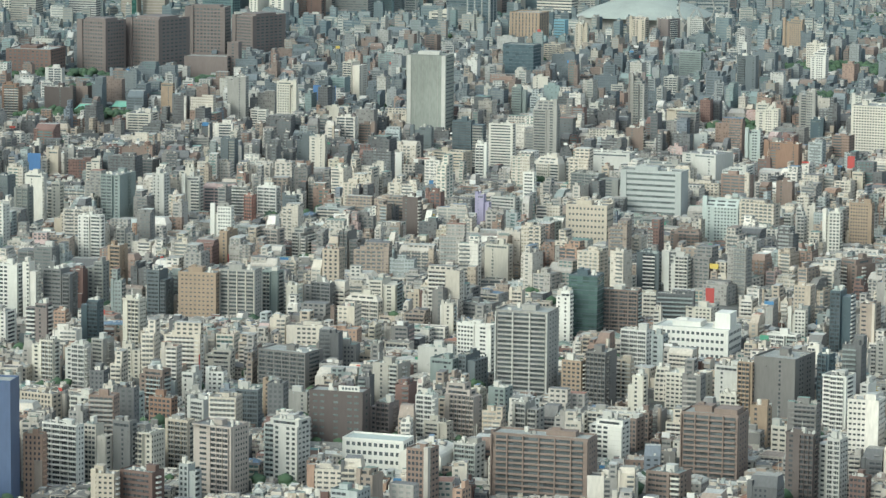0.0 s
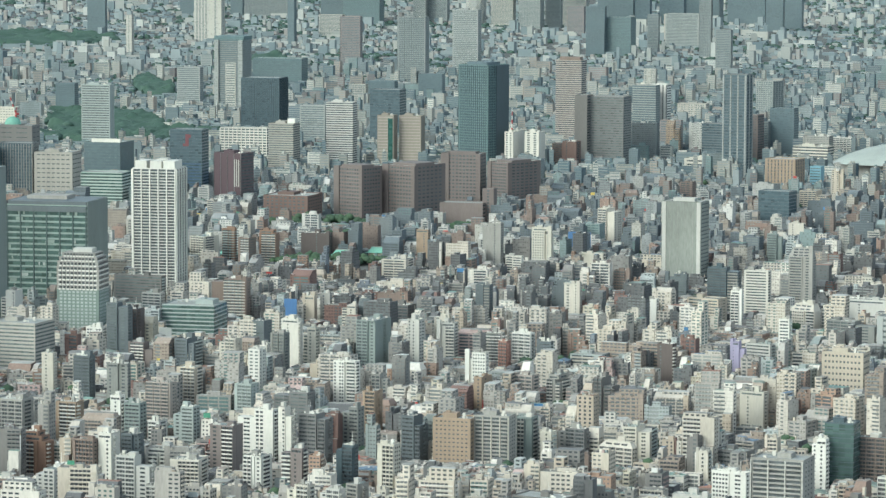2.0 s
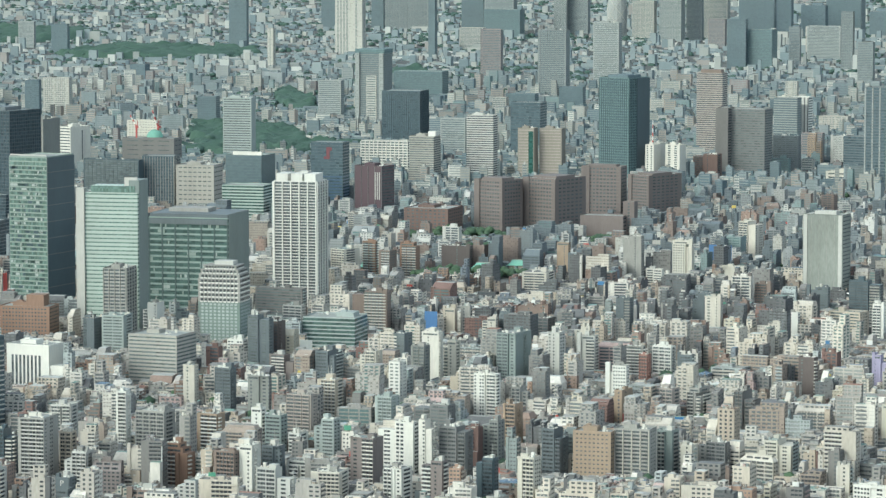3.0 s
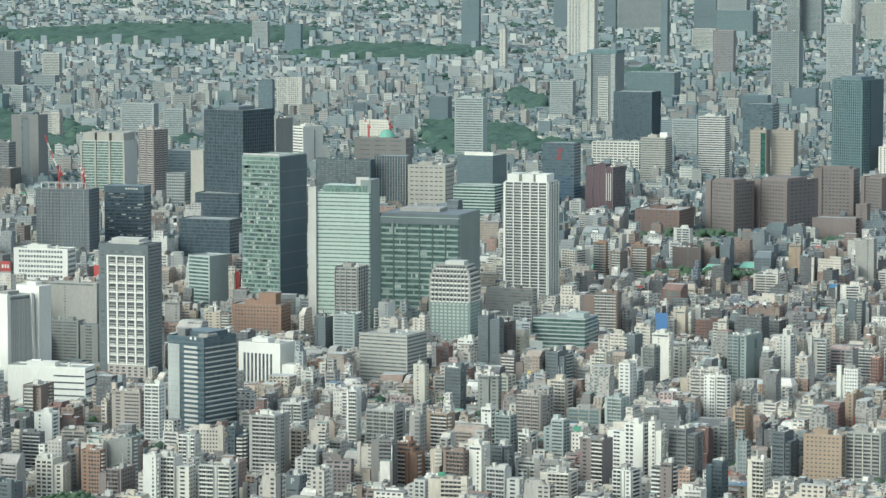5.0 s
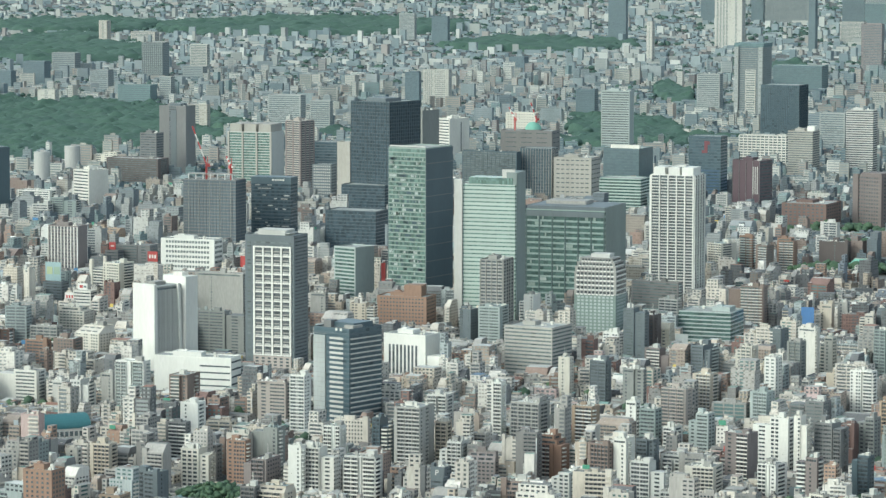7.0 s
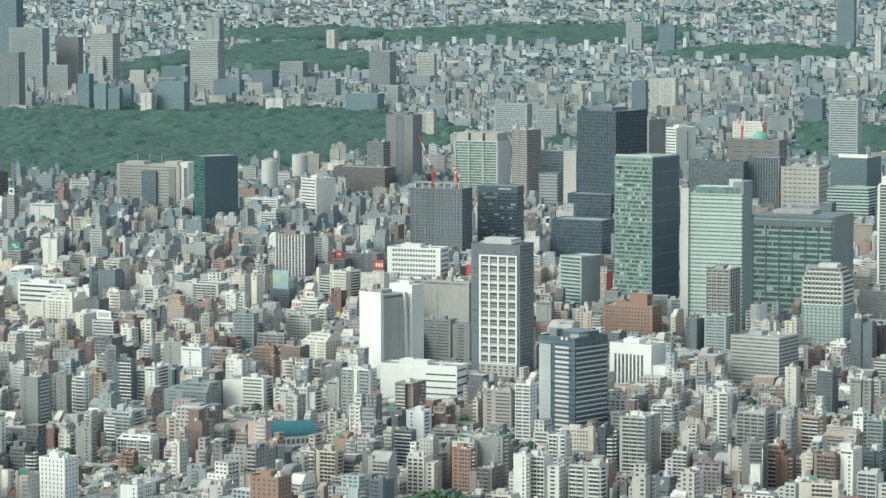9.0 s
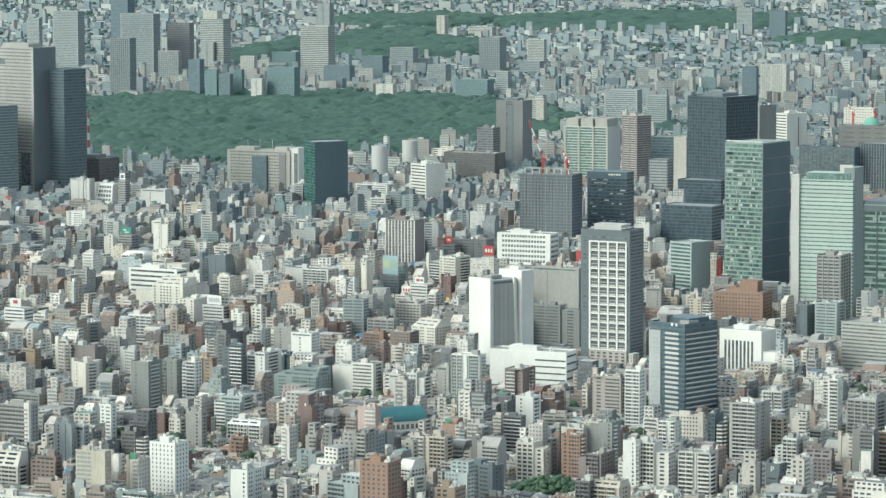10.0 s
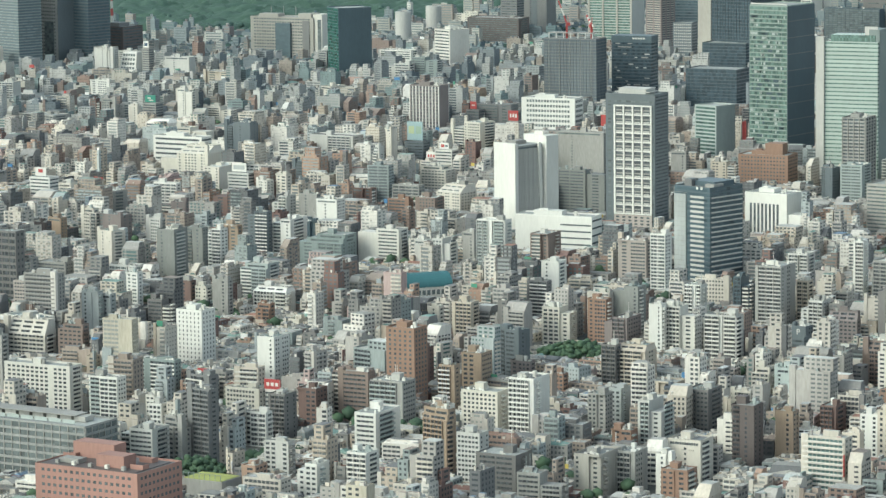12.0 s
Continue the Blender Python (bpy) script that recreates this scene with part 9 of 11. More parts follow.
midrise("office_building", "pale blue block with rows of small windows", -167, 2343, 17.4, 16.0, 24.9, -22, PALEBLUE, G_GREY, 8, "punch", 1077)
midrise("office_building", "pale brown tiled block with ribbon windows", -97, 2487, 18.2, 12.8, 20.5, -22, PALETAUPE, G_GREY, 7, "band", 1078)
midrise("apartment_building", "red-brown tiled apartment block with stacked balconies", -315, 2475, 11.0, 14.3, 28.9, -22, REDBROWN, G_DARK, 9, "balcony", 1079)
midrise("commercial_building", "warm white block with glass storeys between ledges", -70, 2466, 14.2, 13.0, 18.3, -22, WARMWHITE, G_GREY, 6, "slab", 1080, steps=1)
midrise("office_building", "grey concrete block with rows of small windows", -175, 2313, 13.6, 13.8, 26.9, -22, GREY, G_DARK, 9, "punch", 1081)
midrise("commercial_building", "ash grey block with a nearly blank front", -590, 3047, 19.5, 10.0, 38.5, -22, ASHGREY, G_GREY, 12, "punch", 1101)
midrise("commercial_building", "white tiled block with a nearly blank front", -504, 3276, 24.3, 17.1, 35.7, -22, WHITE, G_GREY, 12, "punch", 1103)
midrise("apartment_building", "slate blue apartment block with stacked balconies", -549, 3137, 24.3, 7.4, 41.6, -22, SLATE, G_DARK, 13, "balcony", 1104)
midrise("apartment_building", "white tiled apartment block with stacked balconies", -568, 3029, 16.0, 12.1, 40.3, -22, WHITE, G_DARK, 13, "balcony", 1106)
midrise("office_building", "off-white block with ribbon windows", -430, 3100, 46.6, 18.8, 31.7, -22, OFFWHITE, G_DARK, 10, "band", 1107)
midrise("commercial_building", "grey-green block with glass storeys between ledges", -479, 3086, 50.7, 29.0, 28.5, -22, GREENGREY, G_GREY, 9, "slab", 1108, steps=2)
midrise("commercial_building", "grey-green clad block with glass storeys between ledges", -507, 2891, 29.6, 22.4, 29.7, -22, SEAGREY, G_DARK, 10, "slab", 1109, steps=1)
midrise("apartment_building", "white tiled apartment block with stacked balconies", -481, 2813, 34.6, 16.3, 21.5, -22, WHITE, G_DARK, 7, "balcony", 1110, steps=1)
midrise("apartment_building", "orange brick apartment block with stacked balconies", -476, 2737, 15.5, 8.3, 19.1, -22, ORANGE, G_GREY, 6, "balcony", 1111, steps=1)
midrise("commercial_building", "pale blue block with a nearly blank front", -611, 2713, 16.6, 6.9, 31.8, -22, PALEBLUE, G_GREY, 10, "punch", 1113)
midrise("commercial_building", "pale blue block with a nearly blank front", -599, 2718, 9.5, 6.9, 29.1, -22, PALEBLUE, G_GREY, 9, "punch", 1114)
midrise("office_building", "grey concrete block with ribbon windows", -696, 2956, 32.5, 20.3, 20.7, -22, GREY, G_DARK, 7, "band", 1116)
midrise("office_building", "warm white block with ribbon windows", -805, 3496, 27.6, 15.4, 23.2, -22, WARMWHITE, G_DARK, 7, "band", 1117)
midrise("office_building", "brown tiled block with rows of small windows", -419, 3358, 23.7, 20.8, 27.6, -22, BROWN, G_DARK, 9, "punch", 1118)
midrise("office_building", "warm white block with rows of small windows", -444, 3627, 32.9, 22.6, 26.8, -22, WARMWHITE, G_GREY, 9, "punch", 1119, steps=1)


midrise("commercial_building", "slate blue block with glass storeys between ledges", 89, 3109, 17.4, 11.5, 40.5, -30, SLATE, G_DARK, 13, "slab", 1300)
midrise("office_building", "white tiled block with rows of small windows", 111, 3446, 19.2, 12.9, 24.1, -30, WHITE, G_DARK, 8, "punch", 1301)
midrise("commercial_building", "ash grey block with a nearly blank front", 118, 3070, 21.3, 6.5, 38.1, -30, ASHGREY, G_DARK, 12, "punch", 1306)
midrise("office_building", "pale grey block with rows of small windows", 52, 2586, 16.9, 36.7, 26.6, -29, PALEGREY, G_GREY, 9, "punch", 1315)
midrise("apartment_building", "white tiled apartment block with stacked balconies", 141, 2844, 10.2, 16.9, 21.0, -31, WHITE, G_DARK, 7, "balcony", 1316)
midrise("apartment_building", "pale grey apartment block with stacked balconies", 136, 2677, 23.4, 17.0, 24.6, -31, PALEGREY, G_GREY, 8, "balcony", 1318, steps=1)
midrise("apartment_building", "white tiled apartment block with stacked balconies", 205, 2618, 15.7, 20.3, 27.6, -33, WHITE, G_DARK, 9, "balcony", 1321)
midrise("commercial_building", "grey-brown tiled block with glass storeys between ledges", 433, 3596, 23.0, 18.9, 25.4, -35, TAUPE, G_DARK, 8, "slab", 1329)
midrise("commercial_building", "tan brick block with a nearly blank front", 429, 3001, 15.6, 21.6, 31.7, -36, TAN, G_DARK, 10, "punch", 1337)
midrise("apartment_building", "grey-green apartment block with stacked balconies", 429, 2734, 15.9, 13.4, 35.4, -37, GREENGREY, G_DARK, 11, "balcony", 1338)
midrise("commercial_building", "cream tiled block with a nearly blank front", 444, 2717, 10.9, 11.4, 26.2, -37, CREAM, G_DARK, 8, "punch", 1339)
midrise("commercial_building", "dark grey block with glass storeys between ledges", 466, 2731, 27.0, 8.2, 26.4, -38, DARKGREY, G_DARK, 9, "slab", 1340)
midrise("commercial_building", "pale brown tiled block with glass storeys between ledges", 474, 3028, 21.3, 14.9, 28.6, -37, PALETAUPE, G_DARK, 9, "slab", 1341)
midrise("commercial_building", "white tiled block with glass storeys between ledges", 517, 3318, 22.0, 10.0, 29.1, -37, WHITE, G_DARK, 9, "slab", 1342)
midrise("apartment_building", "salmon tiled apartment block with stacked balconies", 493, 3281, 9.9, 8.6, 25.5, -37, PINK, G_DARK, 8, "balcony", 1343)
midrise("commercial_building", "grey-brown tiled block with a nearly blank front", 576, 3492, 17.5, 21.4, 27.1, -37, TAUPE, G_DARK, 9, "punch", 1344)
midrise("apartment_building", "grey concrete apartment block with stacked balconies", 506, 3041, 13.4, 24.5, 26.7, -37, GREY, G_DARK, 9, "balcony", 1345, steps=1)
midrise("apartment_building", "grey-brown tiled apartment block with stacked balconies", 530, 2936, 17.7, 18.0, 38.1, -38, TAUPE, G_DARK, 12, "balcony", 1346)
midrise("commercial_building", "dark umber block with a nearly blank front", 625, 3152, 17.2, 8.5, 37.8, -39, UMBER, G_GREY, 12, "punch", 1347)
midrise("office_building", "pale grey block with ribbon windows", 734, 3245, 29.1, 11.2, 24.9, -41, PALEGREY, G_DARK, 8, "band", 1348)
midrise("commercial_building", "cream tiled block with a nearly blank front", 649, 2890, 24.8, 9.9, 30.5, -41, CREAM, G_GREY, 10, "punch", 1349)
midrise("commercial_building", "grey-brown tiled block with a nearly blank front", 587, 2763, 35.2, 17.0, 15.7, -40, TAUPE, G_DARK, 5, "punch", 1350)
midrise("commercial_building", "grey-green clad block with a nearly blank front", 740, 3106, 28.4, 19.4, 19.7, -41, SEAGREY, G_DARK, 6, "punch", 1351)
midrise("office_building", "dark grey block with ribbon windows", 584, 2667, 29.6, 16.6, 17.0, -40, DARKGREY, G_GREY, 5, "band", 1352)
midrise("office_building", "beige stone block with ribbon windows", 761, 3621, 40.3, 22.1, 25.2, -40, BEIGE, G_GREY, 8, "band", 1353)
midrise("commercial_building", "warm white block with glass storeys between ledges", 497, 2701, 32.8, 7.1, 19.4, -39, WARMWHITE, G_DARK, 6, "slab", 1354, steps=1)
midrise("office_building", "warm white block with rows of small windows", 846, 3531, 30.4, 17.4, 28.2, -42, WARMWHITE, G_DARK, 9, "punch", 1355, steps=2)
midrise("commercial_building", "ash grey block with glass storeys between ledges", 862, 3391, 57.8, 15.4, 27.1, -43, ASHGREY, G_DARK, 9, "slab", 1356)
midrise("office_building", "warm white block with rows of small windows", -669, 3607, 20.5, 48.8, 29.7, -22, WARMWHITE, G_DARK, 10, "punch", 1357)
midrise("apartment_building", "pale grey apartment block with stacked balconies", -565, 3369, 19.7, 18.4, 27.3, -22, PALEGREY, G_GREY, 9, "balcony", 1358)
midrise("commercial_building", "red-brown tiled block with glass storeys between ledges", -622, 3403, 38.6, 19.3, 25.8, -22, REDBROWN, G_DARK, 8, "slab", 1359)
midrise("commercial_building", "brown tiled block with a nearly blank front", -660, 3303, 24.0, 15.1, 18.1, -22, BROWN, G_DARK, 6, "punch", 1360)
midrise("office_building", "grey-brown tiled block with ribbon windows", -556, 2721, 23.3, 11.5, 24.0, -22, TAUPE, G_DARK, 8, "band", 1361)
midrise("commercial_building", "white tiled block with glass storeys between ledges", -636, 2963, 30.1, 15.2, 16.8, -22, WHITE, G_GREY, 5, "slab", 1362)
midrise("office_building", "white tiled block with rows of small windows", -605, 2845, 13.5, 8.2, 27.5, -22, WHITE, G_GREY, 9, "punch", 1363)
midrise("commercial_building", "red-brown tiled block with a nearly blank front", -561, 2837, 20.0, 7.4, 22.2, -22, REDBROWN, G_GREY, 7, "punch", 1364)
midrise("office_building", "cream tiled block with rows of small windows", -544, 2835, 12.1, 10.3, 17.9, -22, CREAM, G_DARK, 6, "punch", 1366)
midrise("commercial_building", "warm white block with a nearly blank front", -334, 2707, 10.9, 6.5, 22.4, -22, WARMWHITE, G_DARK, 7, "punch", 1367)
midrise("apartment_building", "mauve brown tiled apartment block with stacked balconies", -183, 2650, 21.7, 27.7, 25.2, -22, MAUVE, G_GREY, 8, "balcony", 1373)

midrise("commercial_building", "white tiled block with a nearly blank front", -523, 3149, 21.6, 32.2, 34.3, -22, WHITE, G_DARK, 11, "punch", 1105)
midrise("apartment_building", "pale grey apartment block with stacked balconies", -37, 2724, 20.7, 17.3, 26.8, -22, PALEGREY, G_DARK, 9, "balcony", 1124)

midrise("office_building", "ash grey block with ribbon windows", -277, 3430, 59.1, 10.9, 45.8, -22, ASHGREY, G_DARK, 15, "band", 1400)
midrise("commercial_building", "grey concrete block with a nearly blank front", -299, 3718, 62.6, 14.8, 53.2, -22, GREY, G_GREY, 17, "punch", 1401)
midrise("commercial_building", "cream tiled block with a nearly blank front", 59, 3162, 12.6, 6.5, 36.2, -29, CREAM, G_GREY, 12, "punch", 1402)
midrise("office_building", "dark umber block with rows of small windows", 148, 3424, 12.9, 18.2, 44.7, -30, UMBER, G_DARK, 14, "punch", 1403)
midrise("apartment_building", "mauve brown tiled apartment block with stacked balconies", 149, 3283, 27.5, 12.2, 29.5, -31, MAUVE, G_DARK, 10, "balcony", 1404)
midrise("office_building", "slate blue block with ribbon windows", 191, 3267, 20.7, 22.3, 34.7, -31, SLATE, G_DARK, 11, "band", 1405)
midrise("apartment_building", "warm white apartment block with stacked balconies", 230, 3264, 19.5, 14.7, 34.7, -32, WARMWHITE, G_GREY, 11, "balcony", 1406)
midrise("apartment_building", "ash grey apartment block with stacked balconies", 272, 3207, 15.4, 12.0, 46.1, -33, ASHGREY, G_GREY, 15, "balcony", 1407)
midrise("commercial_building", "off-white block with a nearly blank front", 290, 3284, 19.6, 9.9, 49.3, -33, OFFWHITE, G_GREY, 16, "punch", 1408)
midrise("commercial_building", "cream tiled block with a nearly blank front", 310, 3303, 15.1, 10.1, 38.3, -33, CREAM, G_GREY, 12, "punch", 1409)
midrise("commercial_building", "grey-green block with glass storeys between ledges", 367, 3277, 20.8, 37.3, 49.6, -34, GREENGREY, G_DARK, 16, "slab", 1410)
midrise("commercial_building", "pale grey block with a nearly blank front", 408, 3286, 14.5, 12.4, 47.2, -35, PALEGREY, G_DARK, 15, "punch", 1411)
midrise("commercial_building", "slate blue block with glass storeys between ledges", 268, 3364, 14.1, 17.4, 38.4, -33, SLATE, G_GREY, 12, "slab", 1412)
midrise("office_building", "white tiled block with rows of small windows", 245, 3133, 12.4, 14.3, 41.0, -32, WHITE, G_GREY, 13, "punch", 1413)
midrise("apartment_building", "beige stone apartment block with stacked balconies", 178, 3031, 19.2, 16.1, 39.7, -31, BEIGE, G_DARK, 13, "balcony", 1414)
midrise("apartment_building", "pale brown tiled apartment block with stacked balconies", 150, 2966, 25.3, 13.3, 35.9, -31, PALETAUPE, G_DARK, 12, "balcony", 1415)
midrise("apartment_building", "grey-green clad apartment block with stacked balconies", 223, 2966, 17.7, 15.7, 33.0, -32, SEAGREY, G_GREY, 11, "balcony", 1416)
midrise("office_building", "white tiled block with rows of small windows", 316, 3034, 23.0, 11.4, 42.2, -34, WHITE, G_DARK, 14, "punch", 1417)
midrise("office_building", "dark grey block with ribbon windows", 261, 2940, 36.2, 15.6, 29.8, -33, DARKGREY, G_GREY, 10, "band", 1418)
midrise("apartment_building", "tan brick apartment block with stacked balconies", 321, 2874, 12.6, 15.3, 38.6, -34, TAN, G_GREY, 12, "balcony", 1419)
midrise("office_building", "white tiled block with rows of small windows", 216, 2761, 35.8, 10.2, 41.6, -33, WHITE, G_DARK, 13, "punch", 1420)
midrise("commercial_building", "off-white block with a nearly blank front", 237, 2728, 12.0, 10.2, 47.0, -33, OFFWHITE, G_DARK, 15, "punch", 1421)
midrise("office_building", "dark grey block with ribbon windows", 260, 2734, 24.4, 16.7, 41.2, -33, DARKGREY, G_DARK, 13, "band", 1422)
midrise("apartment_building", "mauve brown tiled apartment block with stacked balconies", 187, 2706, 23.1, 18.3, 37.7, -32, MAUVE, G_DARK, 12, "balcony", 1423)
midrise("apartment_building", "tan brick apartment block with stacked balconies", 70, 2871, 20.4, 15.3, 33.9, -29, TAN, G_DARK, 11, "balcony", 1424)
midrise("apartment_building", "brown tiled apartment block with stacked balconies", 77, 2649, 19.5, 12.8, 37.0, -30, BROWN, G_DARK, 12, "balcony", 1425)
midrise("apartment_building", "orange brick apartment block with stacked balconies", 41, 2702, 21.5, 17.1, 35.5, -29, ORANGE, G_DARK, 11, "balcony", 1426, steps=2)
midrise("commercial_building", "grey concrete block with glass storeys between ledges", 24, 2844, 28.3, 21.0, 40.9, -29, GREY, G_DARK, 13, "slab", 1427)
midrise("commercial_building", "white tiled block with a nearly blank front", 109, 2866, 10.2, 6.5, 38.6, -30, WHITE, G_DARK, 12, "punch", 1428)
midrise("office_building", "grey-green block with ribbon windows", 123, 2855, 15.8, 13.0, 34.2, -30, GREENGREY, G_GREY, 11, "band", 1429)
midrise("commercial_building", "off-white block with a nearly blank front", 90, 2651, 22.1, 15.9, 41.3, -30, OFFWHITE, G_DARK, 13, "punch", 1430)
midrise("office_building", "slate blue block with ribbon windows", 113, 2674, 15.9, 12.2, 36.9, -30, SLATE, G_DARK, 12, "band", 1431)
midrise("commercial_building", "pale grey block with glass storeys between ledges", 111, 2577, 29.8, 11.4, 34.7, -31, PALEGREY, G_GREY, 11, "slab", 1432)
midrise("office_building", "grey-green clad block with ribbon windows", 164, 2842, 20.3, 12.9, 32.6, -31, SEAGREY, G_DARK, 11, "band", 1433)
midrise("commercial_building", "mauve brown tiled block with a nearly blank front", 231, 2601, 19.7, 9.8, 35.1, -33, MAUVE, G_GREY, 11, "punch", 1434)
midrise("apartment_building", "black clad apartment block with stacked balconies", 271, 2600, 16.6, 7.8, 36.3, -34, NEARBLACK, G_GREY, 12, "balcony", 1435)
midrise("apartment_building", "cream tiled apartment block with stacked balconies", 300, 2577, 16.0, 11.5, 40.3, -35, CREAM, G_GREY, 13, "balcony", 1436)
midrise("office_building", "slate blue block with ribbon windows", 339, 2734, 17.5, 16.5, 38.1, -35, SLATE, G_GREY, 12, "band", 1437)
midrise("office_building", "ash grey block with ribbon windows", 295, 2787, 16.7, 12.6, 37.5, -34, ASHGREY, G_DARK, 12, "band", 1438)
midrise("apartment_building", "white tiled apartment block with stacked balconies", -324, 3054, 29.2, 16.1, 45.9, -22, WHITE, G_DARK, 15, "balcony", 1439)
midrise("office_building", "pale grey block with rows of small windows", -368, 3052, 18.4, 17.9, 29.0, -22, PALEGREY, G_DARK, 9, "punch", 1440)
midrise("apartment_building", "brown tiled apartment block with stacked balconies", -279, 3059, 18.1, 29.4, 34.0, -22, BROWN, G_GREY, 11, "balcony", 1441)
midrise("office_building", "pale brown tiled block with ribbon windows", -195, 2991, 30.3, 17.0, 36.7, -22, PALETAUPE, G_DARK, 12, "band", 1442)
midrise("commercial_building", "white tiled block with glass storeys between ledges", -169, 2924, 14.8, 14.5, 51.7, -22, WHITE, G_DARK, 17, "slab", 1443)
midrise("commercial_building", "white tiled block with a nearly blank front", -257, 2893, 17.7, 15.7, 32.2, -22, WHITE, G_DARK, 10, "punch", 1444)
midrise("apartment_building", "grey concrete apartment block with stacked balconies", -69, 2760, 24.2, 31.7, 49.6, -22, GREY, G_DARK, 16, "balcony", 1445)
midrise("apartment_building", "pale grey apartment block with stacked balconies", -52, 2961, 19.2, 18.7, 30.1, -22, PALEGREY, G_DARK, 10, "balcony", 1446)
midrise("apartment_building", "beige stone apartment block with stacked balconies", -46, 2778, 10.6, 12.5, 34.2, -22, BEIGE, G_GREY, 11, "balcony", 1447)
midrise("commercial_building", "ash grey block with a nearly blank front", -181, 2696, 24.2, 15.3, 42.0, -22, ASHGREY, G_GREY, 14, "punch", 1448)
midrise("office_building", "orange brick block with rows of small windows", -202, 2667, 17.8, 10.6, 35.9, -22, ORANGE, G_DARK, 12, "punch", 1449)
midrise("commercial_building", "white tiled block with a nearly blank front", -154, 2615, 11.7, 8.6, 39.6, -22, WHITE, G_DARK, 13, "punch", 1450)
midrise("apartment_building", "off-white apartment block with stacked balconies", -136, 2621, 28.4, 15.4, 37.9, -22, OFFWHITE, G_DARK, 12, "balcony", 1451)
midrise("apartment_building", "pale grey apartment block with stacked balconies", -103, 2597, 27.4, 15.6, 35.0, -22, PALEGREY, G_DARK, 11, "balcony", 1452)
midrise("commercial_building", "black clad block with glass storeys between ledges", -94, 2779, 13.9, 16.9, 37.4, -22, NEARBLACK, G_DARK, 12, "slab", 1453)
midrise("apartment_building", "white tiled apartment block with stacked balconies", -133, 2777, 15.0, 14.0, 31.0, -22, WHITE, G_DARK, 10, "balcony", 1454)
midrise("apartment_building", "white tiled apartment block with stacked balconies", -2, 2895, 9.9, 10.9, 49.8, -22, WHITE, G_GREY, 16, "balcony", 1455)
midrise("office_building", "cream tiled block with rows of small windows", -233, 2670, 24.7, 16.6, 28.5, -22, CREAM, G_DARK, 9, "punch", 1456)
midrise("apartment_building", "beige stone apartment block with stacked balconies", -306, 2666, 18.7, 13.8, 32.8, -22, BEIGE, G_DARK, 11, "balcony", 1457)

midrise("office_building", "grey-brown tiled block with ribbon windows", 169, 3787, 62.5, 11.3, 38.2, -31, TAUPE, G_GREY, 12, "band", 1470)
midrise("commercial_building", "pale grey block with glass storeys between ledges", 177, 3653, 24.0, 10.9, 34.0, -31, PALEGREY, G_DARK, 11, "slab", 1471)
midrise("commercial_building", "white tiled block with a nearly blank front", 30, 3678, 18.4, 17.6, 35.4, -29, WHITE, G_DARK, 11, "punch", 1472)
midrise("office_building", "slate blue block with ribbon windows", 132, 3406, 24.3, 12.9, 52.8, -30, SLATE, G_GREY, 17, "band", 1473)
midrise("office_building", "grey-green clad block with ribbon windows", -8, 3532, 25.4, 26.4, 40.3, -22, SEAGREY, G_GREY, 13, "band", 1474)
midrise("commercial_building", "black clad block with glass storeys between ledges", -15, 5189, 99.6, 15.6, 78.7, -28, NEARBLACK, G_GREY, 25, "slab", 1475)

midrise("commercial_building", "white tiled block with glass storeys between ledges", -709, 3481, 44.7, 9.1, 26.0, -22, WHITE, G_DARK, 8, "slab", 1500)
midrise("office_building", "pale brown tiled block with rows of small windows", -684, 2801, 24.9, 13.0, 26.8, -22, PALETAUPE, G_DARK, 9, "punch", 1501)
midrise("commercial_building", "white tiled block with a nearly blank front", -426, 2484, 15.6, 23.5, 35.3, -22, WHITE, G_DARK, 11, "punch", 1502)
midrise("commercial_building", "grey concrete block with a nearly blank front", -622, 2428, 27.2, 8.9, 44.3, -22, GREY, G_DARK, 14, "punch", 1503)
midrise("office_building", "off-white block with rows of small windows", -567, 2356, 59.9, 16.2, 35.7, -22, OFFWHITE, G_DARK, 12, "punch", 1504)
midrise("commercial_building", "white tiled block with glass storeys between ledges", -514, 2321, 26.2, 11.8, 33.3, -22, WHITE, G_DARK, 11, "slab", 1505)
midrise("apartment_building", "grey-green apartment block with stacked balconies", -497, 2428, 28.6, 6.5, 26.5, -22, GREENGREY, G_DARK, 9, "balcony", 1506)
midrise("apartment_building", "grey concrete apartment block with stacked balconies", -318, 2332, 27.5, 20.0, 31.1, -22, GREY, G_DARK, 10, "balcony", 1507)
midrise("apartment_building", "tan brick apartment block with stacked balconies", -286, 2390, 13.5, 8.8, 31.1, -22, TAN, G_GREY, 10, "balcony", 1508)

midrise("commercial_building", "grey-brown block with ledges between dark glass storeys", -729, 2872, 55.0, 13.0, 59.7, -22, TAUPE, G_NEAR, 11, "slab", 1520)
midrise("commercial_building", "ash grey block with a nearly blank front", -601, 2991, 19.8, 23.3, 44.8, -22, ASHGREY, G_GREY, 14, "punch", 1521)


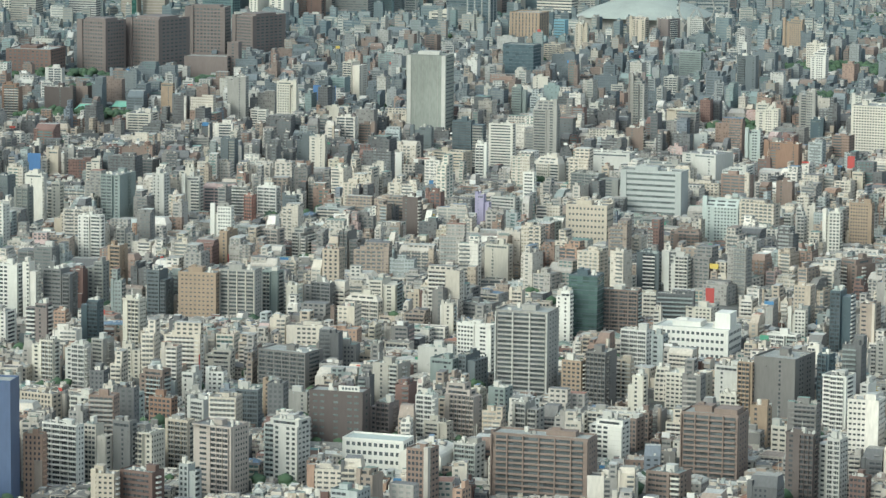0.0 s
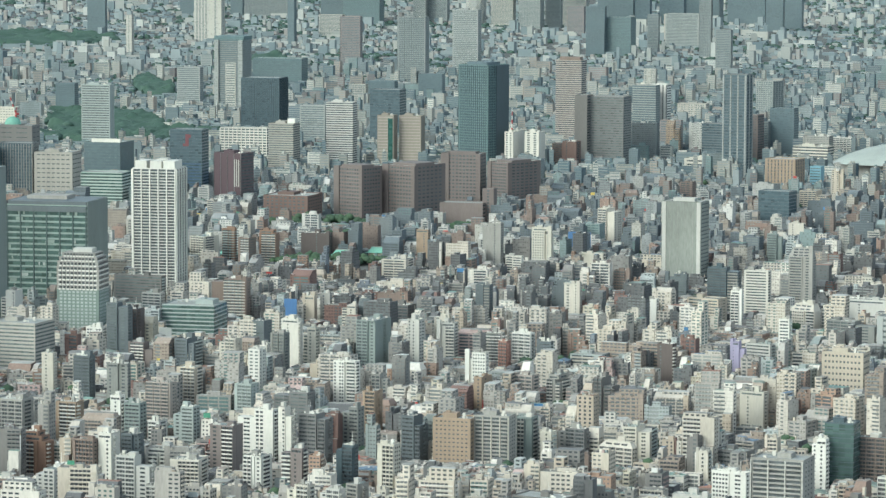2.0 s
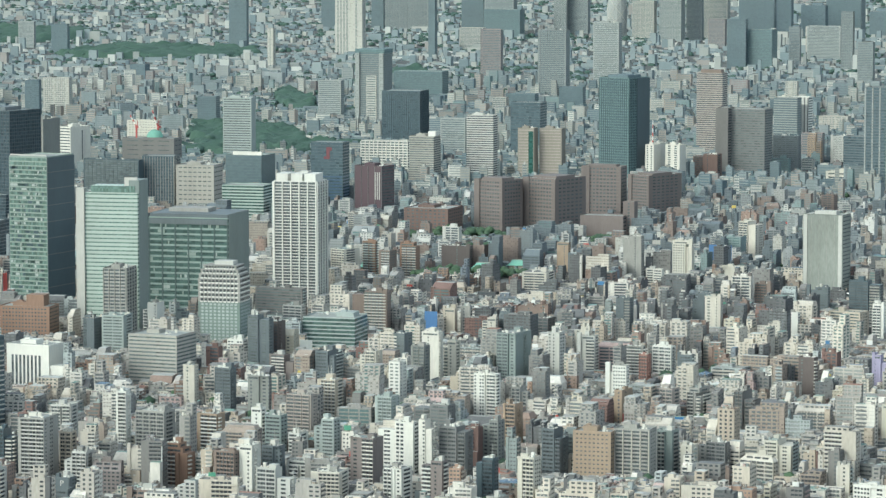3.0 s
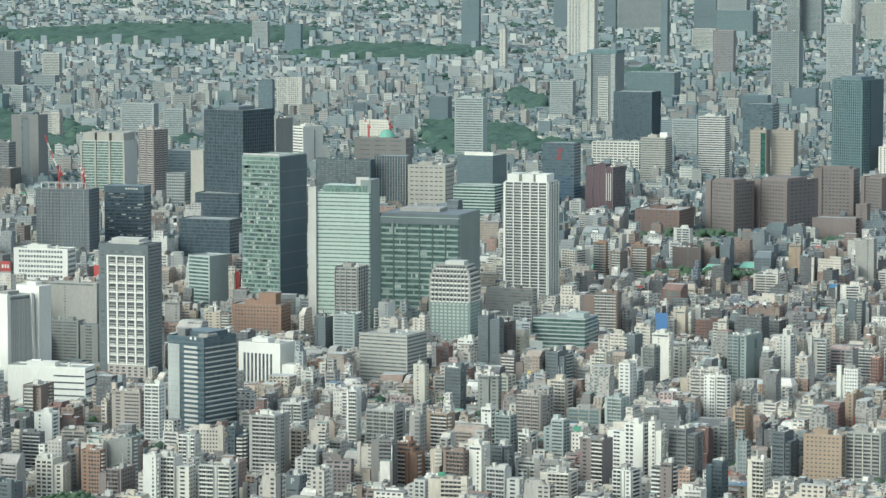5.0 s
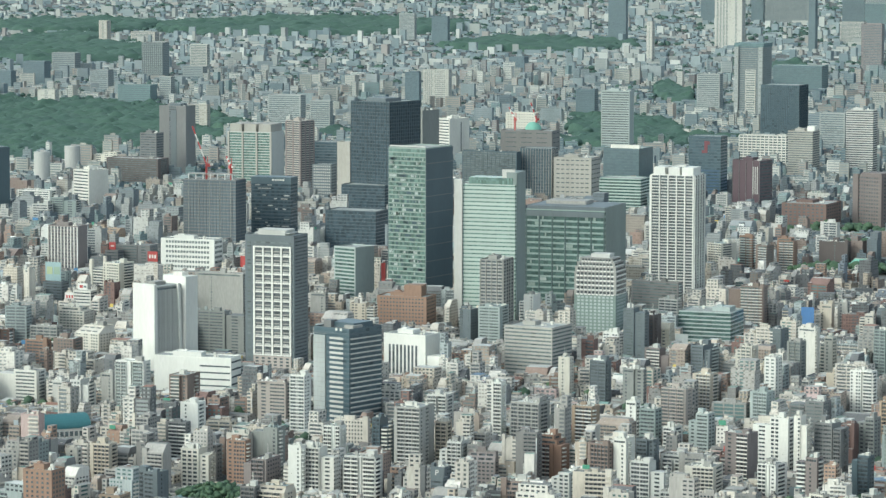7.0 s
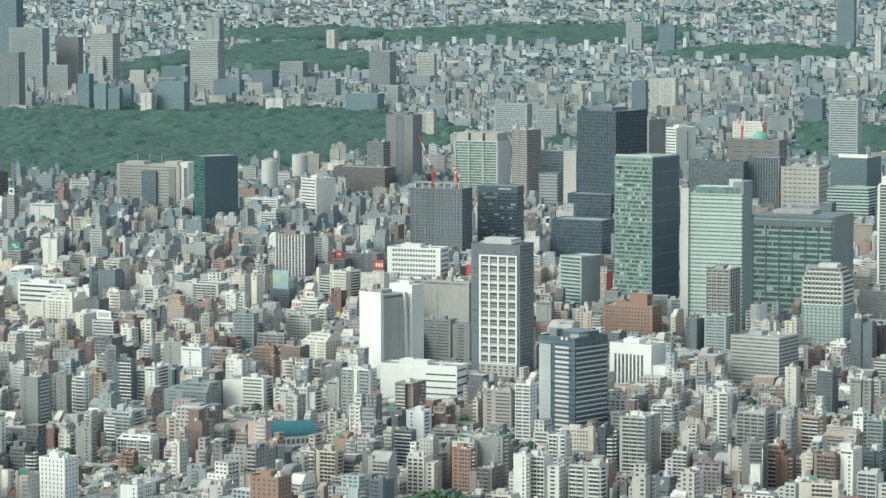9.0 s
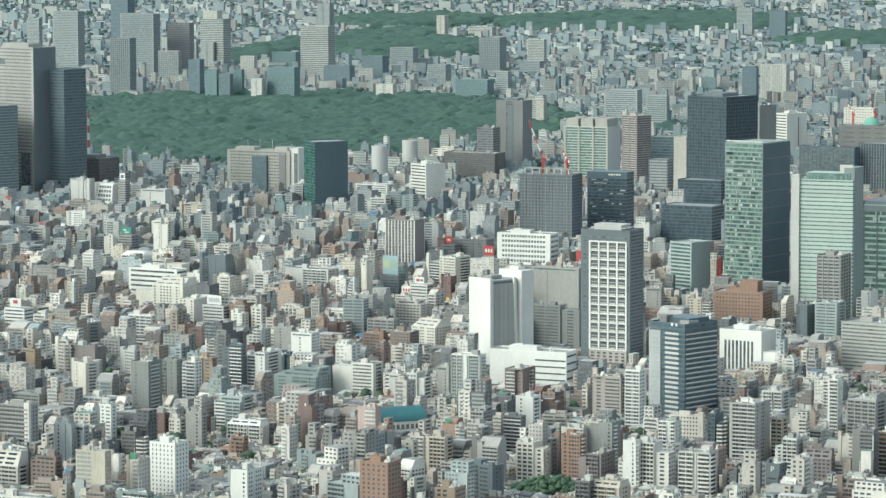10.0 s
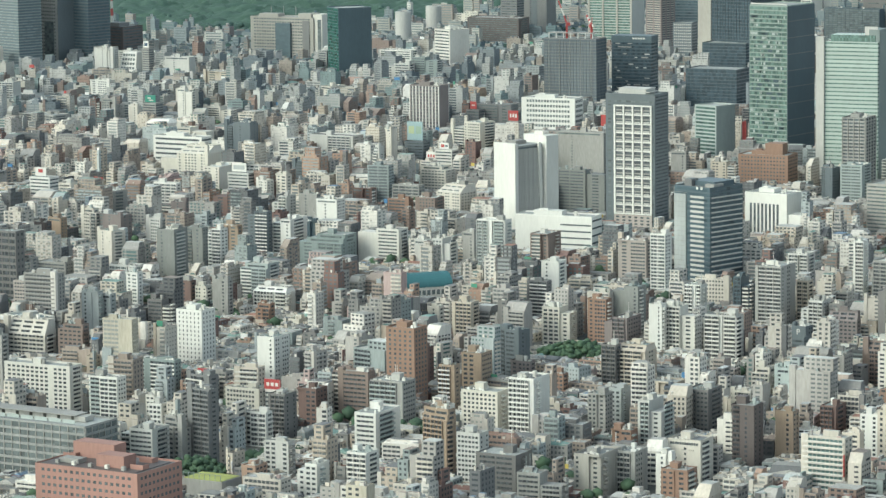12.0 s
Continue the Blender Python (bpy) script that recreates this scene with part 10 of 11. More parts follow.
# ---- the mass of the city: joined blocks, too many to count ----
class Soup:
    """Loose quads gathered into one mesh, each with a material slot and a tone number."""

    def __init__(self):
        self.v, self.m, self.t = [], [], []

    def quads(self, p, mat, tone):
        self.v.append(p.reshape(-1, 4, 3))
        n = len(self.v[-1])
        self.m.append(np.full(n, mat, np.int32))
        self.t.append(np.broadcast_to(tone, (n,)).astype(np.float32))

    def build(self, name, label, mats, category="buildings"):
        v = np.concatenate(self.v).astype(np.float32)
        n = len(v)
        me = bpy.data.meshes.new(name)
        me.vertices.add(n * 4)
        me.vertices.foreach_set("co", v.ravel())
        me.loops.add(n * 4)
        me.loops.foreach_set("vertex_index", np.arange(n * 4, dtype=np.int32))
        me.polygons.add(n)
        me.polygons.foreach_set("loop_start", np.arange(0, n * 4, 4, dtype=np.int32))
        for m in mats:
            me.materials.append(m)
        me.polygons.foreach_set("material_index", np.concatenate(self.m))
        at = me.attributes.new("tone", "FLOAT", "FACE")
        at.data.foreach_set("value", np.concatenate(self.t))
        me.update(calc_edges=True)
        ob = new(name, me)
        ob.matrix_basis = Matrix.Scale(K, 4)
        return tagged(ob, label, category, kind="stuff")


def turned(b, u, v, z):
    """Points at u, v in the frames of buildings b (columns x, y, angle), shape (n, k)."""
    c, s = np.cos(b[2])[:, None], np.sin(b[2])[:, None]
    return np.stack(np.broadcast_arrays(b[0][:, None] + u * c - v * s, b[1][:, None] + u * s + v * c, z), -1)


def add_boxes(soup, b, u0, v0, z0, w, d, h, tone_w, tone_r, wall=0, roof=1, faces=(0, 1, 2, 3)):
    n = len(b[0])
    col = lambda a: np.broadcast_to(np.asarray(a, float), (n,))[:, None]
    w, d, h, u0, v0, z0 = col(w), col(d), col(h), col(u0), col(v0), col(z0)
    su, sv = np.array([-0.5, 0.5, 0.5, -0.5]), np.array([-0.5, -0.5, 0.5, 0.5])
    lo = turned(b, u0 + su * w, v0 + sv * d, z0 + 0 * w * su)
    hi = turned(b, u0 + su * w, v0 + sv * d, z0 + h + 0 * w * su)
    for i in faces:
        j = (i + 1) % 4
        soup.quads(np.stack([lo[:, i], lo[:, j], hi[:, j], hi[:, i]], 1), wall, tone_w)
    soup.quads(hi, roof, tone_r)


def add_frustum(soup, b, u0, v0, z0, w, d, h, w2, d2, u2, v2, tone_w, tone_r, wall=0, roof=1):
    """Bodies with a smaller top: sloped upper storeys, hipped and gabled roofs."""
    n = len(b[0])
    col = lambda a: np.broadcast_to(np.asarray(a, float), (n,))[:, None]
    w, d, h, u0, v0, z0, w2, d2, u2, v2 = [col(q) for q in (w, d, h, u0, v0, z0, w2, d2, u2, v2)]
    su, sv = np.array([-0.5, 0.5, 0.5, -0.5]), np.array([-0.5, -0.5, 0.5, 0.5])
    lo = turned(b, u0 + su * w, v0 + sv * d, z0 + 0 * w * su)
    hi = turned(b, u2 + su * w2, v2 + sv * d2, z0 + h + 0 * w * su)
    for i in range(4):
        j = (i + 1) % 4
        soup.quads(np.stack([lo[:, i], lo[:, j], hi[:, j], hi[:, i]], 1), wall, tone_w)
    soup.quads(hi, roof, tone_r)


def add_windows(soup, b, w, d, h, floors, face, bays, fill_u, fill_z, tone, z0=0.0, sill=0.55, mat=2, proud=0.1):
    """Rows of panes on one face of every building."""
    cnt = floors * bays
    idx = np.repeat(np.arange(len(cnt)), cnt)
    if not len(idx):
        return
    within = np.arange(len(idx)) - np.repeat(np.cumsum(cnt) - cnt, cnt)
    k, j = within // bays[idx], within % bays[idx]
    run = (w if face in "fb" else d)[idx] * 0.9
    fh = (h / floors)[idx]
    c = (-0.5 + (j + 0.5) / bays[idx]) * run
    hw = run / bays[idx] * np.broadcast_to(fill_u, (len(cnt),))[idx] / 2
    zc = (k + sill) * fh + np.broadcast_to(z0, (len(cnt),))[idx]
    hz = fh * np.broadcast_to(fill_z, (len(cnt),))[idx] / 2
    off = ((d if face in "fb" else w)[idx] / 2 + proud) * (-1 if face in "fl" else 1)
    sg = np.array([-1, 1, 1, -1])
    sz = np.array([-1, -1, 1, 1])
    run_pts = c[:, None] + sg * hw[:, None]
    z = zc[:, None] + sz * hz[:, None]
    bb = [a[idx] for a in b]
    o = off[:, None] + 0 * run_pts
    p = turned(bb, run_pts, o, z) if face in "fb" else turned(bb, o, run_pts, z)
    soup.quads(p, mat, tone[idx])


RNG = np.random.default_rng(11)
WOODS = [(-1170, 6800, 660, 1050), (215, 6450, 130, 120), (340, 6560, 130, 90), (1545, 4680, 95, 120), (1385, 4290, 45, 50), (1185, 3990, 40, 28), (468, 4500, 42, 70), (640, 4600, 40, 50), (-216, 2600, 26, 20), (420, 4235, 75, 22), (-419, 2140, 24, 16), (453, 4735, 90, 18)]  # tree-covered grounds: centre and half axes

PARKS = [(-658, 12403, 580, 800), (-1501, 12384, 300, 560), (-1227, 10123, 245, 540), (-1634, 9925, 94, 700), (72, 10896, 244, 350), (-562, 6749, 38, 220),
         (-326, 6720, 42, 130), (164, 6903, 36, 420), (108, 10838, 304, 380), (240, 6822, 118, 430), (398, 8168, 44, 390), (767, 9120, 69, 370), (-1418, 10888, 150, 880)]  # green belts out on the plain


def clear_of(x, y, rad):
    ok = np.ones(len(x), bool)
    for tx, ty, hw, hd, a in TAKEN:
        dx, dy = x - tx, y - ty
        u, v = dx * math.cos(a) + dy * math.sin(a), -dx * math.sin(a) + dy * math.cos(a)
        ok &= ~((np.abs(u) < hw + rad) & (np.abs(v) < hd + rad))
    for cx, cy, rx, ry in WOODS + PARKS:
        ok &= ((x - cx) / rx) ** 2 + ((y - cy) / ry) ** 2 > 1
    return ok


def sight_limit(x, y):
    """How high a house may stand on the camera's sight line to a placed building or wood without hiding it."""
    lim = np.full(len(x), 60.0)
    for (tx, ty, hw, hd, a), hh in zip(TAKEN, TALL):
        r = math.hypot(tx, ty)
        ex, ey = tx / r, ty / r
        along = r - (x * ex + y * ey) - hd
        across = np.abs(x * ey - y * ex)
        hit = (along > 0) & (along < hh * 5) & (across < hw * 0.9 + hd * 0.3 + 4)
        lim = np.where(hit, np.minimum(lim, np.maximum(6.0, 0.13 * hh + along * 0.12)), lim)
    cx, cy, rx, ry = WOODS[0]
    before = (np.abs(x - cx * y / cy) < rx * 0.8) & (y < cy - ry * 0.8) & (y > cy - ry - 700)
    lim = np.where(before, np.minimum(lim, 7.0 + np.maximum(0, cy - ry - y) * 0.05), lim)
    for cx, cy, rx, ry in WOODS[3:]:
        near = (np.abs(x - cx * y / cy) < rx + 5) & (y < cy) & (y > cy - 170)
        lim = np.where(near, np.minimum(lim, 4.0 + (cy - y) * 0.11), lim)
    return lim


def lots(r0, r1, cell, broad):
    """Building lots street by street: x, y, angle, width, depth, and how busy the street is."""
    out = []
    g = math.radians(-18)
    n = int(r1 / cell) + 2
    for i in range(-n, n + 1):
        for j in range(0, n + 1):
            cx, cy = i * cell * math.cos(g) - j * cell * math.sin(g), i * cell * math.sin(g) + j * cell * math.cos(g)
            r, az = math.hypot(cx, cy), math.degrees(math.atan2(cx, cy))
            if not (r0 - cell * 0.3 < r < r1) or not -18 < az < 22:
                continue
            a = math.radians(-18 - 0.9 * max(0.0, az) - (3 if az < -5 else 0) + RNG.normal(0, 5))
            half = cell / 2 - 6
            t = -half
            while t < half - 8:
                for row in range(2):
                    dep = RNG.uniform(10, 19) if not broad else RNG.uniform(11, 24)
                    s = -half
                    nextgap = s + RNG.uniform(40, 70)
                    while s < half - 6:
                        wid = RNG.choice((5.5, 7, 9, 11, 14, 19, 28) if not broad else (6.5, 8.5, 10, 13, 17, 22, 32), p=(0.14, 0.17, 0.17, 0.18, 0.16, 0.11, 0.07)) * RNG.uniform(0.9, 1.1)
                        u, v = s + wid / 2, t + dep / 2
                        busy = max(abs(u), abs(v)) > half - 24
                        if RNG.random() > 0.06:
                            out.append((cx + u * math.cos(a) - v * math.sin(a), cy + u * math.sin(a) + v * math.cos(a),
                                        a + RNG.normal(0, 0.012), wid - RNG.uniform(0.5, 1.2), dep - RNG.uniform(0.5, 3), busy))
                        s += wid
                        if s > nextgap:
                            s += 5
                            nextgap = s + RNG.uniform(40, 70)
                    t += dep
                t += RNG.uniform(5, 8)
    return np.array(out)


def near_city(name, label, r0, r1, rich, mats):
    lot = lots(r0, r1, 190.0, not rich)
    x, y, a, w, d, busy = lot.T
    r, az = np.hypot(x, y), np.degrees(np.arctan2(x, y))
    ok = (r > r0) & (r < r1) & (az > -16) & (az < 20.3) & clear_of(x, y, 7.5)
    x, y, a, w, d, busy = lot[ok].T
    n = len(x)
    floors = np.where(RNG.random(n) < (0.62 if rich else 0.52), RNG.integers(2, 5, n), np.where(RNG.random(n) < (0.58 if rich else 0.68), RNG.integers(5, 8, n), RNG.integers(8, 13, n)))
    floors = np.where(busy > 0, floors + RNG.integers(1 if rich else 0, 4 if rich else 3, n), floors)
    floors = np.minimum(floors, (w * 1.1 + 1).astype(int) + 1)
    floors = np.maximum(floors, 2)
    # quarters of small houses between the taller streets
    quarter = np.sin(x / 61 + 1.1 * np.sin(y / 143)) * np.sin(y / 118 + 0.9 * np.sin(x / 97) + 0.4)
    small = (quarter > 0.16) & (RNG.random(n) < 0.85)
    floors = np.where(small, RNG.integers(2, 4, n), floors)
    # houses kept below the camera's sight lines to the placed buildings
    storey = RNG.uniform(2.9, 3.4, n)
    top = sight_limit(x, y)
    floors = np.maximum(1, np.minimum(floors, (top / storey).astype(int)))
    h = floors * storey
    b = [x, y, a]
    tone, rtone, gt = RNG.random(n), RNG.random(n), RNG.random(n)
    # tones pushed darker behind the temples, painting in a cloud's shade
    cloud_shaded = (x > 250 + 0.02 * y) & (y > 3500)
    tone, rtone = np.where(cloud_shaded, tone ** 2.7, tone ** (1.22 if rich else 1.1)), np.where(cloud_shaded, rtone ** 2.3, rtone ** (1.2 if rich else 1.1))
    soup = Soup()
    add_boxes(soup, b, 0, 0, 0, w, d, h, tone, rtone)
    # lift and stair cores rising past the roof, some in another colour
    pick = np.flatnonzero((floors > 3) & (RNG.random(n) < (0.5 if rich else 0.3)))
    m = len(pick)
    cw = np.minimum(4.5, w[pick] * RNG.uniform(0.16, 0.3, m))
    core_tone = np.where(RNG.random(m) < 0.6, tone[pick], RNG.random(m))
    add_boxes(soup, [q[pick] for q in b], (w[pick] / 2 - cw / 2 + 0.25) * RNG.choice((-1, 1), m), -d[pick] / 2 + 1.2, 0, cw, 3.4,
              h[pick] + RNG.uniform(1.0, 4.5, m), core_tone, rtone[pick])
    # parapets, as a slightly wider thin rim under and over the roof edge
    for (pu, pv, pw, pd) in ((0, -1, 1, 0), (0, 1, 1, 0), (-1, 0, 0, 1), (1, 0, 0, 1)) if rich else ((0, -1, 1, 0), (1, 0, 0, 1)):
        add_boxes(soup, b, pu * (w / 2 - 0.15), pv * (d / 2 - 0.15), h, np.where(pw, w, 0.3), np.where(pd, d - 0.6, 0.3), 0.9, tone, tone, 0, 0, (0, 2) if pw else (1, 3))
    # tiled and sheet-metal pitched roofs on the low houses
    pick = np.flatnonzero((floors < 5) & (RNG.random(n) < (0.6 if rich else 0.35)))
    m = len(pick)
    along = RNG.random(m) < 0.5
    add_frustum(soup, [q[pick] for q in b], 0, 0, h[pick] + 0.05, w[pick] + 0.7, d[pick] + 0.7, RNG.uniform(1.4, 3.0, m),
                np.where(along, w[pick] * RNG.uniform(0.4, 1, m), 0.2), np.where(along, 0.2, d[pick] * RNG.uniform(0.4, 1, m)), 0, 0, rtone[pick], rtone[pick], 1, 1)
    # upper storeys leaning back from the street under the daylight rule
    pick = np.flatnonzero((floors > 3) & (floors < 11) & (RNG.random(n) < 0.2))
    m = len(pick)
    lean = RNG.uniform(3.0, 7.5, m)
    d2 = d[pick] * RNG.uniform(0.45, 0.75, m)
    add_frustum(soup, [q[pick] for q in b], 0, 0, h[pick] + 0.05, w[pick], d[pick], lean, w[pick] * RNG.uniform(0.75, 1, m), d2, 0, (d[pick] - d2) / 2, tone[pick], rtone[pick])
    # sign boards standing on the roofs or hung on a flank
    pick = np.flatnonzero((floors > 2) & (RNG.random(n) < (0.055 if rich else 0.045)))
    m = len(pick)
    sw, sh = RNG.uniform(2.5, 8, m), RNG.uniform(1.6, 4.5, m)
    add_boxes(soup, [q[pick] for q in b], RNG.uniform(-0.2, 0.2, m) * w[pick], -d[pick] * RNG.uniform(0.1, 0.48, m), h[pick] + RNG.uniform(0.6, 3, m), sw, 0.5, sh, RNG.random(m), 0.5, 3, 3)
    pick = np.flatnonzero((floors > 4) & (RNG.random(n) < (0.05 if rich else 0.02)))
    m = len(pick)
    add_boxes(soup, [q[pick] for q in b], w[pick] / 2 * RNG.choice((-1, 1), m), -d[pick] / 2 - 0.8, h[pick] * RNG.uniform(0.3, 0.5, m), 0.5, 1.4, h[pick] * RNG.uniform(0.25, 0.45, m), RNG.random(m), 0.5, 3, 3)
    # slim aerials and lightning rods
    pick = np.flatnonzero((floors > 5) & (RNG.random(n) < (0.35 if rich else 0.0)))
    m = len(pick)
    add_boxes(soup, [q[pick] for q in b], RNG.uniform(-0.3, 0.3, m) * w[pick], RNG.uniform(-0.3, 0.3, m) * d[pick], h[pick], 0.28, 0.28, RNG.uniform(5, 10, m), 0.8, 0.8)
    # set-back upper storeys
    pick = np.flatnonzero((floors > 4) & (RNG.random(n) < 0.4))
    m = len(pick)
    fl2 = RNG.integers(1, 4, m)
    w2, d2 = w[pick] * RNG.uniform(0.5, 0.8, m), d[pick] * RNG.uniform(0.6, 0.9, m)
    bs = [x[pick], y[pick], a[pick]]
    su, sv = (w[pick] - w2) / 2 * RNG.choice((-1, 1), m), (d[pick] - d2) / 2
    add_boxes(soup, bs, su, sv, h[pick], w2, d2, fl2 * storey[pick], tone[pick], rtone[pick])
    ca, sa = np.cos(a[pick]), np.sin(a[pick])
    bs = [x[pick] + su * ca - sv * sa, y[pick] + su * sa + sv * ca, a[pick]]
    for face in "fr":
        add_windows(soup, bs, w2, d2, fl2 * storey[pick], fl2, face, np.maximum(1, (w2 / 4).astype(int)), 0.6, 0.45, gt[pick], z0=h[pick])
    # stair houses and tanks
    pick = np.flatnonzero((floors > 3) | (RNG.random(n) < 0.3))
    bp = [q[pick] for q in b]
    m = len(pick)
    add_boxes(soup, bp, RNG.uniform(-0.2, 0.2, m) * w[pick], RNG.uniform(-0.2, 0.2, m) * d[pick], h[pick],
              w[pick] * RNG.uniform(0.25, 0.5, m), d[pick] * RNG.uniform(0.25, 0.5, m), RNG.uniform(2.4, 4.5, m), tone[pick], rtone[pick])
    for rep in range(6 if rich else 3 if r0 < 4000 else 1):
        pick = np.flatnonzero(RNG.random(n) < 0.7)
        bp = [q[pick] for q in b]
        m = len(pick)
        add_boxes(soup, bp, RNG.uniform(-0.38, 0.38, m) * w[pick], RNG.uniform(-0.38, 0.38, m) * d[pick], h[pick],
                  RNG.uniform(0.7, 2.8, m), RNG.uniform(0.7, 2.4, m), RNG.uniform(0.8, 3.2, m), 1 - 0.8 * RNG.random(m) ** 1.6, 1 - 0.8 * RNG.random(m) ** 1.6, faces=(0, 1, 3))
    # lower wings against the flank, in a colour of their own
    pick = np.flatnonzero((floors > 3) & (w > 9) & (RNG.random(n) < 0.3))
    m = len(pick)
    ww, wd = w[pick] * RNG.uniform(0.3, 0.5, m), d[pick] * RNG.uniform(0.4, 0.8, m)
    add_boxes(soup, [q[pick] for q in b], RNG.choice((-1, 1), m) * (w[pick] - ww) / 2, -(d[pick] + wd) / 2 + RNG.uniform(1, 4, m), 0, ww, wd,
              h[pick] * RNG.uniform(0.35, 0.7, m), RNG.random(m) ** 1.2, RNG.random(m))
    # windows and balcony recesses: each front has a glazed stretch beside blank tile
    kind = RNG.random(n)
    ribbon = kind < (0.58 if rich else 0.5)
    run = w * np.where(RNG.random(n) < 0.5, RNG.uniform(0.5, 0.8, n), 1.0)
    off = (w - run) / 2 * RNG.choice((-1, 1), n)
    fb = [x + off * np.cos(a), y + off * np.sin(a), a]
    fine = rich | (x ** 2 + y ** 2 < 3900.0 ** 2)  # farther on, only ribbons show
    sel = np.flatnonzero(ribbon)
    add_windows(soup, [q[sel] for q in fb], run[sel], d[sel], h[sel], floors[sel], "f", np.maximum(1, (run[sel] / (3.0 if rich else 9.0)).astype(int)),
                0.88, RNG.uniform(0.4, 0.66, len(sel)), gt[sel])
    sel = np.flatnonzero(~ribbon & fine)
    bays = np.maximum(1, (run[sel] * 0.9 / (np.where(kind[sel] < 0.8, 2.5, 3.8) if rich else 4.0)).astype(int))
    add_windows(soup, [q[sel] for q in fb], run[sel], d[sel], h[sel], floors[sel], "f", bays, RNG.uniform(0.4, 0.7, len(sel)), RNG.uniform(0.35, 0.55, len(sel)), gt[sel])
    sel = np.flatnonzero(fine & (RNG.random(n) < (0.75 if rich else 0.55)))
    bays = np.maximum(1, (d[sel] * 0.9 / (3.4 if rich else 6.5)).astype(int))
    add_windows(soup, [q[sel] for q in b], w[sel], d[sel], h[sel], floors[sel], "r", bays, RNG.uniform(0.28, 0.6, len(sel)), RNG.uniform(0.35, 0.55, len(sel)), gt[sel])
    # balcony rails along the glazed stretch, and ledges on some flanks
    def rails(sel, along, out, side, tone_r):
        idx = np.repeat(sel, floors[sel])
        k = np.arange(len(idx)) - np.repeat(np.cumsum(floors[sel]) - floors[sel], floors[sel])
        fhs = (h / floors)[idx]
        if side:
            add_boxes(soup, [q[idx] for q in b], w[idx] / 2 + out / 2, 0, k * fhs, out, along[idx], 1.1, tone_r[idx], tone_r[idx], 0, 0, (0, 1))
        else:
            add_boxes(soup, [q[idx] for q in fb], 0, -d[idx] / 2 - out / 2, k * fhs, along[idx], out, 1.15, tone_r[idx], tone_r[idx], 0, 0, (0, 1))

    rail_tone = np.where(RNG.random(n) < 0.6, tone, np.minimum(0.97, tone + 0.3))
    rails(np.flatnonzero(ribbon & (RNG.random(n) < (0.85 if rich else 0.4)) & fine), run * 0.94, 1.1 if rich else 0.8, False, rail_tone)
    if rich:
        rails(np.flatnonzero((floors > 3) & (RNG.random(n) < 0.22)), d * 0.6, 1.2, True, rail_tone)
    return soup.build(name, label, mats)


def district(x, y):
    """From -1 (gardens, and houses toned darker for shaded stretches) to 1 (dense pale blocks), in streaks along the
    plain.
    """
    return np.clip(0.7 * np.sin(x / 410 + 1.3 * np.sin(y / 900)) * np.sin(y / 270 + 0.7) + 0.6 * np.sin(x / 130 + 2.0) * np.sin(y / 610 + x / 300), -1, 1)


def far_city(name, label, r0, r1, first, mats):
    """Low houses and scattered slabs across the plain."""
    soup = Soup()
    r = r0
    xs = []
    while r < r1:
        step = first * (r / 5200) ** 0.97
        az = np.radians(np.arange(-16, 20.3, math.degrees(step * 0.9 / r)))
        az = az + RNG.uniform(-0.4, 0.4, len(az)) * step / r
        rr = r + RNG.uniform(-0.5, 0.5, len(az)) * step
        xs.append(np.stack([rr * np.sin(az), rr * np.cos(az), rr]))
        r += step * 0.95
    x, y, rr = np.concatenate(xs, 1)
    ok = clear_of(x, y, 10) & (RNG.random(len(x)) < 0.8 + 0.14 * district(x, y))
    x, y, rr = x[ok], y[ok], rr[ok]
    n = len(x)
    grow = (rr / 5200) ** 0.55
    q = RNG.random(n)
    h = np.where(q < 0.6, RNG.uniform(4.5, 8.5, n), np.where(q < 0.91, RNG.uniform(8, 17, n), RNG.uniform(16, 38, n)))
    long = np.where(RNG.random(n) < 0.28, RNG.uniform(1.5, 2.8, n), 1.0)  # slabs and halls
    w, d = RNG.uniform(5.5, 15, n) * grow * long, RNG.uniform(5.5, 12, n) * grow
    lie = district(x, y)
    h = h * (1 + 0.25 * lie)
    az = np.degrees(np.arctan2(x, y))
    b = [x, y, np.radians(-18 - 0.9 * np.maximum(0, az) + RNG.normal(0, 12, n))]
    darken = 1 + 0.7 * np.clip((x / y - 0.03) / 0.07, 0, 1) * (rr < 9000) - 0.2 * np.clip(-x / y / 0.08, 0, 1)  # tones pushed darker to the north, paler to the south
    add_boxes(soup, b, 0, 0, 0, w, d, h, np.where(h > 15, RNG.random(n) ** (0.6 * darken), RNG.random(n) ** (darken * np.exp(-0.7 * lie))), RNG.random(n) ** (darken * np.exp(-0.6 * lie)))
    sel = np.flatnonzero((h > 9) & (rr < 7200))
    add_boxes(soup, [p[sel] for p in b], RNG.uniform(-0.25, 0.25, len(sel)) * w[sel], 0, h[sel], w[sel] * 0.35, d[sel] * 0.45, RNG.uniform(2, 4.5, len(sel)), RNG.random(len(sel)), RNG.random(len(sel)))
    sel = np.flatnonzero((h > 8) & (rr < 9500))
    if len(sel):
        floors = np.maximum(2, (h[sel] / 4.0).astype(int))
        add_windows(soup, [p[sel] for p in b], w[sel], d[sel], h[sel], floors, "f", np.full(len(sel), 1), 0.92, 0.4, RNG.random(len(sel)))
    return soup.build(name, label, mats)


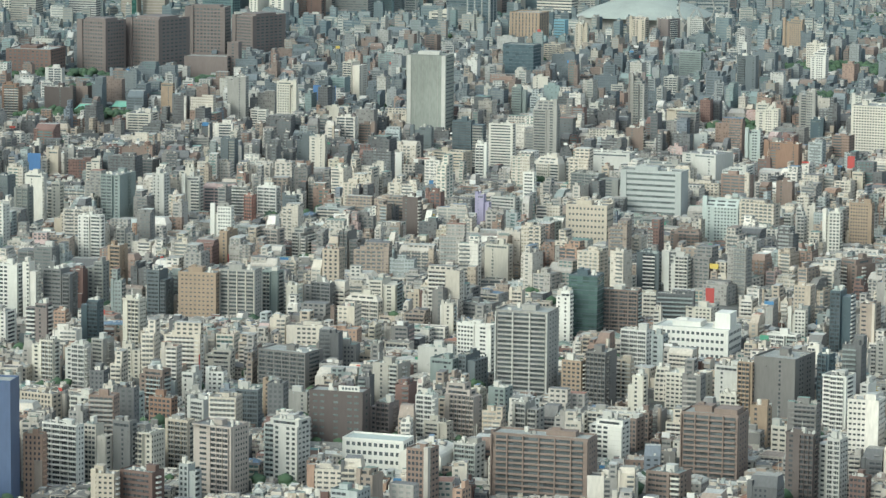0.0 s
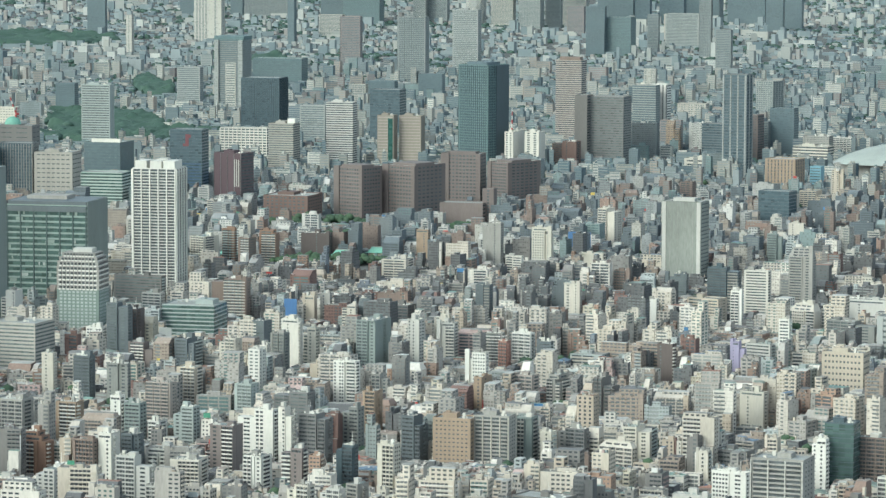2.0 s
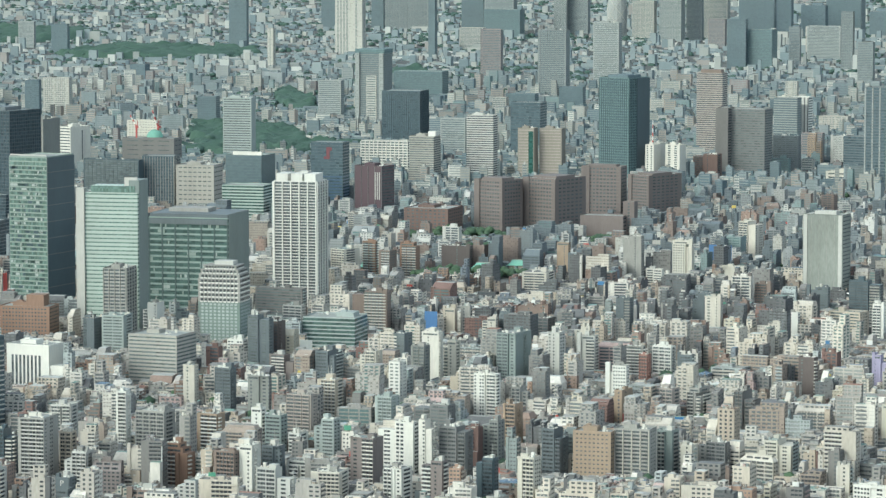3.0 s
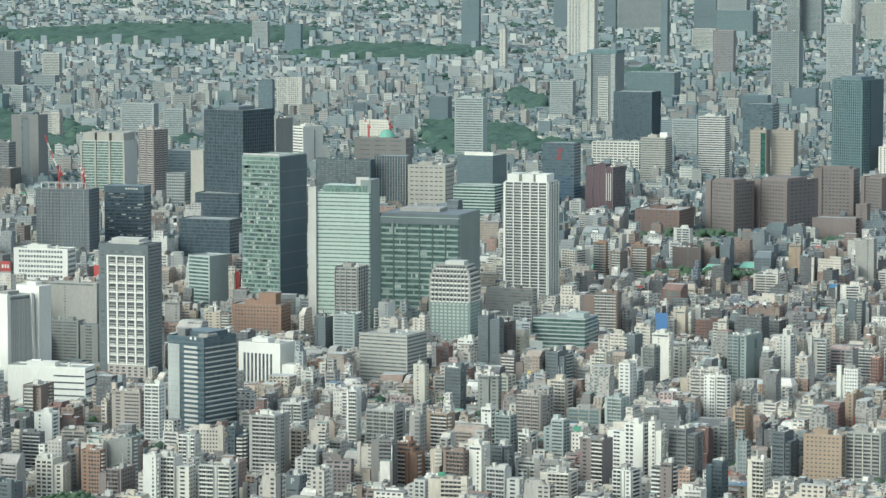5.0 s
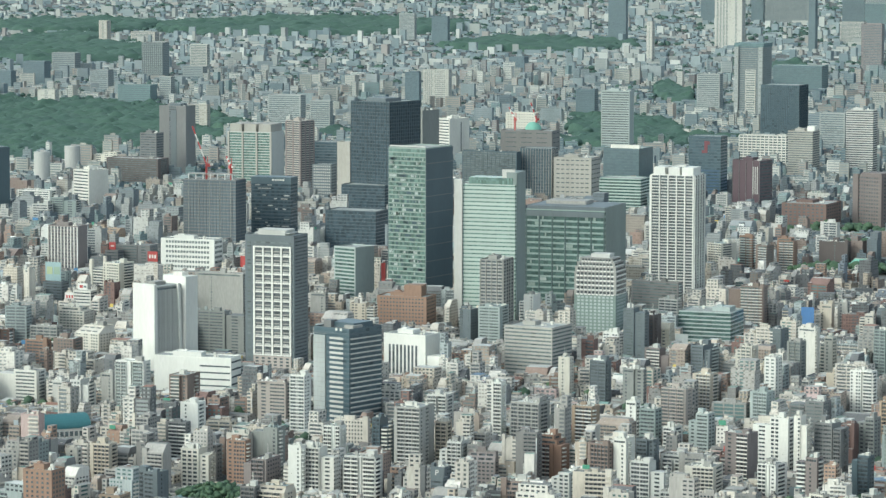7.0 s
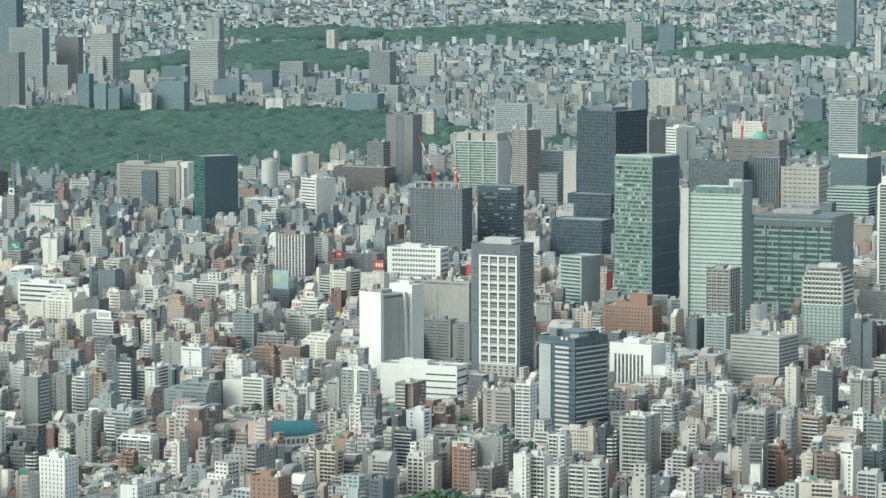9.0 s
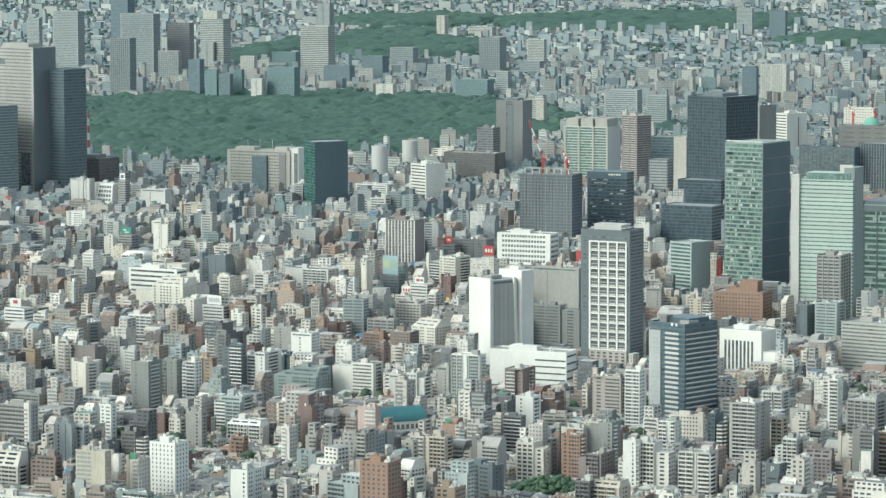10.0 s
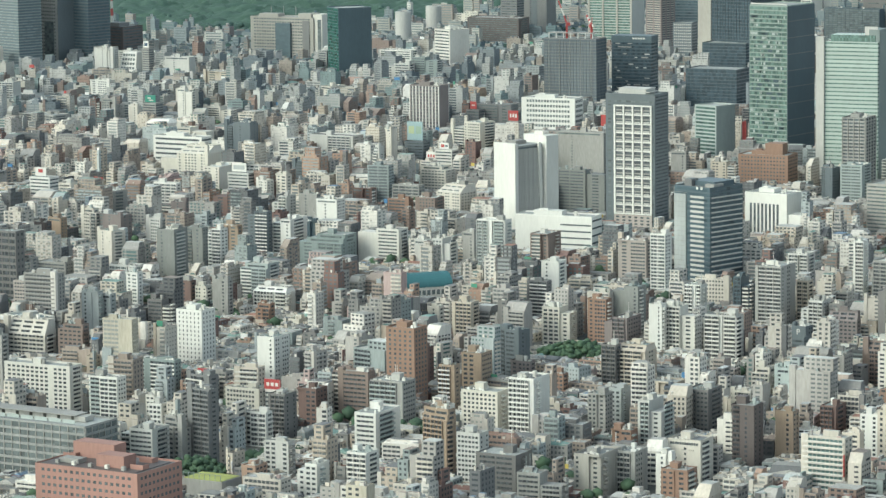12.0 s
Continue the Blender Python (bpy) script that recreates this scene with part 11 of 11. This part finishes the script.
# ---- trees ----
def clump_shapes(count, fine):
    shapes = []
    rnd = random.Random(5)
    for i in range(count):
        bm = bmesh.new()
        bmesh.ops.create_icosphere(bm, subdivisions=fine, radius=1.0)
        off = Vector((rnd.uniform(0, 90), rnd.uniform(0, 90), 0))
        for v in bm.verts:
            k = 0.72 + 0.75 * (noise.noise(v.co * 1.9 + off) * 0.5 + 0.3 + 0.35 * noise.noise(v.co * 4.5 + off))
            v.co *= k
        bm.verts.ensure_lookup_table()
        shapes.append((np.array([v.co[:] for v in bm.verts]), np.array([[v.index for v in f.verts] for f in bm.faces])))
        bm.free()
    return shapes


CLUMPS = clump_shapes(7, 2)
FAR_CLUMPS = clump_shapes(9, 1)
TINY_CLUMPS = clump_shapes(9, 0)


def canopy(name, label, pts, category="trees", shapes=CLUMPS, leaf=LEAF, tall=0.85):
    """Many leafy clumps (x, y, z, radius) as one mesh."""
    V, F, base = [], [], 0
    for i, (x, y, z, rad) in enumerate(pts):
        v, f = shapes[i % len(shapes)]
        ang = i * 2.399
        c, s = math.cos(ang), math.sin(ang)
        p = np.stack([x + rad * (v[:, 0] * c - v[:, 1] * s), y + rad * (v[:, 0] * s + v[:, 1] * c), z + rad * tall * v[:, 2]], 1)
        V.append(p)
        F.append(f + base)
        base += len(v)
    V, F = np.concatenate(V).astype(np.float32), np.concatenate(F).astype(np.int32)
    me = bpy.data.meshes.new(name)
    me.vertices.add(len(V))
    me.vertices.foreach_set("co", V.ravel())
    me.loops.add(len(F) * 3)
    me.loops.foreach_set("vertex_index", F.ravel())
    me.polygons.add(len(F))
    me.polygons.foreach_set("loop_start", np.arange(0, len(F) * 3, 3, dtype=np.int32))
    me.polygons.foreach_set("use_smooth", np.ones(len(F), bool))
    me.materials.append(leaf)
    me.update(calc_edges=True)
    ob = new(name, me)
    ob.matrix_basis = Matrix.Scale(K, 4)
    return tagged(ob, label, category, kind="stuff")


def canopy_sheet(name, label, grounds, step, crown, rise):
    """The closed top of a wood seen from afar: a sheet of rounded crowns of uneven height, drawn down to the ground at its edge."""
    V, F = [], []
    for cx, cy, rx, ry in grounds:
        nx, ny = int(2.2 * rx / step), int(2.2 * ry / step)
        index = {}
        for i in range(nx + 1):
            for j in range(ny + 1):
                x, y = cx - 1.1 * rx + i * step, cy - 1.1 * ry + j * step
                p = Vector((x / crown, y / crown, 3.0))
                edge = 1 - ((x - cx) / rx) ** 2 - ((y - cy) / ry) ** 2 + 0.2 * noise.noise(p * 0.22) + 0.14 * noise.noise(p * 0.7)
                if edge < -0.3:
                    continue
                big = noise.noise(p * 0.31) > -0.05  # stands of broad old crowns among smaller ones
                q = p * (0.52 if big else 1.05)
                near = noise.voronoi(q + Vector((0.3 * noise.noise(p * 1.7), 0.3 * noise.noise(p * 1.9), 0)))[0][0]
                dome = 1 - min(1.0, near * 1.2) ** 2
                z = rise * (0.7 + 0.55 * noise.noise(p * 0.13) + (1.25 if big else 0.75) * dome * (0.65 + 0.7 * noise.noise(q * 0.9)) + 0.2 * noise.noise(p * 2.6))
                index[i, j] = len(V)
                V.append((x + step * 0.4 * noise.noise(p * 5.3), y + step * 0.4 * noise.noise(p * 4.7), max(0.4, z * min(1.0, edge * 14)) if edge > 0 else -2.0))
        for (i, j), q in index.items():
            ring = (q, index.get((i + 1, j)), index.get((i + 1, j + 1)), index.get((i, j + 1)))
            if None not in ring:
                F.append(ring)
    me = bpy.data.meshes.new(name)
    me.from_pydata(V, [], F)
    me.polygons.foreach_set("use_smooth", np.ones(len(F), bool))
    me.materials.append(CANOPY)
    ob = new(name, me)
    ob.matrix_basis = Matrix.Scale(K, 4)
    return tagged(ob, label, "forest", kind="stuff")


def woods():
    canopy_sheet("forest", "dense dark green summer forest of broadleaf trees in a palace park", [g for g in WOODS if g[2] > 100], 6.0, 17.0, 11.0)
    pts = []
    for cx, cy, rx, ry in WOODS:
        if rx > 100:  # tall single crowns above the canopy and stragglers round its edge
            for i in range(int(rx * ry / 1500)):
                ang, q = RNG.random() * 2 * math.pi, RNG.random() ** 0.15 * 1.04
                s = RNG.uniform(4, 9)
                pts.append((cx + rx * q * math.cos(ang), cy + ry * q * math.sin(ang), RNG.uniform(6, 13), s))
            continue
        n = int(rx * ry * math.pi / (5 if cy < 3000 else 55))
        q = RNG.random((n, 2))
        rad, ang = np.sqrt(q[:, 0]), q[:, 1] * 2 * math.pi
        for x, y, e in zip(cx + rx * rad * np.cos(ang), cy + ry * rad * np.sin(ang), rad):  # each grove is a heap of small crowns, higher in its middle
            pts.append((x, y, RNG.uniform(3, 6) + 10 * (1 - e * e) * RNG.uniform(0.4, 1), RNG.uniform(1.2, 2.9) if cy < 3000 else RNG.uniform(4, 7)))
    canopy("trees", "small groves of green garden and temple trees", [p for p in pts if p[1] <= 3000], "trees")
    canopy("trees", "groves of green temple and park trees between blocks", [p for p in pts if 3000 < p[1] <= 5500], "trees", FAR_CLUMPS)
    return canopy("forest", "tall single crowns over and round a palace forest", [p for p in pts if p[1] > 5500], "forest", FAR_CLUMPS, FAR_LEAF, 0.75)


def street_trees():
    pts = []
    for i in range(760):
        r, az = (1900 + 5500 * RNG.random() ** 1.3 if i < 420 else RNG.uniform(1850, 3400)), math.radians(RNG.uniform(-16, 20.2))
        x, y = r * math.sin(az), r * math.cos(az)
        g = (r / 4000) ** 0.6 if r > 4000 else 1
        for k in range(RNG.integers(2, 7)):
            s = RNG.uniform(3, 6) * g
            pts.append((x + RNG.normal(0, 9 * g), y + RNG.normal(0, 5 * g), RNG.uniform(4, 8), s))
    pts = np.array(pts)
    pts = pts[clear_of(pts[:, 0], pts[:, 1], 5)]
    return canopy("street_trees", "scattered green street and garden trees between houses", pts, "trees", FAR_CLUMPS)


def far_green():
    """Rows of trees and small woods between the far houses, and the parks."""
    pts = []
    for i in range(2500):  # straggling belts along streets and gardens
        r, az = 5300 * (28000 / 5300) ** RNG.random(), math.radians(RNG.uniform(-16, 20.2))
        g = (r / 5200) ** 0.75
        if RNG.random() < 0.5 + 0.6 * district(r * math.sin(az), r * math.cos(az)):
            continue
        reach = RNG.uniform(12, 140) * g
        for k in range(int(3 + reach / (9 * g))):
            pts.append((r * math.sin(az) + RNG.uniform(-1, 1) * reach, r * math.cos(az) + RNG.normal(0, 13 * g), RNG.uniform(2, 6), RNG.uniform(3.5, 7.5) * g))
    pts = np.array(pts)
    pts = pts[clear_of(pts[:, 0], pts[:, 1], 12)]
    for near_park in (True, False):
        canopy_sheet("park_woods", "wooded park grounds out on the city plain", [g for g in PARKS if (g[1] < 8500) == near_park], 7.0 if near_park else 11.0, 19.0 if near_park else 30.0, 11.0 if near_park else 15.0)
    park = []
    for cx, cy, rx, ry in PARKS:
        for i in range(int(rx * ry / 2600)):
            ang, q = RNG.random() * 2 * math.pi, RNG.random() ** 0.3 * 1.1
            park.append((cx + rx * q * math.cos(ang), cy + ry * q * math.sin(ang), RNG.uniform(5, 12), RNG.uniform(6, 13)))
    pts = np.concatenate([pts, np.array(park)])
    edge = pts[:, 1] > 8500
    canopy("distant_trees", "hazy tree belts far out on the plain", pts[edge], "trees", TINY_CLUMPS, FAR_LEAF, 0.6)
    return canopy("distant_trees", "distant green tree belts and gardens among low houses", pts[~edge], "trees", FAR_CLUMPS, FAR_LEAF, 0.6)


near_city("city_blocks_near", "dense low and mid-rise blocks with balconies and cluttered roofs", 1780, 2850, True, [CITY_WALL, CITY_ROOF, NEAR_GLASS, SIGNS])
near_city("city_blocks_middle", "dense mid-rise city blocks in white, beige, grey and brown", 2850, 4250, False, [MIDDLE_WALL, CITY_ROOF, CITY_GLASS, SIGNS])
near_city("city_blocks_outer", "dense outer city blocks of grey tile and concrete", 4250, 5300, False, [SHADED_WALL, SHADED_ROOF, CITY_GLASS, SIGNS])
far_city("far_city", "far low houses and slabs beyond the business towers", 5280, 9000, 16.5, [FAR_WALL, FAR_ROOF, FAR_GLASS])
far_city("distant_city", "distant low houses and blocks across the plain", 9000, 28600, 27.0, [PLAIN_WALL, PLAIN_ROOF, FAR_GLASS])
woods()
street_trees()
far_green()
